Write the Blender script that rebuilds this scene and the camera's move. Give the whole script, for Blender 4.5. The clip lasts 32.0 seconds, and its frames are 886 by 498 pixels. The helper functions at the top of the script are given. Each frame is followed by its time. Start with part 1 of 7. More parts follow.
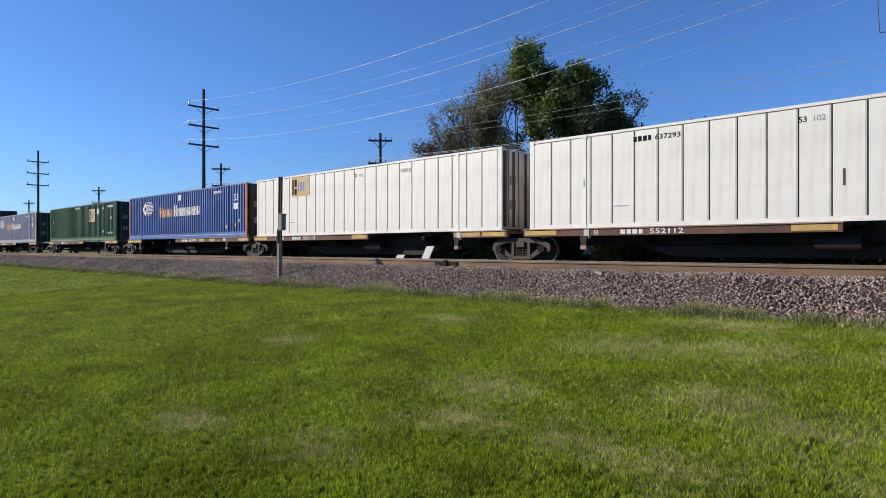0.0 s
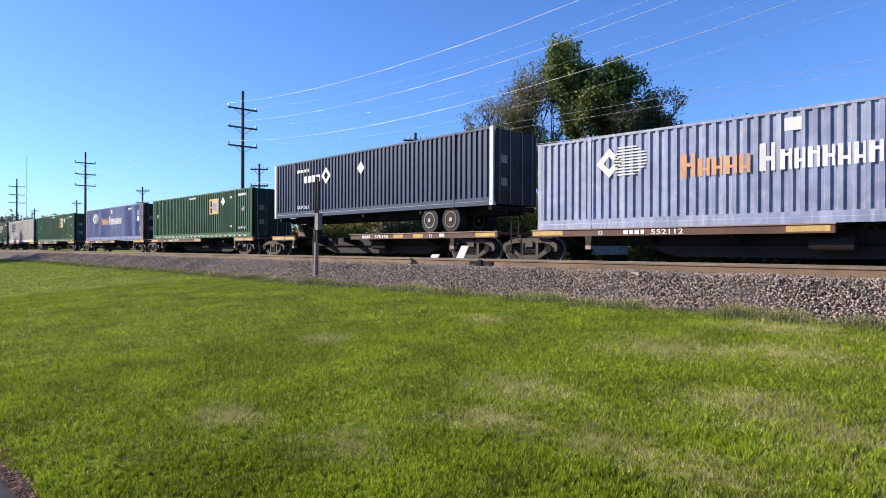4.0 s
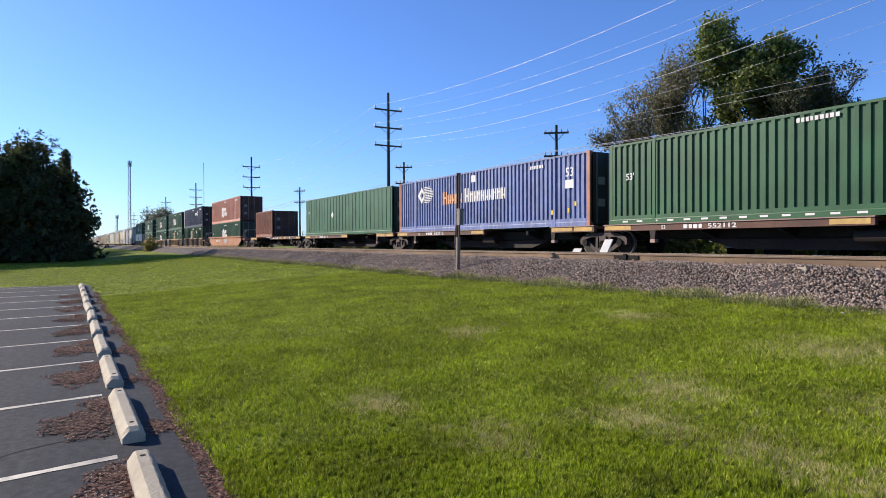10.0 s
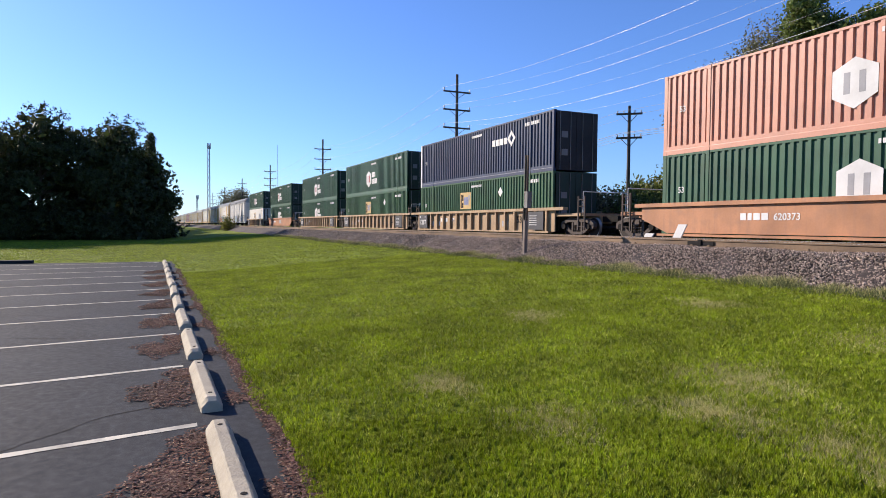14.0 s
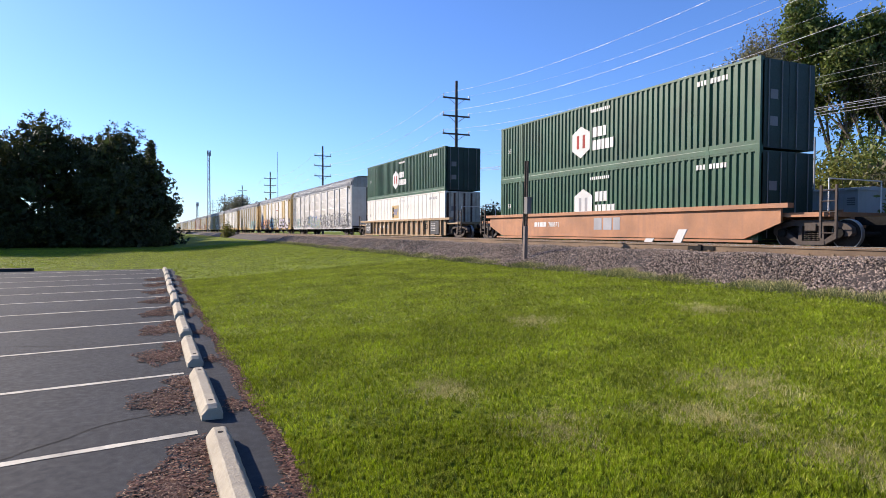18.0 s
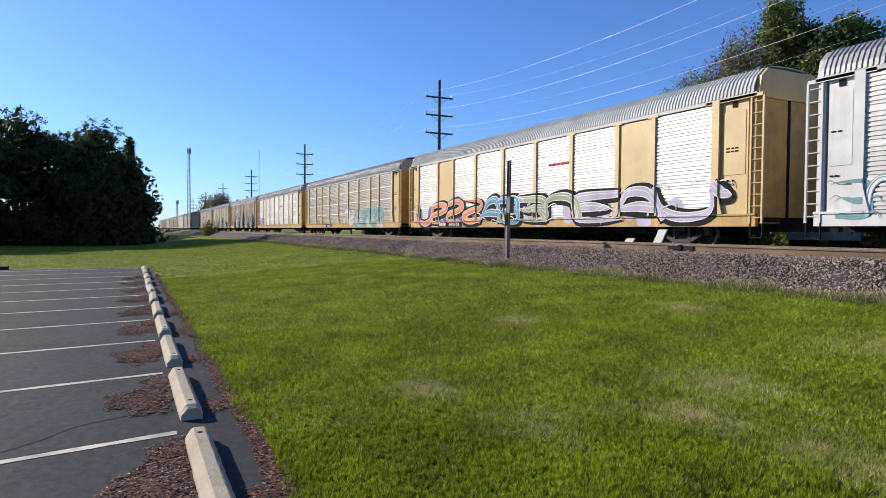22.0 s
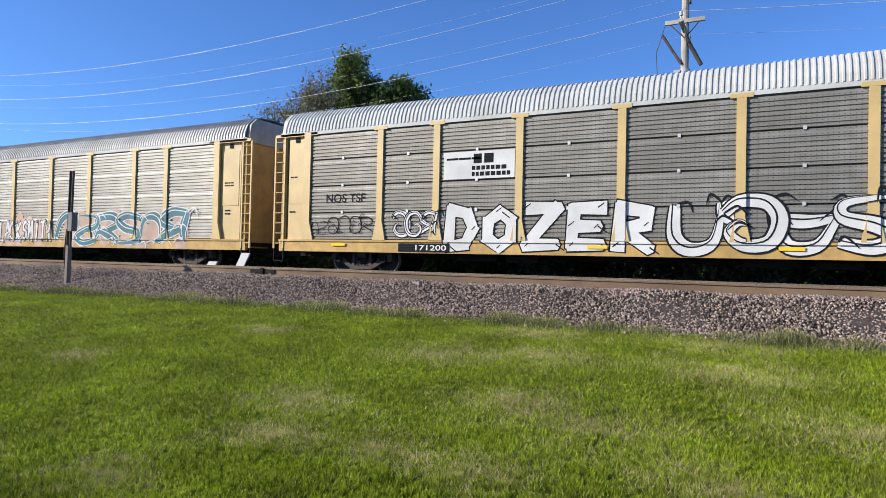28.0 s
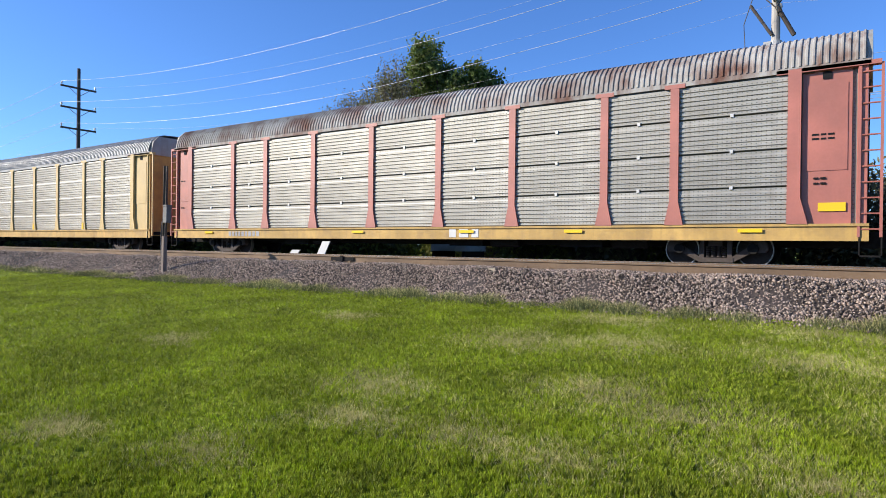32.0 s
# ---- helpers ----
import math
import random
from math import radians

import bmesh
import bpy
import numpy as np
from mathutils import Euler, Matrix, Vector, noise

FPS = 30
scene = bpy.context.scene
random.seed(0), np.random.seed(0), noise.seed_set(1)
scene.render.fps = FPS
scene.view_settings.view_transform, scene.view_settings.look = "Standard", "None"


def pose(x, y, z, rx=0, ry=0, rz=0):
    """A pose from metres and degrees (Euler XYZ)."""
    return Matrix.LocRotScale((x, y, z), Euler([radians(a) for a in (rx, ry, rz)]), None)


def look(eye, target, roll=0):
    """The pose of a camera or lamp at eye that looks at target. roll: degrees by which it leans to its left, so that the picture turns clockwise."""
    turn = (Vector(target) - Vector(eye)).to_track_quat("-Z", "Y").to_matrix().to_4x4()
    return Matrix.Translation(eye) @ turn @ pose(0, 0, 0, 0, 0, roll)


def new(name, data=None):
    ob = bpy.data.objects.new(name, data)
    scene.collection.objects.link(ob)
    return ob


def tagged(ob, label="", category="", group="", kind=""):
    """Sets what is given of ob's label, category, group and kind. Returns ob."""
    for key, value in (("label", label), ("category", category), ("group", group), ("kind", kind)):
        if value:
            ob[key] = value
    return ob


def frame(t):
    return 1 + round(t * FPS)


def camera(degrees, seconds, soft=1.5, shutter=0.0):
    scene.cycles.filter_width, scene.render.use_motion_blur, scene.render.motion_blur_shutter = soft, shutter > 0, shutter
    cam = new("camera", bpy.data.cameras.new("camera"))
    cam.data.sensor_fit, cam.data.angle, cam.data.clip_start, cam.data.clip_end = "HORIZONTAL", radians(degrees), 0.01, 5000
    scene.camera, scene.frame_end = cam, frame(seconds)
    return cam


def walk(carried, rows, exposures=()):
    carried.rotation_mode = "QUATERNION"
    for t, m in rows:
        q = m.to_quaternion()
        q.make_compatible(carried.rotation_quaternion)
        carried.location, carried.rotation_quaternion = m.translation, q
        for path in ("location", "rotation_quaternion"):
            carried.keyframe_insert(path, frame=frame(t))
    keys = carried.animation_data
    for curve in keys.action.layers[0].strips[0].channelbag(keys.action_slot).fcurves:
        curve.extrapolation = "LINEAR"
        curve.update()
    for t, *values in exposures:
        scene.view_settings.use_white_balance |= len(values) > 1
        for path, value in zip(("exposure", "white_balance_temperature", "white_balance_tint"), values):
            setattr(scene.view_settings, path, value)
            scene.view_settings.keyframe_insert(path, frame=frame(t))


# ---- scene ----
cam = camera(69.75, 32.0, soft=0.9)
EYE = 1.75          # the lens above the car park
walk(cam, [
    (0, pose(0, 0, EYE, 90.00, 0.00, 43.47)),
    (0.5, pose(0, 0, EYE, 89.65, 0.02, 44.63)),
    (1, pose(0, 0, EYE, 89.55, -0.21, 45.14)),
    (1.5, pose(0, 0, EYE, 89.34, 0.02, 45.52)),
    (2, pose(0, 0, EYE, 88.67, 0.17, 45.72)),
    (2.5, pose(0, 0, EYE, 89.10, -0.11, 46.35)),
    (4.5, pose(0, 0, EYE, 90.07, -0.04, 46.74)),
    (5, pose(0, 0, EYE, 90.12, 0.22, 47.18)),
    (5.5, pose(0, 0, EYE, 90.12, 0.31, 47.55)),
    (6, pose(0, 0, EYE, 89.91, 0.11, 47.74)),
    (6.5, pose(0, 0, EYE, 89.40, 0.21, 48.52)),
    (7, pose(0, 0, EYE, 88.90, 0.48, 50.05)),
    (7.5, pose(0, 0, EYE, 88.91, 0.53, 50.73)),
    (8, pose(0, 0, EYE, 89.23, 0.35, 51.75)),
    (8.5, pose(0, 0, EYE, 89.49, 0.49, 52.74)),
    (9, pose(0, 0, EYE, 89.35, 0.87, 53.65)),
    (9.5, pose(0, 0, EYE, 89.17, 0.74, 54.63)),
    (10, pose(0, 0, EYE, 89.46, 0.21, 59.23)),
    (10.5, pose(0, 0, EYE, 89.76, 0.21, 64.20)),
    (11, pose(0, 0, EYE, 89.73, 0.15, 65.80)),
    (11.5, pose(0, 0, EYE, 89.01, 0.04, 66.40)),
    (12, pose(0, 0, EYE, 88.53, -0.07, 66.63)),
    (12.5, pose(0, 0, EYE, 88.38, -0.38, 65.98)),
    (13, pose(0, 0, EYE, 88.07, -0.52, 65.65)),
    (13.5, pose(0, 0, EYE, 87.86, -0.43, 65.43)),
    (15.5, pose(0, 0, EYE, 88.21, -0.82, 64.75)),
    (16, pose(0, 0, EYE, 88.55, -0.79, 64.78)),
    (16.5, pose(0, 0, EYE, 88.88, -0.82, 64.91)),
    (17, pose(0, 0, EYE, 88.92, -0.50, 65.09)),
    (17.5, pose(0, 0, EYE, 88.68, -0.12, 65.24)),
    (18, pose(0, 0, EYE, 88.42, -0.23, 65.26)),
    (18.5, pose(0, 0, EYE, 88.39, -0.32, 65.16)),
    (19, pose(0, 0, EYE, 88.42, -0.62, 64.84)),
    (19.5, pose(0, 0, EYE, 88.27, -0.65, 64.53)),
    (20, pose(0, 0, EYE, 88.21, -0.31, 64.59)),
    (20.5, pose(0, 0, EYE, 88.23, -0.25, 64.66)),
    (21, pose(0, 0, EYE, 88.27, -0.34, 64.76)),
    (21.5, pose(0, 0, EYE, 88.32, -0.56, 64.09)),
    (22, pose(0, 0, EYE, 88.36, -0.46, 63.69)),
    (22.5, pose(0, 0, EYE, 88.36, -0.57, 63.34)),
    (23, pose(0, 0, EYE, 88.33, -0.60, 59.38)),
    (23.5, pose(0, 0, EYE, 88.64, -1.03, 49.32)),
    (24, pose(0, 0, EYE, 88.85, -0.54, 44.36)),
    (24.5, pose(0, 0, EYE, 88.95, -1.25, 41.21)),
    (25, pose(0, 0, EYE, 89.22, -0.98, 37.00)),
    (25.5, pose(0, 0, EYE, 89.86, -1.84, 28.97)),
    (27.5, pose(0, 0, EYE, 91.53, -1.33, 26.04)),
    (28, pose(0, 0, EYE, 91.03, -1.29, 27.36)),
    (28.5, pose(0, 0, EYE, 90.68, -1.15, 28.60)),
    (29, pose(0, 0, EYE, 90.45, -1.06, 29.87)),
    (29.5, pose(0, 0, EYE, 90.10, -1.00, 30.92)),
    (30, pose(0, 0, EYE, 89.86, -0.84, 31.94)),
    (30.5, pose(0, 0, EYE, 89.74, -0.66, 33.08)),
    (31, pose(0, 0, EYE, 89.76, -0.54, 33.35)),
    (31.5, pose(0, 0, EYE, 89.69, -0.71, 33.45)),
    (32, pose(0, 0, EYE, 89.69, -0.67, 34.20)),
], exposures=[(0, 0.15, 6600, 10), (1, 0.21, 6550, 10), (2, 0.56, 6600, 11), (5, 0.71, 6700, 13), (7, 0.69, 6700, 13), (8, 0.61, 6700, 13), (9, 0.50, 6700, 13), (10, 0.55, 6800, 15),
              (13, 0.50, 6900, 17), (16, 0.77, 6900, 17), (19, 0.57, 6850, 16), (22, 0.35, 6700, 13), (23, 0.33, 6600, 12), (25, 0.39, 6500, 10), (28, 0.45, 6450, 10), (30, 0.44, 6450, 10), (31, 0.29, 6450, 10), (32, 0.60, 6500, 10)])


# ---- daylight ----
SUN_EL, SUN_FROM = 26.0, (-0.80, -0.60)   # the sun stands low, behind the camera and to its left
world = bpy.data.worlds.new("world")
scene.world = world
world.use_nodes = True
wn = world.node_tree.nodes
sky = wn.new("ShaderNodeTexSky")
sky.sky_type, sky.sun_disc = "NISHITA", False
sky.sun_elevation = radians(SUN_EL)
sky.sun_rotation = math.atan2(SUN_FROM[0], SUN_FROM[1])
sky.altitude, sky.air_density, sky.dust_density, sky.ozone_density = 200, 1.0, 0.45, 5.0
wn["Background"].inputs["Strength"].default_value = 0.103
clear = wn.new("ShaderNodeMixRGB")          # the deep blue of a dry, clear autumn sky
clear.blend_type = "MULTIPLY"
clear.inputs[0].default_value = 1.0
clear.inputs[2].default_value = (0.69, 0.95, 1.35, 1)
world.node_tree.links.new(sky.outputs[0], clear.inputs[1])
world.node_tree.links.new(clear.outputs[0], wn["Background"].inputs["Color"])
sun = new("sun", bpy.data.lights.new("sun", "SUN"))
sun.data.energy, sun.data.angle, sun.data.color = 5.0, radians(0.53), (1.0, 0.92, 0.80)
sun_dir = Vector((SUN_FROM[0], SUN_FROM[1], 0)).normalized() * math.cos(radians(SUN_EL)) + Vector((0, 0, math.sin(radians(SUN_EL))))
sun.matrix_world = look(sun_dir * 60, (0, 0, 0))
scene.view_settings.exposure = 0.55


# ---- materials ----
def mat(name, col, rough=0.6, metal=0.0, var=0.12, scale=3.0, dirt=0.0, dirt_col=(0.09, 0.07, 0.05), streak=0.0, bump=0.0,
        bump_scale=60.0, island=0.0, obj_rand=0.0, spec=0.4, thin=0.0, holes=False, second=None):
    """A painted, metal, stone or plant surface: broad and fine variation, blotchy dirt, rain streaks, relief."""
    m = bpy.data.materials.new(name)
    m.use_nodes = True
    nt = m.node_tree
    n, ln = nt.nodes, nt.links.new
    b = n["Principled BSDF"]
    b.inputs["Roughness"].default_value, b.inputs["Metallic"].default_value = rough, metal
    b.inputs["Specular IOR Level"].default_value = spec
    tc = n.new("ShaderNodeTexCoord")

    def noise_tex(sc, detail, vec=None):
        t = n.new("ShaderNodeTexNoise")
        t.inputs["Scale"].default_value, t.inputs["Detail"].default_value = sc, detail
        ln(vec or tc.outputs["Object"], t.inputs["Vector"])
        return t.outputs["Fac"]

    def mixed(kind, fac, a, c):
        x = n.new("ShaderNodeMixRGB")
        x.blend_type = kind
        for i, v in zip((0, 1, 2), (fac, a, c)):
            if hasattr(v, "is_linked"):
                ln(v, x.inputs[i])
            else:
                x.inputs[i].default_value = v if i == 0 else (*v, 1)
        return x.outputs[0]

    def remap(v, a, c, lo, hi):
        r = n.new("ShaderNodeMapRange")
        for i, k in zip((1, 2, 3, 4), (a, c, lo, hi)):
            r.inputs[i].default_value = k
        ln(v, r.inputs[0])
        return r.outputs[0]

    big, fine = noise_tex(scale * 0.25, 3), noise_tex(scale * 6, 5)
    dark = tuple(c * (1 - 2 * var) for c in col)
    light = tuple(min(1, c * (1 + var)) for c in col)
    c = mixed("MIX", remap(big, 0.3, 0.7, 0, 1), dark, light)
    c = mixed("MULTIPLY", remap(fine, 0.3, 0.7, 0, var), c, (0.55, 0.55, 0.55))
    if streak:
        mp = n.new("ShaderNodeMapping")
        mp.inputs["Scale"].default_value = (5.0, 5.0, 0.25)
        ln(tc.outputs["Object"], mp.inputs["Vector"])
        c = mixed("MIX", remap(noise_tex(1.2, 4, mp.outputs[0]), 0.5, 0.75, 0, streak), c, dirt_col)
    if dirt:
        c = mixed("MIX", remap(noise_tex(scale * 0.9, 6), 0.48, 0.72, 0, dirt), c, dirt_col)
    if island or obj_rand:
        src = n.new("ShaderNodeNewGeometry").outputs["Random Per Island"] if island else n.new("ShaderNodeObjectInfo").outputs["Random"]
        amt = island or obj_rand
        if second:                              # some tufts or leaves in a second colour
            fr = n.new("ShaderNodeMath")
            fr.operation = "FRACT"
            mu = n.new("ShaderNodeMath")
            mu.operation = "MULTIPLY"
            mu.inputs[1].default_value = 13.7
            ln(src, mu.inputs[0])
            ln(mu.outputs[0], fr.inputs[0])
            c = mixed("MIX", remap(fr.outputs[0], 0.6, 1.0, 0, 0.75), c, second)
        hs = n.new("ShaderNodeHueSaturation")
        ln(remap(src, 0, 1, 1 - amt, 1 + amt), hs.inputs["Value"])
        ln(c, hs.inputs["Color"])
        c = hs.outputs[0]
    if holes:                                   # rows of small punched holes
        sep = n.new("ShaderNodeSeparateXYZ")
        ln(tc.outputs["Object"], sep.inputs[0])

        def math_node(op, a, k):
            q = n.new("ShaderNodeMath")
            q.operation = op
            for i, v in enumerate((a, k)):
                if hasattr(v, "is_linked"):
                    ln(v, q.inputs[i])
                else:
                    q.inputs[i].default_value = v
            return q.outputs[0]

        fx = math_node("ABSOLUTE", math_node("SUBTRACT", math_node("FRACT", math_node("MULTIPLY", sep.outputs[0], 9.0), 0), 0.5), 0)
        fz = math_node("ABSOLUTE", math_node("SUBTRACT", math_node("FRACT", math_node("MULTIPLY", sep.outputs[2], 10.4), 0), 0.62), 0)
        hole = math_node("MULTIPLY", math_node("LESS_THAN", fx, 0.13), math_node("LESS_THAN", fz, 0.13))
        hole = math_node("MULTIPLY", hole, remap(noise_tex(0.8, 2), 0.35, 0.55, 0.25, 0.7))
        c = mixed("MIX", hole, c, (0.03, 0.03, 0.03))
    ln(c, b.inputs["Base Color"])
    if thin:                                    # leaves and blades let light through
        tr = n.new("ShaderNodeBsdfTranslucent")
        ln(c, tr.inputs["Color"])
        ms = n.new("ShaderNodeMixShader")
        ms.inputs[0].default_value = thin
        ln(b.outputs[0], ms.inputs[1])
        ln(tr.outputs[0], ms.inputs[2])
        ln(ms.outputs[0], n["Material Output"].inputs["Surface"])
    ln(remap(fine, 0.3, 0.7, rough * 0.85, min(1, rough * 1.12)), b.inputs["Roughness"])
    if bump:
        bp = n.new("ShaderNodeBump")
        bp.inputs["Strength"].default_value, bp.inputs["Distance"].default_value = bump, 0.02
        ln(noise_tex(bump_scale, 6), bp.inputs["Height"])
        ln(bp.outputs[0], b.inputs["Normal"])
    return m


WHITE_BOX = mat("white_container_paint", (0.72, 0.695, 0.63), 0.5, var=0.05, dirt=0.12, streak=0.18, dirt_col=(0.34, 0.27, 0.18), spec=0.6)
WHITE_OLD = mat("aged_white_container_paint", (0.58, 0.55, 0.475), 0.5, var=0.08, dirt=0.2, streak=0.3, dirt_col=(0.34, 0.27, 0.18), spec=0.6)
GREEN_BOX = mat("green_container_paint", (0.019, 0.092, 0.034), 0.5, var=0.16, dirt=0.15, streak=0.2, dirt_col=(0.05, 0.085, 0.045), spec=0.35)
GREEN_PALE = mat("faded_green_paint", (0.027, 0.115, 0.058), 0.5, var=0.14, dirt=0.15, streak=0.25, dirt_col=(0.09, 0.14, 0.09), spec=0.35)
GREEN_DEEP = mat("deep_green_paint", (0.017, 0.088, 0.042), 0.5, var=0.16, dirt=0.15, streak=0.2, dirt_col=(0.05, 0.085, 0.055), spec=0.38)
BLUE_BOX = mat("blue_container_paint", (0.034, 0.102, 0.315), 0.5, var=0.16, dirt=0.15, streak=0.25, dirt_col=(0.10, 0.18, 0.38), spec=0.55)
BLUE_OLD = mat("streaked_blue_paint", (0.075, 0.120, 0.30), 0.6, var=0.16, dirt=0.3, streak=0.55, dirt_col=(0.26, 0.31, 0.42), spec=0.55)
BLUE_FADED = mat("chalky_blue_paint", (0.18, 0.21, 0.33), 0.6, var=0.15, dirt=0.35, streak=0.6, dirt_col=(0.42, 0.43, 0.48), spec=0.8)
NAVY_BOX = mat("navy_container_paint", (0.007, 0.025, 0.072), 0.55, var=0.1, dirt=0.1, streak=0.15, dirt_col=(0.05, 0.06, 0.09), spec=0.35)
ORANGE_BOX = mat("faded_orange_paint", (0.47, 0.18, 0.10), 0.55, var=0.1, dirt=0.2, streak=0.3, dirt_col=(0.36, 0.14, 0.085), spec=0.8)
ORANGE_POST = mat("orange_corner_paint", (0.42, 0.15, 0.07), 0.5, var=0.12, dirt=0.3)
BROWN_BOX = mat("brown_container_paint", (0.25, 0.09, 0.05), 0.55, var=0.12, dirt=0.3, streak=0.3, dirt_col=(0.16, 0.06, 0.04), spec=0.4)
SEAM = mat("dark_seam_sealant_and_eave_shade", (0.07, 0.065, 0.06), 0.8, var=0.2)
# black end paint; its colour also carries the shade of the end faces
END_BLACK = mat("near_black_end_paint", (0.022, 0.020, 0.020), 0.7, var=0.2, dirt=0.3, dirt_col=(0.05, 0.035, 0.028))
END_RUST = mat("rust_dark_end_paint", (0.085, 0.036, 0.022), 0.7, var=0.2, dirt=0.4, dirt_col=(0.04, 0.025, 0.02))
# wall green darkened to paint the shade on the end faces
END_GREEN = mat("dirty_shaded_green_end_paint", (0.016, 0.036, 0.022), 0.6, var=0.15, dirt=0.3, dirt_col=(0.04, 0.035, 0.028))
END_WHITE = mat("stained_cream_end_paint", (0.55, 0.49, 0.39), 0.6, var=0.12, dirt=0.5, streak=0.5, dirt_col=(0.26, 0.19, 0.12))
SEAM_STRIP = mat("grey_wall_post_paint", (0.46, 0.45, 0.43), 0.6, var=0.1, streak=0.3, dirt_col=(0.25, 0.2, 0.15))
CAR_BROWN = mat("brown_car_steel", (0.115, 0.052, 0.034), 0.7, var=0.2, dirt=0.5, streak=0.3, dirt_col=(0.05, 0.038, 0.03))
# brown steel darkened far below CAR_BROWN to paint the shade under the cars
SILL_BROWN = mat("shade_dark_brown_sill_steel", (0.020, 0.014, 0.011), 0.8, var=0.2, dirt=0.5, dirt_col=(0.022, 0.018, 0.015))
FLANGE = mat("pale_pink_brown_steel", (0.30, 0.20, 0.16), 0.6, var=0.15, dirt=0.4, dirt_col=(0.14, 0.09, 0.07))
CAR_YELLOW = mat("weathered_yellow_paint", (0.52, 0.33, 0.10), 0.65, var=0.14, dirt=0.55, streak=0.4, dirt_col=(0.25, 0.16, 0.08))
WELL_TAN = mat("tan_well_car_paint", (0.40, 0.27, 0.145), 0.65, var=0.15, dirt=0.35, streak=0.4, dirt_col=(0.22, 0.15, 0.10))
WELL_ORANGE = mat("rust_orange_well_paint", (0.42, 0.19, 0.09), 0.6, var=0.15, dirt=0.35, streak=0.35, dirt_col=(0.22, 0.12, 0.08))
TRUCK_STEEL = mat("grimy_truck_steel", (0.085, 0.064, 0.052), 0.8, var=0.25, dirt=0.5, dirt_col=(0.04, 0.032, 0.027))
TREAD = mat("worn_wheel_steel", (0.34, 0.31, 0.28), 0.4, 0.7, var=0.15)
# underframe steel near black, its colour deepening the shade under the train
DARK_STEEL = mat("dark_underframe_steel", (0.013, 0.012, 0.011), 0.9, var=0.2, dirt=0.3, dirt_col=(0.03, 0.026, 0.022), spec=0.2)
RUBBER = mat("black_tyre_rubber", (0.02, 0.02, 0.02), 0.85, var=0.1)
GALV = mat("galvanised_panel_steel", (0.37, 0.355, 0.315), 0.58, 0.5, holes=True, var=0.12, dirt=0.3, streak=0.4, dirt_col=(0.23, 0.205, 0.165), obj_rand=0.08, spec=0.6)
GALV_DARK = mat("grimy_galvanised_steel", (0.255, 0.24, 0.21), 0.6, 0.45, holes=True, var=0.14, dirt=0.4, streak=0.4, dirt_col=(0.15, 0.13, 0.10), obj_rand=0.09, spec=0.6)
GALV_BRIGHT = mat("bright_galvanised_steel", (0.60, 0.59, 0.56), 0.55, 0.5, var=0.06, dirt=0.12, streak=0.2, dirt_col=(0.42, 0.39, 0.34), obj_rand=0.05, spec=0.6)
GALV_WHITE = mat("weathered_white_panel_steel", (0.52, 0.51, 0.485), 0.55, 0.4, var=0.08, dirt=0.2, streak=0.3, dirt_col=(0.36, 0.33, 0.28), obj_rand=0.06, spec=0.6)
ROOF_STEEL = mat("ribbed_roof_steel", (0.33, 0.33, 0.325), 0.55, 0.35, var=0.12, dirt=0.3, dirt_col=(0.20, 0.19, 0.17))
ROOF_LIGHT = mat("pale_roof_steel", (0.50, 0.50, 0.475), 0.65, 0.0, var=0.08, dirt=0.2, dirt_col=(0.32, 0.30, 0.27))
ROOF_RUST = mat("rusting_roof_steel", (0.40, 0.38, 0.35), 0.7, 0.0, var=0.15, scale=1.1, dirt=1.0, dirt_col=(0.12, 0.045, 0.025), streak=0.75)
RACK_YELLOW = mat("rack_yellow_paint", (0.56, 0.395, 0.15), 0.55, var=0.08, dirt=0.25, streak=0.25, dirt_col=(0.38, 0.25, 0.11), spec=0.8)
RACK_CREAM = mat("rack_cream_paint", (0.60, 0.52, 0.32), 0.5, var=0.08, dirt=0.2, streak=0.2, dirt_col=(0.36, 0.28, 0.15))
RACK_WHITE = mat("rack_white_paint", (0.58, 0.575, 0.55), 0.5, var=0.08, dirt=0.25, streak=0.3, dirt_col=(0.34, 0.31, 0.26))
RACK_RED = mat("rack_faded_red_paint", (0.42, 0.135, 0.095), 0.55, var=0.12, dirt=0.3, streak=0.3, dirt_col=(0.25, 0.095, 0.07), spec=0.8)
TRIM_WHITE = mat("white_lettering", (0.64, 0.635, 0.61), 0.6, var=0.1, dirt=0.2, dirt_col=(0.40, 0.37, 0.33))
TRIM_BLACK = mat("black_lettering", (0.014, 0.014, 0.016), 0.8, var=0.1, spec=0.12)
TRIM_GREY = mat("grey_spray_paint", (0.33, 0.33, 0.34), 0.6, var=0.15)
TRIM_YELLOW = mat("yellow_logo_paint", (0.52, 0.35, 0.13), 0.55, var=0.08)
TRIM_GOLD = mat("reflective_yellow_strip", (0.80, 0.52, 0.02), 0.4, var=0.05)
TRIM_ORANGE = mat("orange_spray_paint", (0.66, 0.20, 0.05), 0.55, var=0.1)
TRIM_RED = mat("red_spray_paint", (0.36, 0.035, 0.03), 0.65, var=0.15, spec=0.2)
TRIM_TEAL = mat("teal_spray_paint", (0.13, 0.29, 0.31), 0.55, var=0.15)
TRIM_BLUE = mat("blue_spray_paint", (0.05, 0.16, 0.45), 0.55, var=0.1)
TRIM_NAVY = mat("navy_logo_paint", (0.022, 0.045, 0.14), 0.55, var=0.1)
TRIM_PURPLE = mat("purple_spray_paint", (0.15, 0.11, 0.31), 0.55, var=0.1)
TRIM_APRICOT = mat("faded_apricot_lettering", (0.60, 0.29, 0.14), 0.6, var=0.15, dirt=0.2)
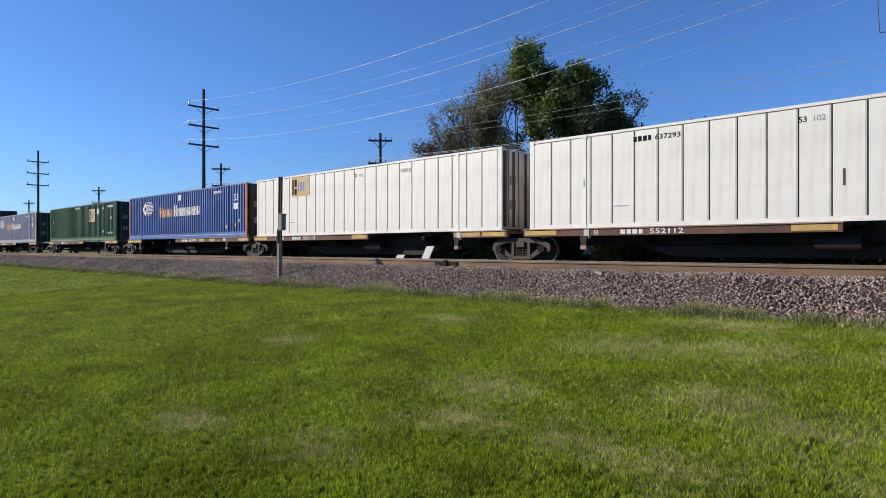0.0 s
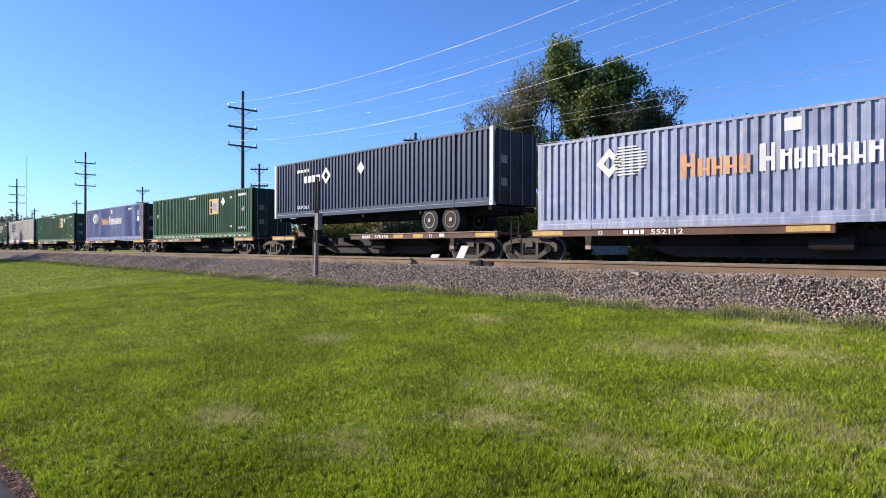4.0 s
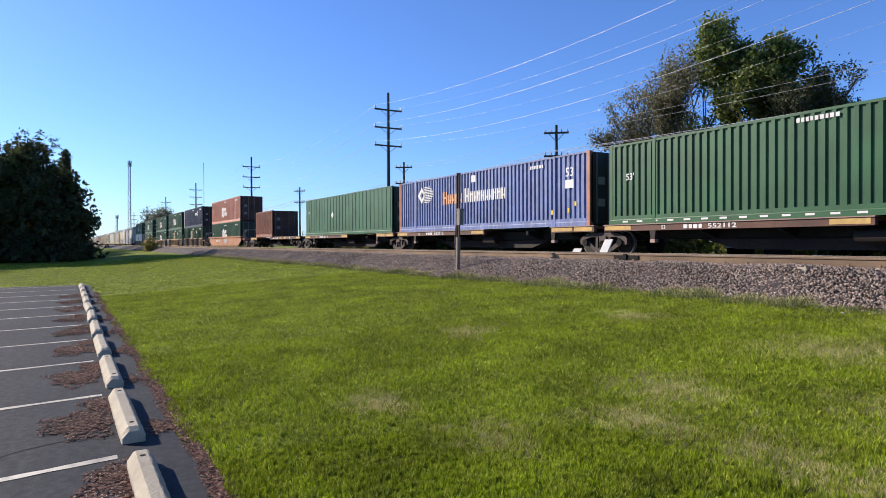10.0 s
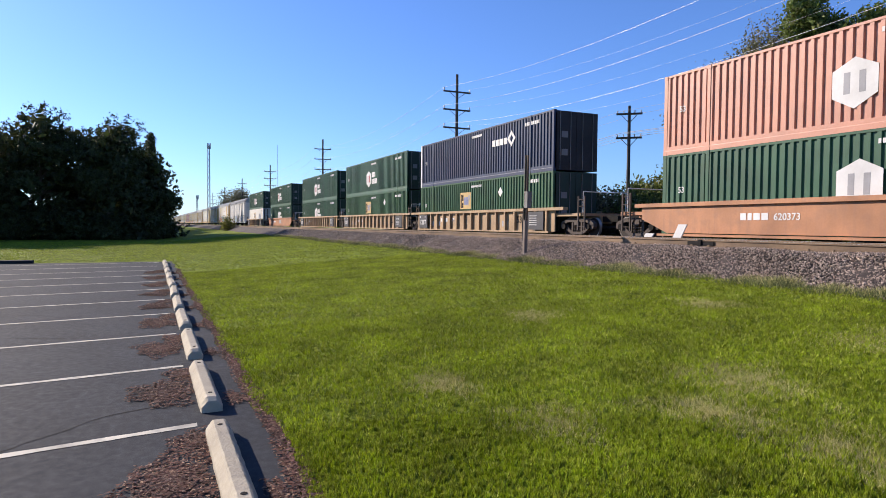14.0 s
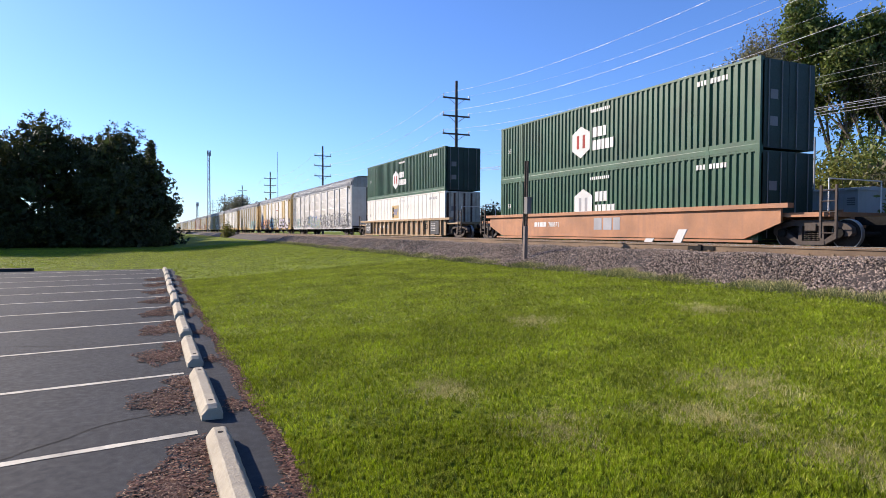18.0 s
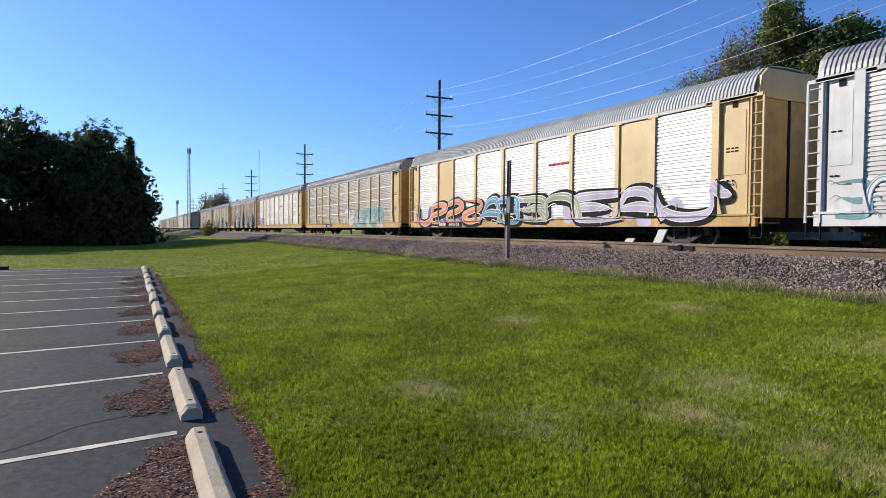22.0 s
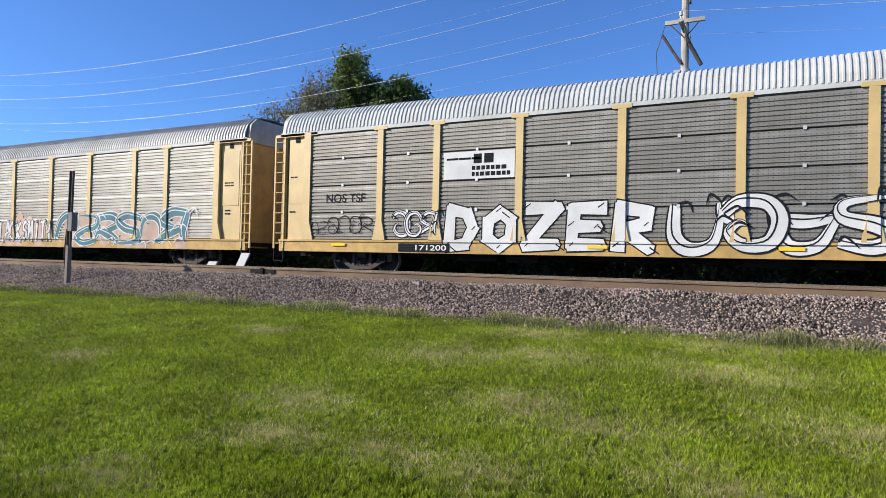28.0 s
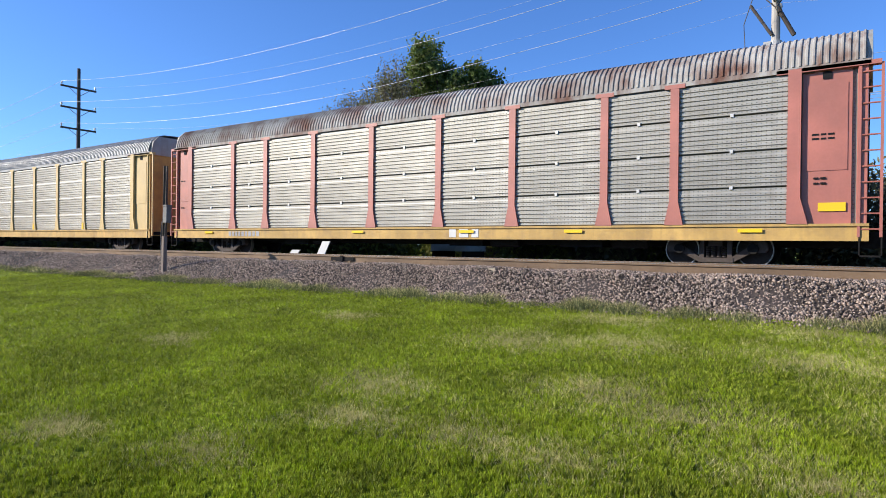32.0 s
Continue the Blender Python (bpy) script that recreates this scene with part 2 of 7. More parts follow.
TRIM_PEACH = mat("pale_peach_spray_haze", (0.52, 0.36, 0.27), 0.6, var=0.2)
TRIM_SAGE = mat("sage_green_spray_paint", (0.30, 0.34, 0.20), 0.55, var=0.15)
TRIM_AQUA = mat("aqua_spray_paint", (0.05, 0.27, 0.42), 0.55, var=0.15)
TRIM_SEA = mat("deep_sea_green_spray_paint", (0.045, 0.17, 0.20), 0.55, var=0.2)
TRIM_SLATE = mat("slate_violet_spray_paint", (0.09, 0.08, 0.11), 0.55, var=0.25)
TRIM_MINT = mat("pale_mint_spray_paint", (0.42, 0.50, 0.45), 0.55, var=0.15)
TRIM_LILAC = mat("lilac_spray_paint", (0.46, 0.41, 0.52), 0.55, var=0.15)
RAIL_SIDE = mat("rusty_rail_steel", (0.185, 0.12, 0.07), 0.75, var=0.2, dirt=0.4, dirt_col=(0.10, 0.065, 0.045))
RAIL_TOP = mat("polished_rail_head", (0.55, 0.53, 0.50), 0.28, 0.9, var=0.1)
TIE_WOOD = mat("weathered_sleeper_wood", (0.085, 0.07, 0.06), 0.9, var=0.25, bump=0.5, obj_rand=0.3)
STONE = mat("grey_brown_ballast_stone", (0.27, 0.21, 0.165), 0.85, var=0.1, island=0.85, second=(0.20, 0.13, 0.10))
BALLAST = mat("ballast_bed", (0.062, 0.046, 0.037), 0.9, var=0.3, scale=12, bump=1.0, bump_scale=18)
ASPHALT = mat("worn_asphalt", (0.029, 0.032, 0.036), 0.85, var=0.14, scale=2.0, dirt=0.25, dirt_col=(0.052, 0.052, 0.052), bump=0.2, bump_scale=160, spec=0.2)
LINE_PAINT = mat("worn_white_line_paint", (0.60, 0.55, 0.43), 0.75, var=0.15, scale=8, dirt=0.7, dirt_col=(0.25, 0.23, 0.20))
CONCRETE = mat("cast_concrete", (0.42, 0.365, 0.265), 0.85, var=0.14, scale=6, dirt=0.4, dirt_col=(0.22, 0.19, 0.15), bump=0.4, bump_scale=40)
MULCH = mat("brown_leaf_litter", (0.125, 0.052, 0.032), 0.9, var=0.2, island=0.6)
MULCH_TAN = mat("tan_bark_litter", (0.33, 0.20, 0.12), 0.9, var=0.2, island=0.5)
POLE_WOOD = mat("creosoted_pole_wood", (0.075, 0.06, 0.05), 0.85, var=0.2, streak=0.3, dirt_col=(0.14, 0.12, 0.10))
POLE_GREY = mat("silvery_pole_wood", (0.42, 0.39, 0.35), 0.85, var=0.15, streak=0.3, dirt_col=(0.25, 0.23, 0.20))
POST_RUST = mat("rusty_post_steel", (0.11, 0.075, 0.055), 0.8, var=0.2, dirt=0.4)
SLEEVE = mat("weathered_post_sleeve", (0.24, 0.19, 0.16), 0.85, var=0.2, streak=0.3)
CAP_STEEL = mat("grey_end_cap_steel", (0.36, 0.36, 0.345), 0.6, 0.2, var=0.12, dirt=0.35, streak=0.3, dirt_col=(0.22, 0.19, 0.15))
PLATE_DARK = mat("dark_grey_notice_paint", (0.045, 0.047, 0.052), 0.6, var=0.12, dirt=0.25, dirt_col=(0.12, 0.10, 0.08))
BOX_GREY = mat("grey_metal_box", (0.20, 0.19, 0.18), 0.6, var=0.15)
WIRE = mat("bare_aluminium_wire", (0.55, 0.55, 0.55), 0.4, 0.3, var=0.05)
WIRE_DARK = mat("black_cable_sheath", (0.05, 0.05, 0.055), 0.6, var=0.1)
WIRE_GREY = mat("dull_service_cable", (0.36, 0.36, 0.37), 0.6, var=0.1)
INSULATOR = mat("grey_porcelain", (0.45, 0.44, 0.42), 0.3, var=0.1)
BARK = mat("tree_bark", (0.15, 0.118, 0.09), 0.9, var=0.25, bump=0.6, bump_scale=14)
LEAF = mat("green_leaves", (0.12, 0.165, 0.034), 0.6, thin=0.3, var=0.2, scale=0.6, island=0.5, second=(0.22, 0.235, 0.06))
LEAF_DRY = mat("browning_leaves", (0.175, 0.17, 0.085), 0.7, thin=0.3, var=0.2, scale=0.6, island=0.5, second=(0.21, 0.185, 0.12))
LEAF_DARK = mat("dark_leaves", (0.045, 0.060, 0.016), 0.6, thin=0.25, var=0.2, scale=0.4, island=0.5, second=(0.085, 0.085, 0.028))
LEAF_FAR = mat("grey_green_distant_leaves", (0.19, 0.195, 0.13), 0.7, thin=0.3, var=0.15, scale=0.4, island=0.3)
LEAF_YELLOW = mat("yellow_green_leaves", (0.20, 0.205, 0.04), 0.6, thin=0.35, var=0.25, scale=0.5, island=0.5)
LATTICE = mat("galvanised_tower_steel", (0.30, 0.31, 0.33), 0.5, 0.3, var=0.1)
CABINET = mat("pale_grey_cabinet_paint", (0.42, 0.42, 0.41), 0.55, var=0.08, dirt=0.2, streak=0.25, dirt_col=(0.30, 0.28, 0.24))


def ground_material():
    """Mown grass: soil and sward in broad patches, straw-coloured dry spots, fine blade grain."""
    m = mat("mown_grass", (0.160, 0.205, 0.014), 0.9, var=0.18, scale=3.0, dirt=0.35, dirt_col=(0.25, 0.245, 0.05), bump=0.8, bump_scale=45, spec=0.1)
    return m


GRASS = ground_material()
BLADE = mat("grass_blades", (0.258, 0.335, 0.012), 0.6, var=0.24, scale=5.0, dirt=0.2, dirt_col=(0.36, 0.34, 0.09), island=0.5, spec=0.25, thin=0.32, second=(0.36, 0.375, 0.065))
BLADE_DRY = mat("dry_grass_stems", (0.54, 0.49, 0.21), 0.8, var=0.2, island=0.45, spec=0.1, thin=0.3)
BLADE_WEED = mat("grey_green_weed_blades", (0.15, 0.17, 0.07), 0.8, var=0.2, island=0.5, spec=0.1, thin=0.25)


# ---- building tools ----
class Geo:
    """Vertices and faces gathered for one mesh."""

    def __init__(self):
        self.v, self.f = [], []

    def box(self, x0, x1, y0, y1, z0, z1):
        i = len(self.v)
        self.v += [(x, y, z) for x in (x0, x1) for y in (y0, y1) for z in (z0, z1)]
        self.f += [tuple(i + k for k in q) for q in ((0, 1, 3, 2), (4, 6, 7, 5), (0, 4, 5, 1), (2, 3, 7, 6), (0, 2, 6, 4), (1, 5, 7, 3))]
        return self

    def prism(self, pts, y0, y1):
        """An outline in x and z, pulled through from y0 to y1."""
        i, k = len(self.v), len(pts)
        self.v += [(x, y0, z) for x, z in pts] + [(x, y1, z) for x, z in pts]
        self.f += [tuple(range(i, i + k)), tuple(range(i + 2 * k - 1, i + k - 1, -1))]
        self.f += [(i + j, i + k + j, i + k + (j + 1) % k, i + (j + 1) % k) for j in range(k)]
        return self

    def prism_x(self, pts, x0, x1):
        """An outline in y and z, pulled through from x0 to x1."""
        i, k = len(self.v), len(pts)
        self.v += [(x0, y, z) for y, z in pts] + [(x1, y, z) for y, z in pts]
        self.f += [tuple(range(i + k - 1, i - 1, -1)), tuple(range(i + k, i + 2 * k))]
        self.f += [(i + j, i + (j + 1) % k, i + k + (j + 1) % k, i + k + j) for j in range(k)]
        return self

    def tube(self, a, b, r0, r1=None, n=8):
        r1 = r0 if r1 is None else r1
        a, b = Vector(a), Vector(b)
        w = (b - a).normalized()
        u = w.orthogonal().normalized()
        s = w.cross(u)
        i = len(self.v)
        for p, r in ((a, r0), (b, r1)):
            self.v += [tuple(p + (u * math.cos(t) + s * math.sin(t)) * r) for t in (2 * math.pi * k / n for k in range(n))]
        self.f += [(i + k, i + (k + 1) % n, i + n + (k + 1) % n, i + n + k) for k in range(n)]
        self.f += [tuple(range(i + n - 1, i - 1, -1)), tuple(range(i + n, i + 2 * n))]
        return self

    def mesh(self, name):
        me = bpy.data.meshes.new(name)
        me.from_pydata(self.v, [], self.f)
        me.update()
        return me


CACHE = {}


def cached(key, build):
    """The mesh under key, built once and then shared."""
    if key not in CACHE:
        CACHE[key] = build().mesh(key)
        CACHE[key].materials.append(None)
    return CACHE[key]


def piece(name, me, material, parent, at=(0, 0, 0), label=""):
    """A mesh, shared or not, as one part of a thing, in its own material."""
    ob = new(name, me)
    if not me.materials:
        me.materials.append(None)
    ob.material_slots[0].link = "OBJECT"
    ob.material_slots[0].material = material
    ob.parent = parent
    ob.location = at
    return tagged(ob, label) if label else ob


def part(name, geo, material, parent, label="", at=(0, 0, 0)):
    return piece(name, geo.mesh(name), material, parent, at, label)


def thing(name, label, category, group="", at=(0, 0, 0)):
    e = tagged(new(name), label, category, group)
    e.location = at
    return e


def single(name, geo, material, label="", category="", group="", kind="", at=(0, 0, 0)):
    ob = piece(name, geo.mesh(name), material, None, at)
    return tagged(ob, label, category, group, kind)


WORDS = {}


def word(text, fat=0.0, shear=0.0):
    """Lettering as a flat mesh, one unit high, facing the near side."""
    key = (text, fat, shear)
    if key not in WORDS:
        cu = bpy.data.curves.new("lettering", "FONT")
        cu.body, cu.size, cu.offset, cu.shear, cu.resolution_u = text, 1.35, fat, shear, 3
        ob = bpy.data.objects.new("lettering", cu)
        scene.collection.objects.link(ob)
        me = bpy.data.meshes.new_from_object(ob.evaluated_get(bpy.context.evaluated_depsgraph_get()))
        bpy.data.objects.remove(ob)
        me.transform(Matrix.Rotation(radians(90), 4, "X"))
        me.materials.clear()
        me.materials.append(None)
        WORDS[key] = me
    return WORDS[key]


def letter(text, x, y, z, height, material, parent, fat=0.0, width=None, name="lettering"):
    """Writes text from x on, its foot at z, standing just off the wall at y."""
    me = word(text, fat)
    ob = piece(name, me, material, parent, (x, y, z))
    span = max(v.co.x for v in me.vertices)
    ob.scale = (width / span if width else height, 1, height)
    return ob


for w in ("53", "653908", "370106", "102", "125T", "53'", "TOP LIFT ONLY", "171200", "693105", "988929", "255025", "788571", "553980", "552112", "637293", "633572", "643427", "26897", "23131"):
    word(w)
word("NOS TSF", 0.02)


# ---- the lie of the land ----
LOT_EDGE, BED_FOOT, BED_TOP = 0.92, 10.4, 11.75
NEAR_Y, NEAR_Z = 13.52, 1.445      # near track: middle, rail head
MAIN_Y, MAIN_Z = 18.67, 1.30       # train's track: middle, rail head


def lawn_height(x, y):
    """Height of the ground: flat car park, lawn rising to the railway bed, flat beyond."""
    if y <= LOT_EDGE:
        return -0.012
    k = min(1, (y - LOT_EDGE) / (BED_FOOT - LOT_EDGE))
    h = 0.71 * (0.55 * k + 0.45 * k * k * (3 - 2 * k)) - 0.012
    return h + 0.025 * math.sin(x * 0.31 + 1.0) * math.sin(y * 0.55) * min(1, k * 3)


def spaced(breaks):
    """Coordinates from (end, step) pairs."""
    out = [breaks[0][0]]
    for end, step in breaks[1:]:
        k = max(1, round((end - out[-1]) / step))
        a = out[-1]
        out += [a + (end - a) * (i + 1) / k for i in range(k)]
    return out


def make_ground():
    xs = spaced(((-2500, 0), (-300, 400), (-60, 12), (14, 0.5), (60, 8), (2500, 400)))
    ys = spaced(((-2500, 0), (-100, 400), (-6, 12), (LOT_EDGE, 1.2), (BED_FOOT, 0.35), (30, 2.5), (110, 16), (2500, 400)))
    g = Geo()
    g.v = [(x, y, lawn_height(x, y)) for x in xs for y in ys]
    k = len(ys)
    g.f = [(i * k + j, (i + 1) * k + j, (i + 1) * k + j + 1, i * k + j + 1) for i in range(len(xs) - 1) for j in range(k - 1)]
    ob = single("ground", g, GRASS, "mown lawn with dry straw patches beside the railway", "lawn", kind="structure")
    ob.data.polygons.foreach_set("use_smooth", [True] * len(ob.data.polygons))


make_ground()


def make_lot():
    g = Geo()
    edge = [(x, LOT_EDGE + 0.05 * math.sin(x * 2.1) + 0.03 * math.sin(x * 5.3)) for x in spaced(((-31.5, 0), (9, 0.25)))]
    pts = edge + [(9, -40), (-31.5, -40)]
    i = len(pts)
    g.v = [(x, y, 0.0) for x, y in pts] + [(x, y, -0.06) for x, y in pts]
    g.f = [tuple(range(i - 1, -1, -1))] + [(j, (j + 1) % i, i + (j + 1) % i, i + j) for j in range(i)]
    lot = single("parking_lot", g, ASPHALT, "worn grey asphalt car park with cracks and leaf litter", "car park", kind="structure")
    rnd = random.Random(5)
    for k in range(-1, 11):
        x = -5.85 - 2.50 * k
        s = Geo()
        a, n = -6.2, 40
        w = [0.046 + rnd.uniform(-0.009, 0.009) for _ in range(n + 1)]
        ys = [a + (0.36 - a) * j / n for j in range(n + 1)]
        s.v = [(x + sg * w[j] - 0.165 * (ys[j] - 0.36), ys[j], 0.004) for j in range(n + 1) for sg in (-1, 1)]
        s.f = [(2 * j, 2 * j + 1, 2 * j + 3, 2 * j + 2) for j in range(n)]
        part("stall_line", s, LINE_PAINT, lot, "worn white stall line")
    for k in range(7):                       # cracks
        s = Geo()
        x, y = rnd.uniform(-22, -5), -0.6 - rnd.random()
        ang = rnd.uniform(2.2, 4.0) if k % 2 else -1.57 + rnd.uniform(-0.3, 0.3)
        pts = []
        for _ in range(40):
            pts.append((x, y))
            ang += rnd.uniform(-0.35, 0.35)
            x, y = x + 0.12 * math.cos(ang), min(0.3, y + 0.12 * math.sin(ang))
        for (x0, y0), (x1, y1) in zip(pts, pts[1:]):
            q = len(s.v)
            s.v += [(x0 - 0.008, y0, 0.003), (x0 + 0.008, y0, 0.003), (x1 + 0.008, y1, 0.003), (x1 - 0.008, y1, 0.003)]
            s.f.append((q, q + 1, q + 2, q + 3))
        part("crack", s, DARK_STEEL, lot)


make_lot()


def make_bed():
    """The ballast bed under both tracks, with its shoulder towards the lawn."""
    g = Geo()
    prof = [(BED_FOOT - 0.1, 0.66), (BED_FOOT + 0.1, 0.74), (BED_TOP - 0.1, NEAR_Z - 0.25), (BED_TOP + 0.15, NEAR_Z - 0.19), (NEAR_Y + 2.3, NEAR_Z - 0.19),
            (MAIN_Y - 1.9, MAIN_Z - 0.21), (MAIN_Y + 2.0, MAIN_Z - 0.21), (MAIN_Y + 4.0, 0.62)]
    xs = spaced(((-930, 0), (-80, 40), (8, 0.8), (200, 40)))
    g.v = [(x, y + 0.05 * math.sin(x * 1.7 + y * 9) * (k < 1), z + 0.02 * math.sin(x * 2.3 + 3 * y)) for x in xs for k, (y, z) in enumerate(prof)]
    k = len(prof)
    g.f = [(i * k + j, (i + 1) * k + j, (i + 1) * k + j + 1, i * k + j + 1) for i in range(len(xs) - 1) for j in range(k - 1)]
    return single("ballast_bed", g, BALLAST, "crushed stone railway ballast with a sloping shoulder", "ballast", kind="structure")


bed = make_bed()


def make_track(name, y, z, x0, x1, x_ties):
    track = tagged(new(name), "steel rails on wooden sleepers in ballast", "railway track", kind="structure")
    track.location = (0, y, z)
    for sg in (-1, 1):
        c = sg * 0.7525
        g = Geo().prism_x([(c - 0.07, -0.185), (c + 0.07, -0.185), (c + 0.07, -0.172), (c + 0.012, -0.155), (c + 0.012, -0.045), (c + 0.036, -0.035),
                           (c + 0.036, -0.003), (c - 0.036, -0.003), (c - 0.036, -0.035), (c - 0.012, -0.045), (c - 0.012, -0.155), (c - 0.07, -0.172)], x0, x1)
        part("rail", g, RAIL_SIDE, track, "rust-brown steel rail")
        part("rail_head", Geo().box(x0, x1, c - 0.033, c + 0.033, -0.0035, 0.0), RAIL_TOP, track, "polished bright running surface")
    n = int((x_ties[1] - x_ties[0]) / 0.53)
    tie = cached("sleeper", lambda: Geo().box(-0.115, 0.115, -1.3, 1.3, -0.36, -0.185))
    plate = cached("tie_plate", lambda: Geo().box(-0.10, 0.10, -0.18, 0.18, -0.19, -0.165).box(-0.03, 0.03, -0.12, -0.075, -0.165, -0.13))
    rnd = random.Random(3)
    for i in range(n):
        x = x_ties[0] + 0.53 * i + rnd.uniform(-0.03, 0.03)
        piece("sleeper", tie, TIE_WOOD, track, (x, rnd.uniform(-0.04, 0.04), 0))
        piece("tie_plate", plate, RAIL_SIDE, track, (x, -0.7525, 0))
    return track


near_track = make_track("track_near", NEAR_Y, NEAR_Z, -920, 120, (-62, 5))
main_track = make_track("track_main", MAIN_Y, MAIN_Z, -920, 120, (-30, 5))
# bolted joint in the near rail
part("joint_bar", Geo().box(-0.42, 0.42, -0.80, -0.775, -0.15, -0.04).box(-0.05, 0.05, -0.84, -0.80, -0.17, 0.0), DARK_STEEL, near_track, "dark bolted joint bar", (-11.95, 0, 0))


# ---- the train: shared pieces ----
def sideframe():
    g = Geo()
    for m in (-1, 1):
        side = lambda pts: pts if m > 0 else [(-x, z) for x, z in reversed(pts)]
        g.prism(side([(0.0, 0.66), (0.62, 0.66), (1.02, 0.56), (1.06, 0.70), (0.60, 0.82), (0.0, 0.82)]), -0.09, 0.09)      # top chord
        g.prism(side([(0.98, 0.36), (1.16, 0.36), (1.22, 0.44), (1.20, 0.60), (1.06, 0.70), (0.90, 0.62)]), -0.10, 0.10)     # pedestal
        g.prism(side([(0.30, 0.10), (0.44, 0.12), (0.98, 0.42), (0.92, 0.60), (0.42, 0.26), (0.30, 0.24)]), -0.085, 0.085)   # slanting tie
        g.prism(side([(0.28, 0.20), (0.40, 0.22), (0.38, 0.68), (0.28, 0.68)]), -0.08, 0.08)                                 # column
    g.box(-0.42, 0.42, -0.10, 0.10, 0.10, 0.22)
    return g


def wheelset():
    g = Geo()
    for y in (-0.76, 0.76):
        g.tube((0, y - 0.065, 0.42), (0, y + 0.065, 0.42), 0.42, n=24)
        g.tube((0, y - 0.10, 0.42), (0, y + 0.10, 0.42), 0.12, n=12)
    g.tube((0, -1.05, 0.42), (0, 1.05, 0.42), 0.075, n=10)
    return g


def ring(r0, r1, y0, y1, z, n=28):
    """A hoop round an axle."""
    g = Geo()
    for k in range(n):
        t = 2 * math.pi * k / n
        g.v += [(r * math.cos(t), y, z + r * math.sin(t)) for r, y in ((r0, y0), (r1, y0), (r1, y1), (r0, y1))]
        a, b = 4 * k, 4 * ((k + 1) % n)
        g.f += [(a + i, a + (i + 1) % 4, b + (i + 1) % 4, b + i) for i in range(4)]
    return g


def spring_nest():
    g = Geo()
    for x in (-0.2, -0.07, 0.07, 0.2):
        for k in range(5):
            g.tube((x, 0, 0.24 + 0.06 * k), (x, 0, 0.27 + 0.06 * k), 0.058, n=8)
    return g


def add_truck(car, x):
    """A two-axle truck under a car: two side frames, two wheelsets, springs and bolster."""
    truck = piece("truck", cached("truck_bolster", lambda: Geo().box(-0.17, 0.17, -1.12, 1.12, 0.52, 0.72).box(-0.4, 0.4, -0.3, 0.3, 0.55, 0.85)), TRUCK_STEEL, car, (x, 0, 0),
                  "grimy cast steel truck")
    for y in (-1.0, 1.0):
        piece("sideframe", cached("sideframe", sideframe), TRUCK_STEEL, truck, (0, y, 0))
        piece("spring_nest", cached("spring_nest", spring_nest), TRUCK_STEEL, truck, (0, y, 0))
    for dx in (-0.89, 0.89):
        piece("wheelset", cached("wheelset", wheelset), SILL_BROWN, truck, (dx, 0, 0))
        piece("tread", cached("tread", lambda: ring(0.415, 0.437, -0.835, -0.70, 0.42)), TREAD, truck, (dx, 0, 0), "bright worn wheel tread")
        piece("axle_cap", cached("axle_cap", lambda: Geo().tube((0, -1.17, 0.45), (0, -1.05, 0.45), 0.13, n=12)), DARK_STEEL, truck, (dx, 0, 0))
    return truck


def ladder(height, rungs, width=0.45):
    def build():
        g = Geo()
        for x in (0, width):
            g.box(x - 0.03, x + 0.03, -0.03, 0.03, 0, height)
        return g
    me = cached(f"ladder_stiles {height} {width}", build)
    step = cached(f"rung {width}", lambda: Geo().tube((0, 0, 0), (width, 0, 0), 0.018, n=6))
    return me, step, [height * (k + 0.5) / rungs for k in range(rungs)]


def add_ladder(car, x, y, z, height, rungs, material, width=0.45):
    me, step, zs = ladder(height, rungs, width)
    lad = piece("ladder", me, material, car, (x, y, z))
    for h in zs:
        piece("rung", step, material, lad, (0, 0, h))
    return lad


BOX_H, BOX_W = 2.896, 2.59
TRAIN = []          # (thing, place along the train, height)


def corrugated(length, pitch, depth, z0, z1, flat=0.5):
    """One side wall: upright trapezoid folds."""
    def build():
        g = Geo()
        n = round(length / pitch)
        p = length / n
        prof = []
        for i in range(n):
            a = i * p
            if pitch > 0.5:             # broad panels with narrow grooves
                prof += [(a, 0), (a + p * 0.85, 0), (a + p * 0.88, depth * 0.7), (a + p * 0.96, depth * 0.7)]
            else:
                prof += [(a, 0), (a + p * flat * 0.8, 0), (a + p * flat, depth), (a + p * (1 - flat * 0.2), depth)]
        prof.append((length, 0))
        g.v = [(x, y, z) for x, y in prof for z in (z0, z1)]
        g.f = [(2 * i, 2 * i + 2, 2 * i + 3, 2 * i + 1) for i in range(len(prof) - 1)]
        return g
    return cached(f"folded_wall {length} {pitch} {depth} {z1}", build)


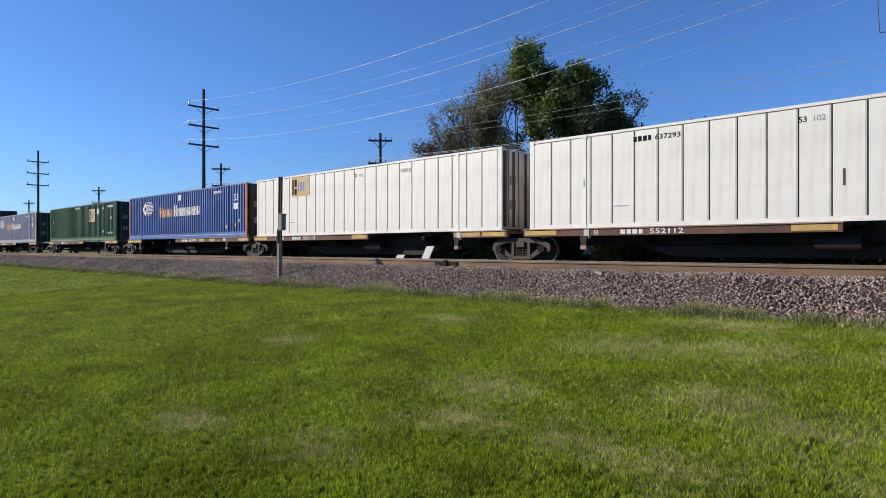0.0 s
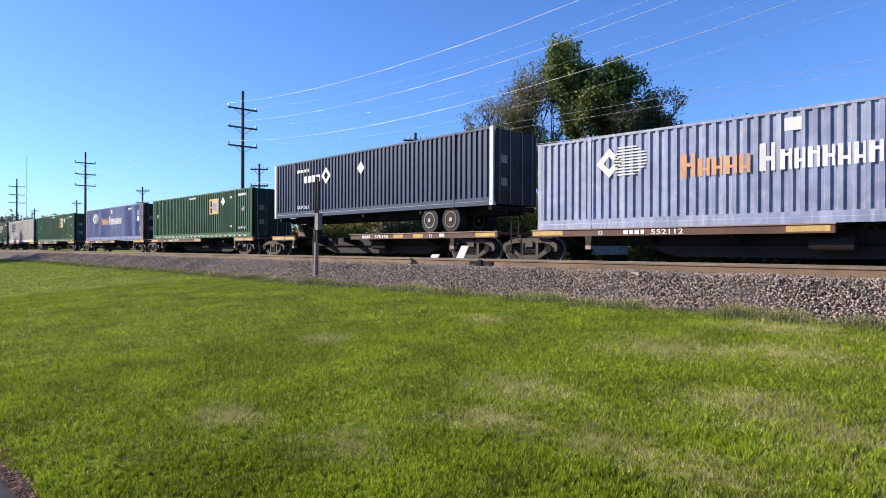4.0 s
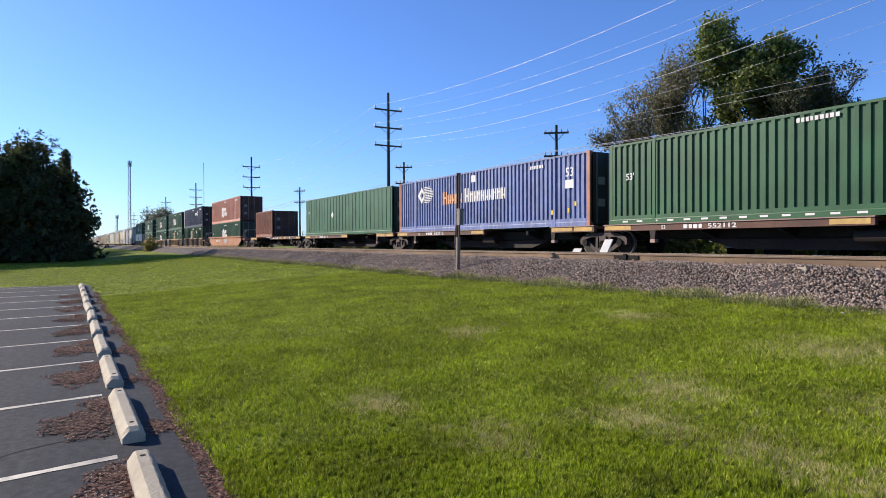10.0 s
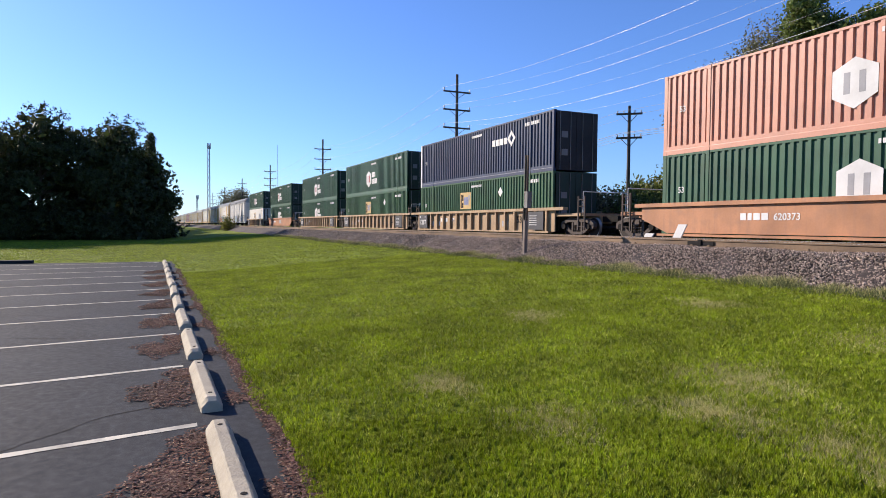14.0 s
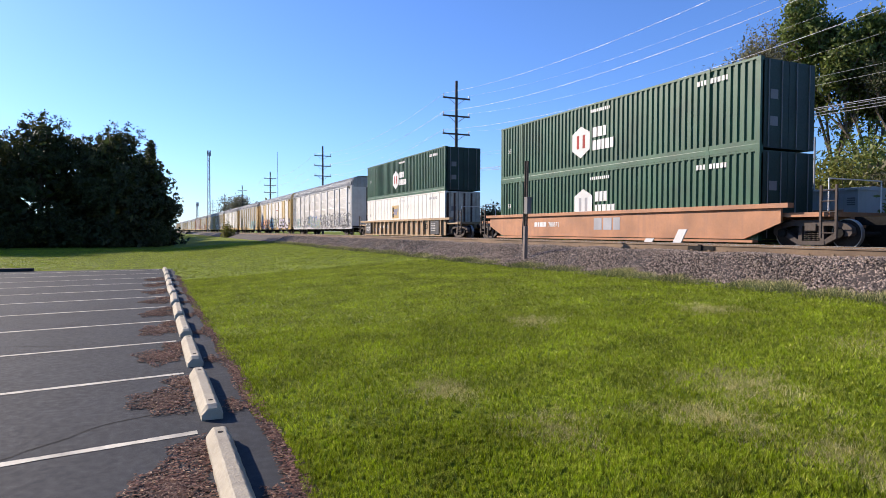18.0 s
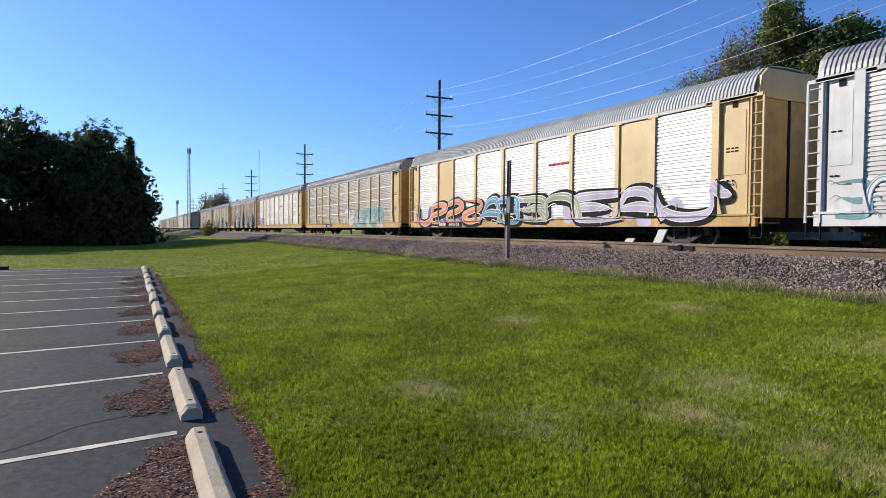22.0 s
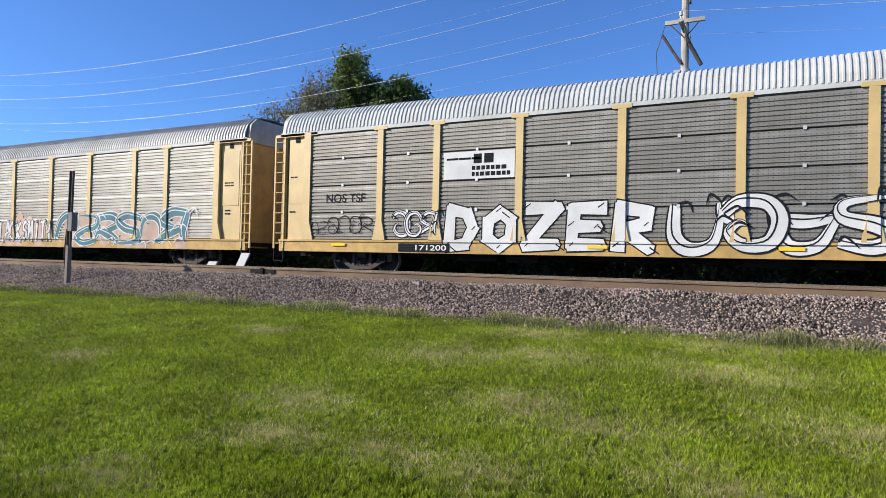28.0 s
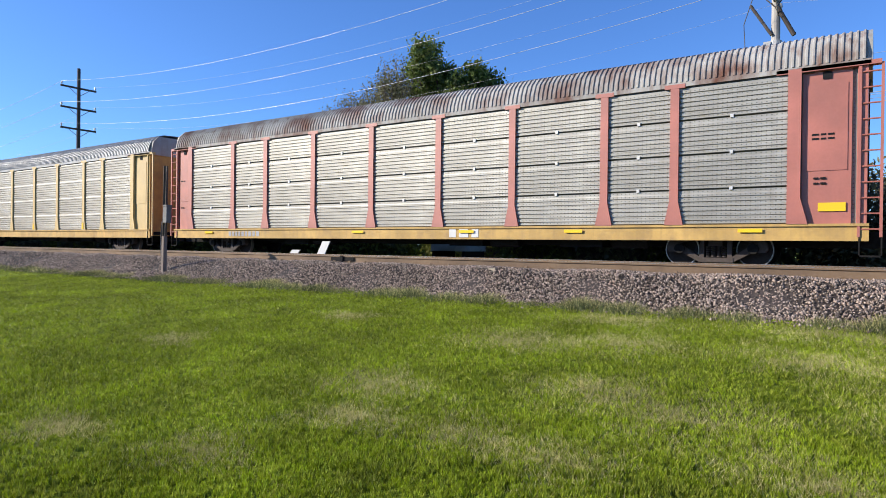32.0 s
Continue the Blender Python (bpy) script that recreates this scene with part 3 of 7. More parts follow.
def make_container(q, z, paint, label, length=16.15, style="ribs", post=None, ends=None, pitch=0.28, group="containers on the train", height=BOX_H):
    """A freight container: folded or panelled wall, rails, corner and lifting posts, end doors with lock rods."""
    c = thing("container", label, "freight container", group)
    TRAIN.append((c, q, MAIN_Z + z))
    L, H, W = length, height, BOX_W / 2
    ends = ends or {BLUE_BOX: END_BLACK, BLUE_OLD: END_BLACK, NAVY_BOX: END_BLACK, WHITE_BOX: END_WHITE, WHITE_OLD: END_WHITE, BROWN_BOX: END_RUST, ORANGE_BOX: END_RUST}.get(paint, END_GREEN)
    part("shell", Geo().box(0.04, L - 0.05, -W + 0.06, W, 0.06, H - 0.03), paint, c)
    if style == "ribs":
        piece("side_wall", corrugated(round(L - 0.3, 3), pitch, 0.05, 0.30, H - 0.075), paint, c, (0.15, -W + 0.004, 0), "corrugated side wall")
    else:
        part("side_wall", Geo().box(0.15, L - 0.15, -W + 0.022, -W + 0.055, 0.12, H - 0.1), SEAM, c, "dark seams between panels")
        n = 22
        p = (L - 0.3) / n
        for i in range(n):
            piece("panel", cached("smooth_panel", lambda: Geo().box(0, p - 0.036, 0, 0.03, 0.12, H - 0.1)), paint, c, (0.15 + i * p, -W + 0.004, 0))
            piece("seam_strip", cached("seam_strip", lambda: Geo().box(p - 0.075, p - 0.037, 0, 0.02, 0.12, H - 0.1)), SEAM_STRIP, c, (0.15 + i * p, -W + 0.001, 0))
    part("top_rail", Geo().box(0.02, L - 0.02, -W - 0.005, -W + 0.06, H - 0.075, H), paint, c)
    k = 1.0 if style == "ribs" else 0.42
    low = Geo().prism_x([(-W - 0.012, 0.0), (-W + 0.06, 0.0), (-W + 0.06, 0.30 * k), (-W - 0.004, 0.30 * k), (-W - 0.004, 0.17 * k), (-W - 0.012, 0.15 * k)], 0.02, L - 0.02)
    part("bottom_rail", low, paint, c)
    for x in ([2.0, L - 2.13] if L > 10 else []):
        part("lift_post", Geo().box(x, x + 0.13, -W - 0.015, -W + 0.05, 0.0, H), paint, c)
        for zz in (0.0, H - 0.12):
            part("corner_casting", Geo().box(x - 0.02, x + 0.15, -W - 0.022, -W + 0.05, zz, zz + 0.12), paint, c)
    for k, x in enumerate((0.0, L - 0.16)):
        right = k == 1
        skin = post if post and (right or post is ORANGE_POST) else paint
        part("corner_post", Geo().box(x, x + 0.16, -W - 0.008, -W + 0.16, 0.0, H), skin, c)
        for zz in (0, H - 0.13):
            part("corner_casting", Geo().box(x - 0.004, x + 0.168, -W - 0.016, -W + 0.13, zz - 0.002, zz + 0.13), skin, c)
    g = Geo().box(L - 0.05, L, -W + 0.08, -0.01, 0.05, H - 0.05)
    g.box(L - 0.05, L, 0.01, W - 0.05, 0.05, H - 0.05)
    d = part("end_door", g, ends, c)
    for y in (-0.95, -0.35, 0.35, 0.95):
        part("lock_rod", Geo().tube((L + 0.03, y, 0.08), (L + 0.03, y, H - 0.08), 0.018, n=6), BOX_GREY, d)
    if ends is END_WHITE:
        for y in (-1.1, -0.62, 0.1, 0.62):
            part("end_rib", Geo().box(L + 0.001, L + 0.012, y - 0.07, y + 0.07, 0.12, H - 0.12), END_RUST, d, "rust-brown upright rib")
    for zz in (0.75, 1.6):
        part("placard", Geo().box(L, L + 0.006, -0.85, -0.5, zz, zz + 0.3), BOX_GREY, d)
    return c


FACE = -BOX_W / 2 - 0.001


def bars(parent, x, z, n, w, h, gap, material, y=FACE, name="lettering"):
    g = Geo()
    rnd = random.Random(int(x * 100) + n)
    for _ in range(n):
        k = w * rnd.uniform(0.7, 1.2)
        g.box(x, x + k, y - 0.004, y + 0.004, z, z + h)
        x += k + gap
    return part(name, g, material, parent)


def diamond(parent, x, z, r, material=TRIM_WHITE, y=FACE, hole=0.0):
    g = Geo()
    if hole:
        for a in range(4):
            t0, t1 = a * math.pi / 2, (a + 1) * math.pi / 2
            g.prism([(x + r * math.cos(t0), z + r * math.sin(t0)), (x + r * math.cos(t1), z + r * math.sin(t1)),
                     (x + hole * math.cos(t1), z + hole * math.sin(t1)), (x + hole * math.cos(t0), z + hole * math.sin(t0))], y - 0.004, y + 0.004)
    else:
        g.prism([(x - r, z), (x, z - r), (x + r, z), (x, z + r)], y - 0.004, y + 0.004)
    return part("placard", g, material, parent)


def square_logo(c, x, z, s, w=1.4):
    """A yellow square with dark and blue strokes."""
    part("logo", Geo().box(x, x + w, FACE - 0.004, FACE + 0.004, z, z + s), TRIM_YELLOW, c, "yellow square logo")
    y = FACE - 0.008
    g = Geo().box(x + 0.05 * w, x + 0.13 * w, y, y + 0.004, z + 0.08 * s, z + 0.88 * s).box(x + 0.17 * w, x + 0.30 * w, y, y + 0.004, z + 0.5 * s, z + 0.88 * s).box(x + 0.17 * w, x + 0.30 * w, y, y + 0.004, z + 0.08 * s, z + 0.4 * s)
    part("logo_mark", g, TRIM_BLACK, c)
    g = Geo()
    for k in (0.37, 0.47, 0.57, 0.67):
        g.prism([(x + k * w, z + 0.25 * s), (x + (k + 0.05) * w, z + 0.25 * s), (x + (k + 0.04) * w, z + 0.72 * s), (x + (k - 0.01) * w, z + 0.72 * s)], y, y + 0.004)
    part("logo_mark", g, TRIM_BLUE, c)
    g = Geo().box(x + 0.75 * w, x + 0.81 * w, y, y + 0.004, z + 0.2 * s, z + 0.82 * s).box(x + 0.84 * w, x + 0.94 * w, y, y + 0.004, z + 0.52 * s, z + 0.82 * s)
    part("logo_mark", g, TRIM_GREY, c)


def hexagon_logo(c, x, z, w=1.25, h=1.4, red=TRIM_GREY):
    """A white hexagon with two dark uprights and two rows of white bars."""
    y = FACE
    part("logo", Geo().prism([(x, z + h * 0.25), (x + w * 0.5, z), (x + w, z + h * 0.25), (x + w, z + h * 0.78), (x + w * 0.5, z + h), (x, z + h * 0.78)],
                             y - 0.004, y + 0.004), TRIM_WHITE, c, "white hexagon logo")
    g = Geo()
    for k in (0.26, 0.60):
        g.box(x + k * w, x + (k + 0.14) * w, y - 0.008, y - 0.004, z + 0.3 * h, z + 0.72 * h)
    part("logo_mark", g, red, c)
    bars(c, x + w + 0.2, z + 0.58 * h, 3, 0.26, 0.30 * h, 0.07, TRIM_WHITE)
    bars(c, x + w + 0.2, z + 0.18 * h, 5, 0.22, 0.30 * h, 0.06, TRIM_WHITE)


def word_marks(parent, x, z, n, w, h, gap, material):
    """A word in plain shapes: two uprights and a bar for each letter."""
    rnd = random.Random(int(x * 100) + n)
    for _ in range(n):
        k, mid = w * rnd.uniform(0.85, 1.12), rnd.uniform(0.2, 0.65)
        g = Geo()
        for x0, x1, z0, z1 in ((0, 0.42, 0, 1), (0.74, 1, 0, 1), (0.42, 0.74, mid, mid + 0.16)):
            g.box(x + x0 * k, x + x1 * k, FACE - 0.004, FACE + 0.004, z + z0 * h, z + z1 * h)
        part("word_mark", g, material, parent)
        x += k + gap


def globe_marks(c, L=16.15):
    """A white diamond with speed lines behind it, an orange and a white word in plain shapes, a white square and the length."""
    diamond(c, 2.78, 2.02, 0.46, hole=0.2)
    for a in range(10):
        z = 1.60 + 0.092 * a
        k = 0.95 * math.sqrt(max(0.05, 1 - ((z - 2.02) / 0.52) ** 2))
        part("logo", Geo().box(2.95 + abs(z - 2.02) * 0.3, 3.12 + k, FACE - 0.004, FACE + 0.004, z, z + 0.045), TRIM_WHITE, c, "white speed line of the logo")
    word_marks(c, 5.1, 1.38, 1, 0.42, 0.66, 0.07, TRIM_APRICOT)
    word_marks(c, 5.6, 1.38, 4, 0.31, 0.50, 0.06, TRIM_APRICOT)
    word_marks(c, 7.25, 1.38, 1, 0.42, 0.72, 0.07, TRIM_WHITE)
    word_marks(c, 7.75, 1.38, 9, 0.29, 0.52, 0.055, TRIM_WHITE)
    part("panel", Geo().box(7.85, 8.25, FACE - 0.004, FACE + 0.004, 2.35, 2.68), TRIM_WHITE, c)
    letter("53", 14.75, FACE, 2.0, 0.38, TRIM_WHITE, c, 0.02)
    part("panel", Geo().box(14.75, 15.25, FACE - 0.004, FACE + 0.004, 1.52, 1.86), TRIM_WHITE, c)
    bars(c, 12.5, 2.5, 6, 0.11, 0.14, 0.05, TRIM_WHITE)
    for k, zz in ((13.9, 0.5), (14.9, 0.55), (15.3, 0.8)):
        part("warning_label", Geo().box(k, k + 0.1, FACE - 0.004, FACE + 0.004, zz, zz + 0.18), TRIM_GOLD, c)


def green_marks(c, L=16.15):
    square_logo(c, 10.25, 1.5, 0.98)
    diamond(c, 12.3, 2.25, 0.28)
    letter("53'", 14.85, FACE, 1.58, 0.24, TRIM_WHITE, c, 0.02)
    bars(c, 14.4, 2.48, 8, 0.10, 0.15, 0.04, TRIM_WHITE)
    letter("TOP LIFT ONLY", 14.35, FACE, 0.5, 0.14, TRIM_WHITE, c, 0.02, 1.1)
    bars(c, 7.0, 2.62, 9, 0.10, 0.12, 0.04, TRIM_WHITE)
    letter("53'", 0.8, FACE, 1.58, 0.24, TRIM_WHITE, c, 0.02)
    bars(c, 13.3, 2.4, 2, 0.13, 0.13, 0.04, TRIM_WHITE)
    bars(c, 13.3, 0.62, 2, 0.13, 0.13, 0.04, TRIM_WHITE)
    for k in range(1, 24):
        piece("reflector", cached("box_reflector", lambda: Geo().box(0, 0.25, -BOX_W / 2 - 0.018, -BOX_W / 2 - 0.010, 0.06, 0.12)), TRIM_WHITE, c, (k * 0.66, 0, 0))


def make_spine(q, left_truck=True, right_truck=False, length=16.15, brown=CAR_BROWN, number="", belly=True, strips=None):
    """One platform of a spine car: centre sill, end platforms with side strips, cross bearers, tank, trucks."""
    s = thing("spine_car", "brown steel spine car platform with yellow striped edges", "freight car", "platform cars of the train")
    TRAIN.append((s, q, MAIN_Z))
    L = length
    if belly:
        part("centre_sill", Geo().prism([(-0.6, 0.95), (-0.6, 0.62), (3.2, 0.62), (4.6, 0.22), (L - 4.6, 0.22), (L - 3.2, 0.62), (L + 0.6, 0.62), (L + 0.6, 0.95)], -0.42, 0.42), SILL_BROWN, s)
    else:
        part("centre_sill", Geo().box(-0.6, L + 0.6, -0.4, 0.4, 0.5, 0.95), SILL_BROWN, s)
    strips = strips or ((-0.25, 9.0), (L - 2.25, L + 0.25))
    for x0, x1 in strips:
        part("side_strip", Geo().box(x0, x1, -1.32, -1.18, 0.86, 1.07), brown, s)
        # flange paler than its strip: sun on the edge is put into the colour
        part("flange", Geo().box(x0 - 0.02, x1 + 0.02, -1.36, -1.16, 1.07, 1.10), FLANGE, s, "brown top flange coloured pale, as if sunlit")
        if 5 < x0 < 10:
            for x in (x0 + 3.2, x0 + 4.5):
                part("stripe", Geo().box(x, x + 0.62, -1.327, -1.32, 0.90, 1.05), CAR_YELLOW, s, "yellow stripe")
            part("white_patch", Geo().box(x0 + 6.1, x0 + 6.4, -1.327, -1.32, 0.90, 1.05), TRIM_WHITE, s)
        else:
            part("stripe", Geo().box(x0 + 0.05, x0 + min(1.3, x1 - x0 - 1.2), -1.327, -1.32, 0.90, 1.05), CAR_YELLOW, s, "yellow stripe")
        part("stripe", Geo().box(x1 - 1.1, x1 - 0.1, -1.327, -1.32, 0.90, 1.05), CAR_YELLOW, s, "yellow stripe")
        part("platform", Geo().box(x0, x1, -1.18, 1.3, 0.97, 1.07), brown, s)
    for x in (2.0, L - 2.13):
        part("bracket", Geo().prism([(x - 0.06, 0.86), (x, 0.48), (x + 0.14, 0.48), (x + 0.20, 0.86)], -1.37, -1.22), SILL_BROWN, s, "bracket below the lifting post")
        part("bracket_foot", Geo().box(x - 0.03, x + 0.17, -1.38, -1.20, 0.44, 0.56), FLANGE, s)
    at, gap = (strips[1][0], 5.5) if strips[0][1] < 6 else (1.9, 0.5)
    letter("53", at + gap, -1.328, 0.90, 0.13, TRIM_WHITE, s, 0.02)
    bars(s, at + 0.95 if gap > 1 else at + 1.4, 0.90, 4, 0.13, 0.13, 0.05, TRIM_WHITE, y=-1.326)
    letter(number or "552112", at + 1.85 if gap > 1 else at + 2.3, -1.328, 0.90, 0.15, TRIM_WHITE, s, 0.02, 1.0)
    for x in (1.2, 3.8, 6.4, L - 4.0, L - 1.2):
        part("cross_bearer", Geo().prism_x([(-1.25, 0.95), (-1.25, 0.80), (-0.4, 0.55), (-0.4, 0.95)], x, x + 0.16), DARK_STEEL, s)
    part("air_tank", Geo().tube((8.3, -0.75, 0.6), (9.3, -0.75, 0.6), 0.2, n=14), SILL_BROWN, s, "cylindrical air tank coloured dark for the shade below the car")
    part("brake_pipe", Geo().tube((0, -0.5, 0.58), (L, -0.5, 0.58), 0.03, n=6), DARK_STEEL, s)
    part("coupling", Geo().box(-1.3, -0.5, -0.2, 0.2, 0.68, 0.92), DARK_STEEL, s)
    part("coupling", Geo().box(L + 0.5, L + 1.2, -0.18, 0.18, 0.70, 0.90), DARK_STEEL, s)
    if left_truck:
        add_truck(s, -0.55)
    if right_truck:
        add_truck(s, L - 1.3)
        g = Geo()
        for y in (-1.3, -0.9):
            g.tube((L + 0.9, y, 0.35), (L + 0.9, y, 1.45), 0.02, n=6)
        for zz in (0.5, 0.85, 1.2, 1.43):
            g.tube((L + 0.9, -1.3, zz), (L + 0.9, -0.9, zz), 0.016, n=6)
        part("end_rail", g, TRUCK_STEEL, s, "grimy steel grab rails")
    return s


def make_well(q, ribbed, paint, number=""):
    """A well car: deep side sills, top chord, upright ribs, end platforms, trucks and end rails."""
    name = "ribbed side posts" if ribbed else "smooth sloping sides"
    s = thing("well_car", f"{'tan' if ribbed else 'rust-orange'} steel well car with {name}", "freight car", "well cars of the train")
    TRAIN.append((s, q, MAIN_Z))
    L = 16.15
    if ribbed:
        for sg in (-1, 1):
            part("side_sill", Geo().box(-0.3, L + 0.3, sg * 1.36 - 0.03, sg * 1.36 + 0.03, 0.2, 1.22), paint, s)
        for k in range(17):
            x = 0.2 + k * (L - 0.5) / 16
            part("rib", Geo().prism_x([(-1.53, 0.22), (-1.39, 0.22), (-1.39, 1.2), (-1.53, 1.2)], x, x + 0.13), paint, s)
    else:
        for sg in (-1, 1):
            part("side_sill", Geo().prism([(-0.9, 1.2), (-0.9, 0.75), (0.4, 0.25), (L - 0.4, 0.25), (L + 0.9, 0.75), (L + 0.9, 1.2)], sg * 1.42 - 0.04, sg * 1.42 + 0.04), paint, s)
    part("top_chord", Geo().box(-1.2, L + 1.2, -1.56, -1.30, 1.2, 1.34), paint, s)
    part("bottom_chord", Geo().box(0, L, -1.55, -1.30, 0.14, 0.22), paint, s)
    part("well_floor", Geo().box(0, L, -1.3, 1.3, 0.15, 0.2), DARK_STEEL, s)
    for x0, x1 in ((-2.3, -0.1), (L + 0.1, L + 2.3)):
        part("end_platform", Geo().box(x0, x1, -1.3, 1.3, 0.92, 1.05).box(x0, x1, -0.35, 0.35, 0.6, 0.92), paint, s)
    part("coupling", Geo().box(-3.3, -2.3, -0.18, 0.18, 0.68, 0.92), DARK_STEEL, s)
    part("coupling", Geo().box(L + 2.3, L + 3.3, -0.18, 0.18, 0.68, 0.92), DARK_STEEL, s)
    for x in (-2.1, L + 2.1):
        add_ladder(s, x, -1.38, 0.3, 1.5, 5, TRUCK_STEEL)
        part("hand_rail", Geo().tube((x + 0.1, -1.2, 1.05), (x + 0.1, -1.2, 2.0), 0.02, n=6).tube((x + 0.1, 1.2, 1.05), (x + 0.1, 1.2, 2.0), 0.02, n=6)
             .tube((x + 0.1, -1.2, 2.0), (x + 0.1, 1.2, 2.0), 0.02, n=6), TRIM_WHITE, s)
    if ribbed:
        for x in (0.36, L - 1.75):
            part("notice_panel", Geo().box(x, x + 1.36, -1.572, -1.50, 0.28, 1.16), PLATE_DARK, s, "dark grey notice panel")
        letter("125T", 0.52, -1.576, 0.52, 0.32, TRIM_WHITE, s, 0.03, 1.02)
        bars(s, 0.5, 0.98, 2, 0.10, 0.09, 0.75, TRIM_WHITE, y=-1.576)
        for k in range(5):
            bars(s, L - 1.6, 0.50 + 0.11 * k, 4, 0.15, 0.035, 0.05, TRIM_WHITE, y=-1.576)
        letter("53", L - 3.08, -1.40, 0.62, 0.36, TRIM_BLACK, s, 0.02)
        for x in (1.9, 2.9, L - 4.6):
            part("data_plate", Geo().box(x, x + 0.55, -1.398, -1.39, 0.42, 0.72), TRIM_GREY if x > 5 else TRIM_WHITE, s)
    letter(number or "788571", 4.8, -1.40 if ribbed else -1.47, 0.70, 0.22, TRIM_WHITE, s, 0.02)
    bars(s, 3.6, 0.70, 4, 0.2, 0.22, 0.06, TRIM_WHITE, y=-1.395 if ribbed else -1.465)
    if not ribbed:
        bars(s, 8.2, 0.55, 3, 0.45, 0.5, 0.1, TRIM_GREY, y=-1.465)
    add_truck(s, -1.6)
    add_truck(s, L + 1.6)
    return s


# ---- the train: covered car carriers ----
POSTS = (1.5, 4.46, 6.51, 9.2, 12.08, 14.96, 17.68, 20.56, 22.45, 25.2)


def ridged(length, height):
    """A pressed steel panel with lengthwise ridges."""
    def build():
        g = Geo()
        n, low, high = 6, 0.05, 0.10            # plain bands along the foot and the head of each panel
        p = (height - low - high) / n
        prof = [(0.0, 0.0), (-0.016, 0.012), (-0.016, low)]
        for i in range(n):
            a = low + i * p
            prof += [(0.004, a + p * 0.08), (0.004, a + p * 0.30), (-0.024, a + p * 0.44), (-0.024, a + p * 0.98)]
        prof += [(-0.016, height - high + 0.02), (-0.016, height - 0.012)]
        prof.append((0.0, height))
        g.v = [(x, y, z) for y, z in prof for x in (0, length)]
        g.f = [(2 * i, 2 * i + 1, 2 * i + 3, 2 * i + 2) for i in range(len(prof) - 1)]
        return g
    return cached(f"ridged_panel {length:.2f} {height}", build)


def rack_roof():
    g = Geo()
    prof = [(-1.56, 4.74), (-1.53, 4.95), (-1.40, 5.25), (-1.14, 5.50), (-0.75, 5.62), (0, 5.66), (0.75, 5.62), (1.14, 5.50), (1.40, 5.25), (1.56, 4.74)]
    n = 185
    p = 26.2 / n
    xs = []
    for i in range(n):
        a = 0.4 + i * p
        xs += [(a, 0.0), (a + p * 0.55, 0.0), (a + p * 0.65, 0.026), (a + p * 0.92, 0.026)]
    xs.append((26.6, 0.0))
    k = len(prof)
    g.v = [(x, y * (1 + r * 0.6), z + r) for x, r in xs for y, z in prof]
    g.f = [(i * k + j, i * k + j + 1, (i + 1) * k + j + 1, (i + 1) * k + j) for i in range(len(xs) - 1) for j in range(k - 1)]
    return g


def end_shape():
    return [(-1.5, 0.75), (1.5, 0.75), (1.5, 4.7), (1.38, 5.2), (1.10, 5.45), (-1.10, 5.45), (-1.38, 5.2), (-1.5, 4.7)]


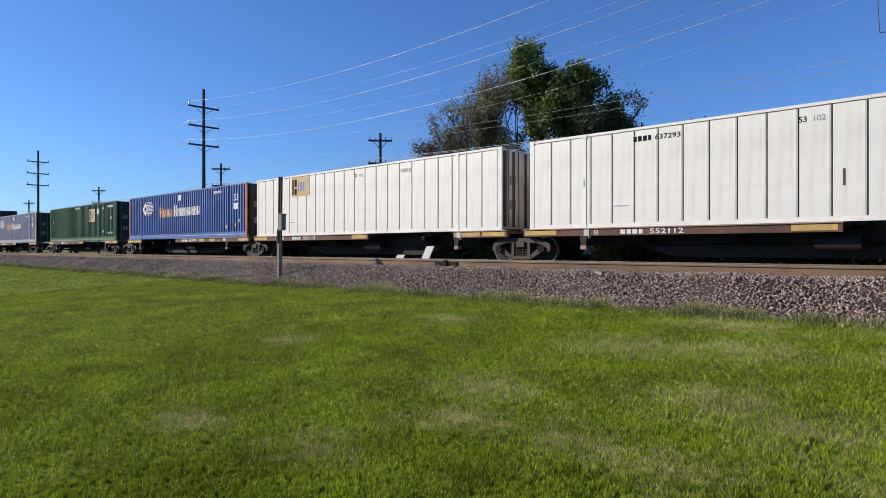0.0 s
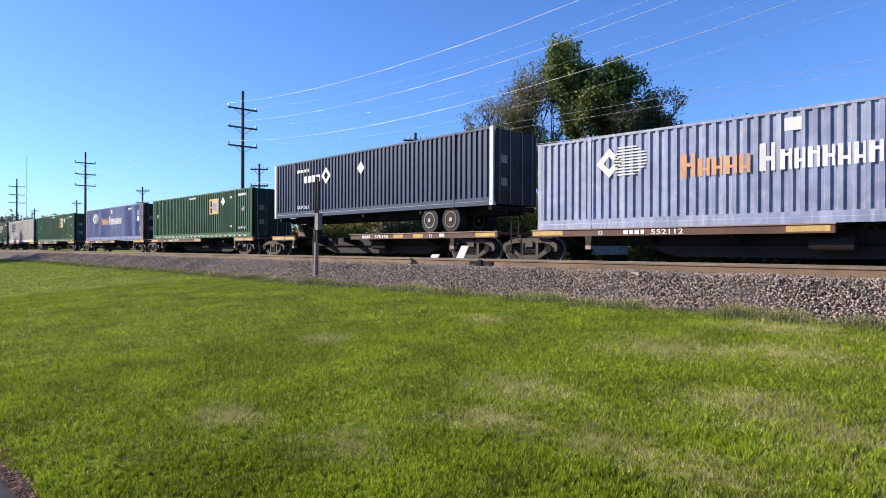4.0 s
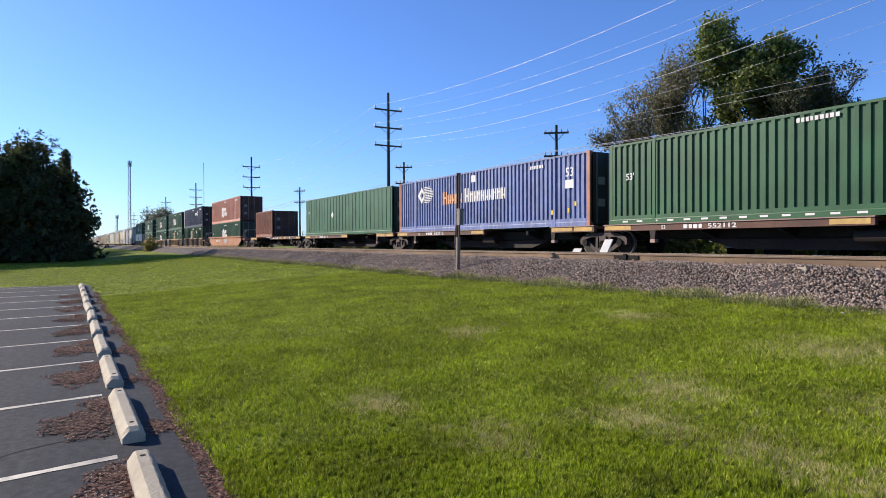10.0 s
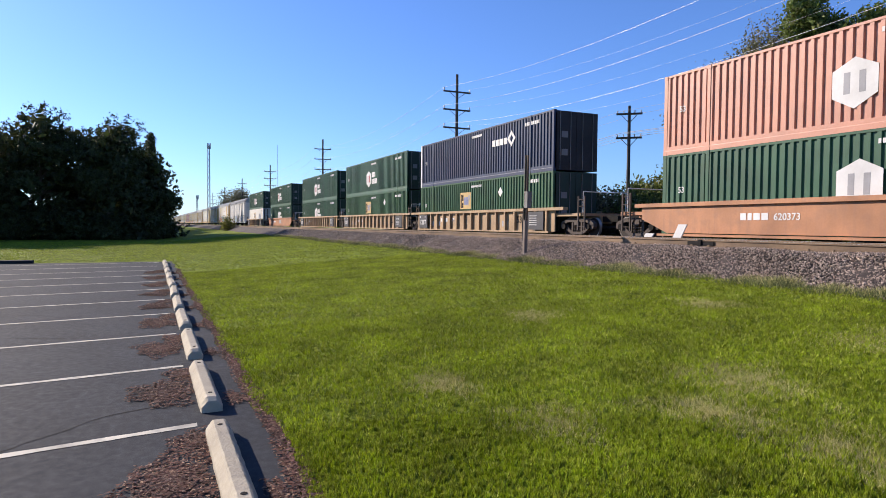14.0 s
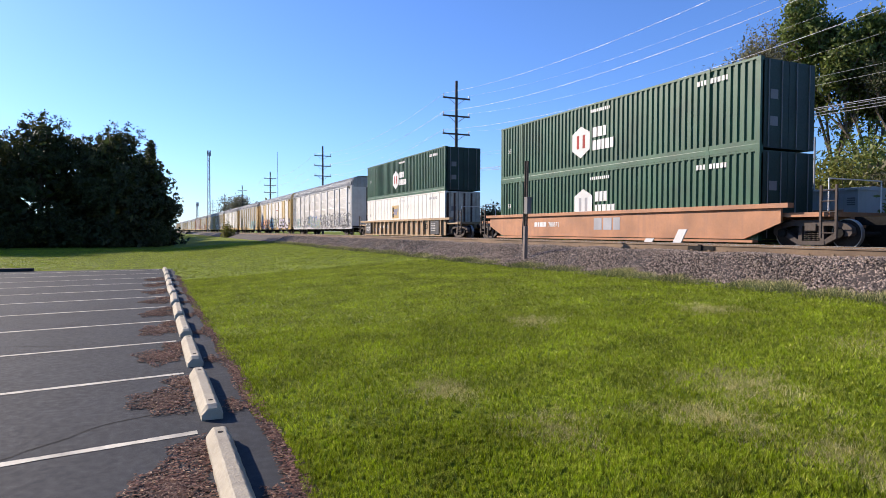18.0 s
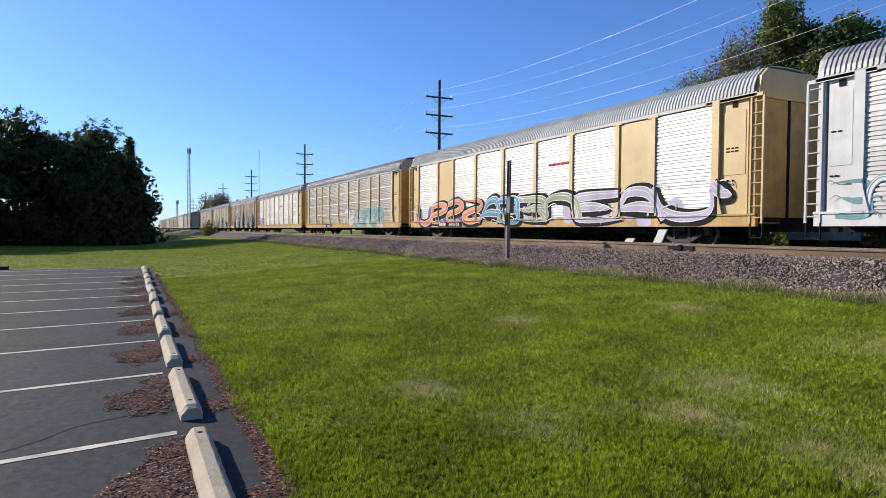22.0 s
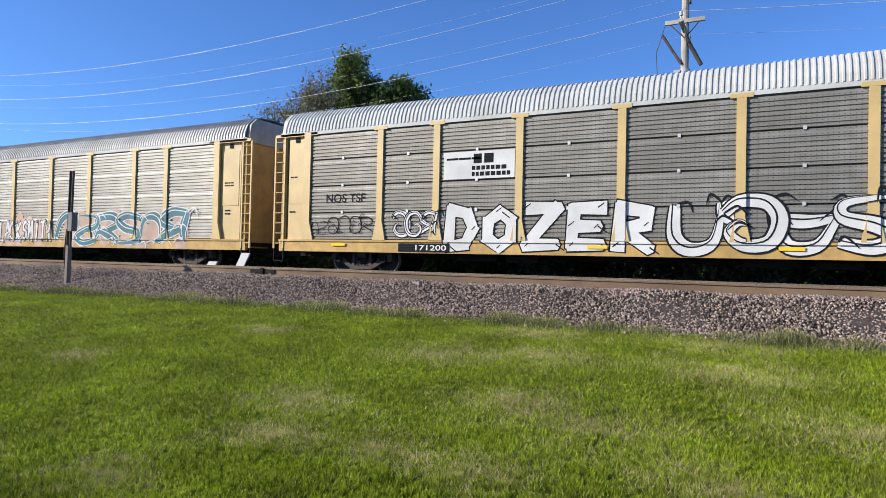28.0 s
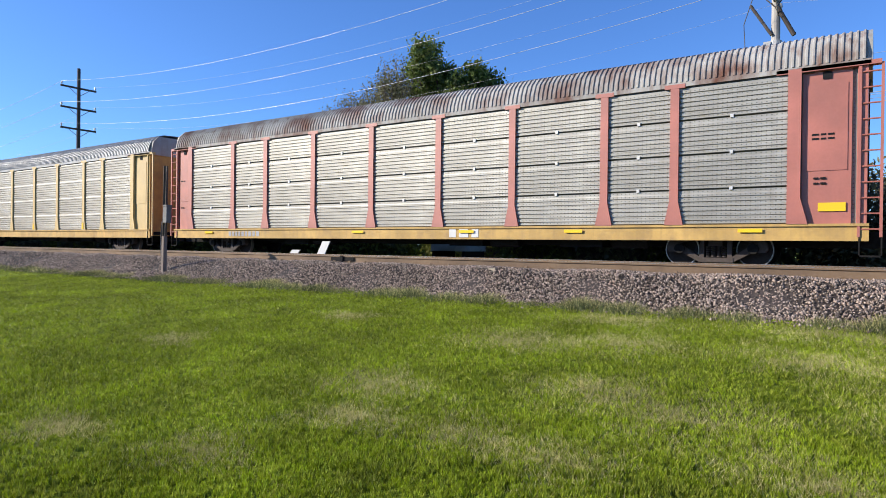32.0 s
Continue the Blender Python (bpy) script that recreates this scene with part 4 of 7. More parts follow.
def make_rack(q, label, panels, posts, roof, sill, ends, near=True, wide=(), flat=None, joints=False):
    """A covered car carrier: sill, posts with flared feet, ridged panels, arched ribbed roof, end doors, ladders."""
    c = thing("autorack", label, "freight car", "car carriers of the train")
    TRAIN.append((c, q, MAIN_Z))
    L = 27.0
    piece("shell", cached("rack_shell", lambda: Geo().box(0.5, L - 0.5, -1.40, 1.5, 0.9, 4.74)), GALV_DARK, c)
    piece("side_sill", cached("rack_sill", lambda: Geo().box(0.3, L - 0.3, -1.52, -1.40, 0.66, 1.05).box(0.3, L - 0.3, -1.56, -1.40, 1.0, 1.06)), sill, c, label="grimy side sill")
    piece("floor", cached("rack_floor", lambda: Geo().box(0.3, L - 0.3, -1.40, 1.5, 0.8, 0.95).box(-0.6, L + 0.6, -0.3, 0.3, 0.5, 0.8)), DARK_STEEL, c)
    piece("roof", cached("rack_roof", rack_roof), roof, c, label="arched ribbed steel roof")
    piece("eave", cached("rack_eave", lambda: Geo().box(0.3, L - 0.3, -1.57, -1.40, 4.64, 4.76)), roof, c)
    # solid dark strip that paints the shade of the gap below the eave
    piece("eave_gap", cached("rack_eave_gap_shade", lambda: Geo().box(1.4, L - 1.4, -1.515, -1.40, 4.60, 4.64)), SEAM, c)
    post_me = cached("rack_post", lambda: Geo().prism([(-0.24, 0), (0.24, 0), (0.11, 0.62), (0.11, 3.55), (-0.11, 3.55), (-0.11, 0.62)], -1.575, -1.40)
                     .box(-0.26, 0.26, -1.58, -1.40, 3.55, 3.66))
    end_post = cached("rack_end_post", lambda: Geo().prism([(-0.14, 0), (0.30, 0), (0.14, 0.62), (0.14, 3.66), (-0.14, 3.66)], -1.575, -1.40))
    for k, x in enumerate(POSTS):
        piece("post", end_post if k in (0, 9) else post_me, posts, c, (x, 0, 1.055))
    for k, (a, b) in enumerate(zip(POSTS, POSTS[1:])):
        if k in wide:
            part("flat_panel", Geo().box(a, b, -1.515, -1.40, 1.06, 4.66), flat or posts, c)
            continue
        for r in range(4):
            piece("panel", ridged(b - a - 0.2, 0.865 if joints else 0.896), panels, c, (a + 0.1, -1.495, 1.08 + 0.90 * r))
            if r and near and joints:
                piece("latch", cached("latch", lambda: Geo().box(-0.04, 0.04, -1.54, -1.48, 0.03, 0.12)), GALV_BRIGHT, c, ((a + b) / 2, 0, 1.0 + 0.90 * r))
    for x0, x1, lx in ((0.62, 1.36, 0.06), (25.36, 26.35, 26.5)):
        piece("side_door", cached(f"rack_side_door {x0}", lambda: Geo().box(x0, x1, -1.46, -1.38, 1.0, 4.64).box(x0 + 0.08, x1 - 0.08, -1.475, -1.46, 2.3, 4.3)), flat or posts, c)
        piece("notch", cached("rack_notch", lambda: Geo().box(-0.09, 0.09, -1.482, -1.474, 4.42, 4.6)), TRIM_BLACK, c, ((x0 + x1) / 2, 0, 0))
        piece("end_beam", cached(f"rack_end_beam {x0}", lambda: Geo().box(x0 - 0.55, x1 + 0.55, -1.57, -1.38, 4.62, 4.72)), posts, c)
        if near:
            add_ladder(c, lx, -1.52, 0.75, 3.9, 11, posts, 0.42)
        else:
            piece("ladder", ladder(3.9, 11, 0.42)[0], posts, c, (lx, -1.52, 0.75))
        piece("step", cached("rack_step", lambda: Geo().box(0, 0.45, -1.54, -1.5, 0.30, 0.34).box(0, 0.03, -1.54, -1.5, 0.3, 0.75).box(0.42, 0.45, -1.54, -1.5, 0.3, 0.75)), DARK_STEEL, c, (lx, 0, 0))
    for k, x in enumerate((0.35, L - 0.55)):
        d = piece("end_door", cached("rack_end", lambda: Geo().prism_x(end_shape(), 0, 0.2)), ends, c, (x, 0, 0))
        piece("cap", cached("rack_cap", lambda: Geo().prism_x([(-1.5, 4.62), (1.5, 4.62), (1.5, 4.7), (1.38, 5.26), (1.10, 5.52), (-1.10, 5.52), (-1.38, 5.26), (-1.5, 4.7)], -0.06, 0.27)),
              flat or CAP_STEEL, d, (0, 0, 0), "pressed steel end cap")
        piece("door_seam", cached("rack_seam", lambda: Geo().box(0.2, 0.225, -0.06, 0.06, 0.8, 5.4)), TRIM_BLACK, d)
    for x in (-0.75, L - 0.5):
        piece("coupling", cached("rack_coupling", lambda: Geo().box(0, 1.25, -0.18, 0.18, 0.65, 0.9)), DARK_STEEL, c, (x, 0, 0))
    for x in (2.6, 11.2, 15.8, 19.4, 24.0):
        if joints:
            piece("reflector", cached("rack_reflector", lambda: Geo().box(0, 0.55, -1.567, -1.561, 0.86, 0.95)), TRIM_GOLD, c, (x, 0, 0))
    for x in () if joints or flat else POSTS[1:9:2]:
        piece("reflector", cached("post_reflector", lambda: Geo().box(-0.06, 0.06, -1.586, -1.577, 1.10, 1.42)), TRIM_GOLD, c, (x, 0, 0))
    if near:
        for x, z, k in ((25.56, 3.12, 3), (25.56, 3.02, 3), (25.6, 2.1, 2), (25.6, 1.98, 2), (0.7, 2.0, 2), (0.72, 3.2, 2)):
            bars(c, x, z, k, 0.12, 0.045, 0.04, TRIM_BLACK, y=-1.479)
    for x in (3.5, 23.4):
        add_truck(c, x)
    for x in (7.0, 15.0, 19.0):
        piece("underframe_gear", cached("underframe_gear", lambda: Geo().box(0, 1.3, -0.9, 0.9, 0.45, 0.8).tube((1.6, -0.8, 0.6), (2.6, -0.8, 0.6), 0.17, n=10)), DARK_STEEL, c, (x, 0, 0))
    return c


def cut(poly, axis, at):
    """A convex outline split along one axis: the part below and the part above."""
    low, high = [], []
    for a, b in zip(poly, poly[1:] + poly[:1]):
        (low if a[axis] <= at else high).append(a)
        if (a[axis] - at) * (b[axis] - at) < 0:
            t = (at - a[axis]) / (b[axis] - a[axis])
            m = (a[0] + (b[0] - a[0]) * t, a[1] + (b[1] - a[1]) * t)
            low.append(m)
            high.append(m)
    return (low if len(low) > 2 else None), (high if len(high) > 2 else None)


def lay_paint(c, outlines, m):
    """Sprayed paint that follows the car's side: sill, ledge, panels and posts each at their own depth."""
    g = Geo()

    def lay(poly, y):
        k = len(g.v)
        g.v.extend((x, y, z) for x, z in poly)
        g.f.append(tuple(range(k, k + len(poly))))

    for poly, lift in outlines:
        sill, rest = cut(poly, 1, 1.0)
        if sill:
            lay(sill, -1.523 - lift)
        if not rest:
            continue
        ledge, rest = cut(rest, 1, 1.062)
        if ledge:
            lay(ledge, -1.563 - lift)
        for p in POSTS:
            if not rest:
                break
            left, rest = cut(rest, 0, p - 0.13)
            if left:
                lay(left, -1.521 - lift)
            if rest:
                mid, rest = cut(rest, 0, p + 0.13)
                if mid:
                    lay(mid, -1.579 - lift)
        if rest:
            lay(rest, -1.521 - lift)
    if g.f:
        tagged(part("graffiti", g, m, c), kind="stuff")


def stroke(out, pts, w, lift):
    """A flat band along pts, blunt at its foot and pointed at its end, added to out as outlines with their lift."""
    for (ax, az), (bx, bz) in zip(pts, pts[1:]):
        d = math.hypot(bx - ax, bz - az) or 1
        ux, uz = (bx - ax) / d * w, (bz - az) / d * w
        lift += 0.0003
        quad = [(ax - ux * 0.6 - uz, az - uz * 0.6 + ux), (ax - ux * 0.6 + uz, az - uz * 0.6 - ux),
                (bx + ux * 0.6 + uz * 0.8, bz + uz * 0.6 - ux * 0.8), (bx + ux * 1.0, bz + uz * 1.0), (bx + ux * 0.6 - uz * 0.8, bz + uz * 0.6 + ux * 0.8)]
        out.append(([(x, max(0.67, z)) for x, z in quad], lift))


GLYPHS = {}         # letters as bent strokes in a unit square
GLYPHS["A"] = ((0, 0, 0.42, 1, 0.6, 1, 1, 0), (0.2, 0.34, 0.8, 0.34))
GLYPHS["B"] = ((0.1, 0, 0.1, 1, 0.75, 0.9, 0.75, 0.6, 0.15, 0.52, 0.9, 0.42, 0.9, 0.08, 0.1, 0),)
GLYPHS["C"] = ((0.95, 0.8, 0.6, 1, 0.1, 0.75, 0.1, 0.25, 0.6, 0, 0.95, 0.2),)
GLYPHS["D"] = ((0.1, 0, 0.1, 1, 0.7, 0.9, 0.95, 0.5, 0.7, 0.08, 0.1, 0),)
GLYPHS["E"] = ((0.95, 1, 0.1, 1, 0.1, 0, 0.95, 0), (0.1, 0.5, 0.8, 0.5))
GLYPHS["F"] = ((0.95, 1, 0.1, 0.95, 0.1, 0), (0.1, 0.52, 0.75, 0.52))
GLYPHS["H"] = ((0.1, 0, 0.1, 1), (0.9, 0, 0.9, 1), (0.1, 0.5, 0.9, 0.5))
GLYPHS["I"] = ((0.5, 0, 0.5, 1),)
GLYPHS["K"] = ((0.1, 0, 0.1, 1), (0.95, 1, 0.15, 0.5, 0.95, 0))
GLYPHS["L"] = ((0.1, 1, 0.1, 0.05, 0.95, 0),)
GLYPHS["M"] = ((0.05, 0, 0.1, 1, 0.5, 0.4, 0.9, 1, 0.95, 0),)
GLYPHS["O"] = ((0.5, 1, 0.1, 0.75, 0.1, 0.25, 0.5, 0, 0.9, 0.25, 0.9, 0.75, 0.5, 1),)
GLYPHS["P"] = ((0.1, 0, 0.1, 1, 0.85, 0.9, 0.85, 0.55, 0.1, 0.45),)
GLYPHS["R"] = ((0.1, 0, 0.1, 1, 0.85, 0.9, 0.85, 0.58, 0.2, 0.46, 0.95, 0),)
GLYPHS["S"] = ((0.95, 0.85, 0.5, 1, 0.1, 0.8, 0.2, 0.56, 0.85, 0.45, 0.9, 0.15, 0.5, 0, 0.05, 0.15),)
GLYPHS["T"] = ((0, 0.95, 1, 1), (0.5, 1, 0.45, 0))
GLYPHS["Z"] = ((0.05, 1, 0.95, 1, 0.05, 0, 0.95, 0.02),)


def spray(c, text, x, z, height, width, fill, rim, fat=0.15, edge=0.045):
    """A sprayed word in fat angular letters: rim behind, fill in front, thin strokes of the rim's colour."""
    w = width / len(text)
    rnd = random.Random(len(text) + int(x * 10))
    for i, ch in enumerate(text):
        lift, lean, grow, low = rnd.uniform(-0.04, 0.06) * height, rnd.uniform(-0.05, 0.12) * w, rnd.uniform(0.92, 1.1), 0.002 + 0.010 * (i % 2)
        lines = [[(x + (i + 0.14 + 0.72 * s[k]) * w + lean * s[k + 1], z + lift + height * grow * (0.12 + 0.78 * s[k + 1])) for k in range(0, len(s), 2)] for s in GLYPHS[ch]]
        for layer, (half, m) in enumerate(((fat * w + edge, rim), (fat * w, fill))):
            out = []
            for k, line in enumerate(lines):
                stroke(out, line, half, low + 0.004 * layer + 0.001 * k)
            lay_paint(c, out, m)
        out = []
        for k, line in enumerate(lines):
            a, b = line[0], line[-1]
            stroke(out, [(b[0] + 0.05 * w, b[1]), (b[0] + 0.22 * w, b[1] - 0.12 * height)], 0.02, low + 0.0080 + 0.0002 * k)
            stroke(out, [(a[0] - 0.1 * w, a[1] + 0.02), (a[0] + 0.02 * w, a[1] + 0.1 * height)], 0.016, low + 0.0086 + 0.0002 * k)
            mid = line[len(line) // 2]
            stroke(out, [(mid[0] - 0.04, mid[1] - 0.04), (mid[0] + 0.06, mid[1] + 0.05)], 0.014, low + 0.0092 + 0.0002 * k)
        lay_paint(c, out, rim)


def swoosh(out, pts, w, lift, taper=0.55, n=5):
    """A smooth band through pts, fat in the middle and narrowing towards a pointed end, added to out in convex pieces."""
    pts = [pts[0]] + list(pts) + [pts[-1]]
    line = []
    for p0, p1, p2, p3 in zip(pts, pts[1:], pts[2:], pts[3:]):
        for k in range(n):
            t = k / n
            line.append(tuple(0.5 * (2 * p1[i] + (p2[i] - p0[i]) * t + (2 * p0[i] - 5 * p1[i] + 4 * p2[i] - p3[i]) * t * t + (3 * p1[i] - p0[i] - 3 * p2[i] + p3[i]) * t ** 3) for i in (0, 1)))
    line.append(pts[-1])
    m = len(line) - 1
    edge = []
    for i, (x, z) in enumerate(line):
        a, b = line[max(0, i - 1)], line[min(m, i + 1)]
        d = math.hypot(b[0] - a[0], b[1] - a[1]) or 1
        u = i / m
        k = w * (1 - taper * abs(2 * u - 0.75) ** 1.6) * (1 if u < 0.9 else (1.02 - u) * 8.3)
        nx, nz = -(b[1] - a[1]) / d * k, (b[0] - a[0]) / d * k
        edge.append(((x + nx, max(0.67, z + nz)), (x - nx, max(0.67, z - nz))))
    for i in range(m):
        (a, b), (c, d) = edge[i], edge[i + 1]
        out.append(([a, b, d, c], lift + 0.0035 * i / m))


CURLS = []          # letter-like strokes in a unit square
CURLS.append(((0.95, 0.70, 0.70, 0.95, 0.25, 0.92, 0.04, 0.55, 0.18, 0.12, 0.60, 0.05, 0.86, 0.28, 0.70, 0.52, 0.48, 0.42),))
CURLS.append(((0.92, 0.88, 0.45, 0.98, 0.12, 0.78, 0.40, 0.55, 0.85, 0.40, 0.80, 0.10, 0.10, 0.04),))
CURLS.append(((0.02, 0.02, 0.12, 0.60, 0.28, 0.95, 0.62, 0.92, 0.80, 0.55, 0.98, 0.02), (0.05, 0.38, 0.5, 0.46, 0.95, 0.34)))
CURLS.append(((0.10, 0.98, 0.16, 0.40, 0.02, 0.05), (0.02, 0.90, 0.60, 0.96, 0.90, 0.72, 0.55, 0.50, 0.20, 0.46), (0.25, 0.46, 0.65, 0.30, 1.05, 0.00)))
CURLS.append(((0.05, 0.95, 0.10, 0.30, 0.40, 0.03, 0.80, 0.20, 0.88, 0.98), (0.88, 0.98, 0.98, 0.70, 1.10, 0.60)))
CURLS.append(((0.98, 0.92, 0.20, 0.90, 0.12, 0.50, 0.20, 0.08, 1.02, 0.06), (0.10, 0.50, 0.45, 0.54, 0.82, 0.46)))


def scrawl(c, seed, x0, x1, z0, z1, fills, rim, n=7, weight=1.0, back=None, thin=None):
    """Sprayed pieces that cannot be read: interlocked curling letters, each with a shadow, a rim, a fill, and thin lines inside."""
    w, h = (x1 - x0) / n, z1 - z0
    thin = thin or rim
    for i in range(n):
        rnd = random.Random(seed * 31 + i)
        lean, up, wide = rnd.uniform(-0.15, 0.30), rnd.uniform(-0.04, 0.05) * h, rnd.uniform(1.2, 1.5)
        flip, over = rnd.random() < 0.5, rnd.random() < 0.5
        lines = []
        for st in rnd.choice(CURLS):
            pts = [((1 - st[k]) if flip else st[k], (1 - st[k + 1]) if over else st[k + 1]) for k in range(0, len(st), 2)]
            lines.append([(x0 + w * (i + 0.5 + (u - 0.5) * wide * 0.92 + lean * (v - 0.5)), z0 + up + h * (0.08 + 0.84 * v) * rnd.uniform(0.97, 1.03)) for u, v in pts])
        fat = min(0.13 * w, 0.125 * h) * rnd.uniform(0.85, 1.15) * max(weight, 0.12)
        low = 0.001 + 0.012 * (i % 2)
        layers = [(fat * 0.16 + 0.022 * weight, rim, 0.0, 0.0022), (0.0, fills[i % len(fills)], 0.0, 0.0048)]
        if back:
            layers.insert(0, (fat * 1.1 + 0.05, back, 0.55 * fat, 0.0))
        for grow, m, off, lift in layers:
            out = []
            for k, line in enumerate(lines):
                swoosh(out, [(x + off, z - off * 0.6) for x, z in line], fat + grow, low * (m is not back) + lift + 0.0006 * k)
            lay_paint(c, out, m)
        out = []
        for k, line in enumerate(lines):
            swoosh(out, [(x - 0.30 * fat, z + 0.32 * fat) for x, z in line], 0.010 + 0.06 * fat, low + 0.0095 + 0.0004 * k)
            a, b = line[0], line[-1]
            for (px, pz), s in ((a, 1), (b, -1)):
                swoosh(out, [(px, pz), (px + s * rnd.uniform(0.1, 0.3) * w, pz + rnd.uniform(0.05, 0.16) * h), (px + s * rnd.uniform(0.3, 0.5) * w, pz - rnd.uniform(0.0, 0.15) * h)], 0.012 + 0.10 * fat * weight, low + 0.0103 + 0.0003 * k)
        lay_paint(c, out, thin)


def splash(c, seed, x0, x1, z0, z1, m):
    """A ragged sprayed ground behind the letters, in separate clouds with gaps."""
    rnd = random.Random(seed)
    n = max(3, int((x1 - x0) / 0.75))
    out = []
    for i in range(n):
        if rnd.random() < 0.22:
            continue
        cx, cz, k = x0 + (x1 - x0) * (i + 0.5) / n, z0 + (z1 - z0) * rnd.uniform(0.25, 0.5), 12
        rx, rz = 0.62 * (x1 - x0) / n * rnd.uniform(0.7, 1.1), (z1 - z0) * rnd.uniform(0.25, 0.5)
        out.append(([(cx + rx * math.cos(6.2832 * j / k), max(0.68, cz + rz * math.sin(6.2832 * j / k))) for j in range(k)], 0.0002 * (i % 3)))
    lay_paint(c, out, m)


# ---- the train, car by car, from its head ----
DECK = 1.105


def consist():
    def single_box(q, paint, label, marks=None, number="", rt=False, post=None, style="ribs", ends=None, pitch=0.28, strips=None):
        c = make_container(q, DECK, paint, label, style=style, post=post, ends=ends, pitch=pitch)
        if marks:
            marks(c)
        make_spine(q, True, rt, number=number, strips=strips)
        return c

    def white_marks(c):
        square_logo(c, 3.2, 1.88, 0.92, 1.5)
        white_details(c)
        bars(c, 11.0, 2.42, 4, 0.12, 0.14, 0.05, TRIM_GREY)

    def white_plain(c):
        bars(c, 3.7, 2.48, 4, 0.11, 0.15, 0.04, TRIM_BLACK)
        letter("637293", 4.35, FACE, 2.48, 0.15, TRIM_BLACK, c, 0.02, 0.75)
        white_details(c)
        part("rust_mark", Geo().box(9.0, 9.05, FACE - 0.003, FACE + 0.003, 0.85, 1.25), CAR_BROWN, c)

    def white_details(c):
        letter("53", 8.05, FACE, 2.45, 0.15, TRIM_BLACK, c, 0.02)
        letter("102", 8.35, FACE, 2.45, 0.15, TRIM_GREY, c, 0.02)
        bars(c, 3.0, 0.62, 5, 0.09, 0.03, 0.03, TRIM_GREY)
        part("latch", Geo().box(2.04, 2.075, FACE - 0.02, FACE + 0.01, 1.28, 1.5), BOX_GREY, c)
        for x in (2.0, 14.02):
            part("twist_lock", Geo().box(x + 0.06, x + 0.25, -1.34, -1.22, -0.32, -0.02), SEAM_STRIP, c, "grey bracket hanging below the lifting post")

    white = "white smooth-panelled freight container with dark seams on spine car"
    green = "dark green corrugated freight container with yellow logo on spine car"
    blue = "faded blue corrugated freight container with orange front posts"
    single_box(-12.47, WHITE_BOX, white, white_plain, "552112", style="panels")
    single_box(-29.82, WHITE_BOX, white, white_marks, style="panels")
    single_box(-47.02, BLUE_BOX, blue, globe_marks, "653908", post=ORANGE_POST, strips=((-0.25, 2.2), (7.5, 16.4)))
    single_box(-65.66, GREEN_BOX, green, green_marks, rt=True)
    single_box(-86.37, BLUE_FADED, "chalky faded blue corrugated freight container", globe_marks, rt=True, post=RACK_CREAM)
    trailer(-104.61)
    single_box(-123.51, GREEN_BOX, green, green_marks, rt=True)
    single_box(-141.90, BLUE_OLD, blue, globe_marks, rt=True, post=ORANGE_POST)
    single_box(-162.62, GREEN_BOX, green, green_marks, "552112", rt=True)
    aged = single_box(-181.62, WHITE_OLD, "white corrugated freight container with blue block logo", None, "553980")
    y = FACE - 0.004
    for x in (2.4, 3.22, 4.04):
        part("logo", Geo().prism([(x, 1.8), (x + 0.1, 1.7), (x + 0.66, 1.7), (x + 0.74, 1.8), (x + 0.74, 2.44), (x + 0.66, 2.54), (x + 0.1, 2.54), (x, 2.44)], y, y + 0.008), TRIM_NAVY, aged, "navy block of the logo")
    bars(aged, 2.45, 1.45, 10, 0.17, 0.18, 0.06, TRIM_BLACK)
    bars(aged, 8.6, 2.5, 7, 0.10, 0.14, 0.05, TRIM_GREY)
    letter("53", 0.9, FACE, 0.5, 0.2, TRIM_BLACK, aged)
    single_box(-198.97, GREEN_BOX, green, green_marks)
    single_box(-216.15, BLUE_OLD, blue, globe_marks, post=ORANGE_POST)
    g13 = single_box(-233.35, GREEN_PALE, "faded green wide-ribbed freight container on a spine car", None, "", pitch=0.62)
    letter("53", 0.55, FACE, 1.75, 0.2, TRIM_WHITE, g13, 0.02)
    diamond(g13, 6.0, 1.5, 0.25)
    # short brown container alone on a long platform
    short = make_container(-249.59, DECK, BROWN_BOX, "short brown corrugated freight container on an empty platform", 6.06, height=2.59)
    make_spine(-251.4, True, True, number="553980", strips=((-0.25, 2.2), (7.2, 16.4)))
    # double stacks in well cars
    stack = "corrugated freight container double-stacked in a well car"
    for q, low, low_label, top, top_label, ribbed, number in (
            (-272.77, GREEN_DEEP, "green", ORANGE_BOX, "faded orange", False, "620373"),
            (-296.03, GREEN_BOX, "green", NAVY_BOX, "navy blue", True, ""),
            (-314.88, GREEN_BOX, "green", GREEN_DEEP, "deep green", True, ""),
            (-334.34, GREEN_DEEP, "green", GREEN_DEEP, "deep green", True, "788571"),
            (-357.53, GREEN_DEEP, "green", GREEN_DEEP, "deep green", False, ""),
            (-380.91, WHITE_BOX, "white", GREEN_DEEP, "deep green", True, "")):
        word(number or "788571")
        make_well(q, ribbed, WELL_TAN if ribbed else WELL_ORANGE, number)
        a = make_container(q, 0.2, low, f"{low_label} {stack}", group="lower stacked containers", style="panels" if low is WHITE_BOX else "ribs")
        b = make_container(q, 0.2 + BOX_H, top, f"{top_label} {stack}", group="upper stacked containers")
        if top is NAVY_BOX:
            diamond_marks(b, 10.2)
            part("corner_post", Geo().box(-0.02, 0.19, -BOX_W / 2 - 0.02, -BOX_W / 2 + 0.1, 0, BOX_H), TRIM_WHITE, b, "white front post")
        else:
            hexagon_logo(b, 6.4, 0.62, red=TRIM_RED if top is GREEN_DEEP else TRIM_GREY)
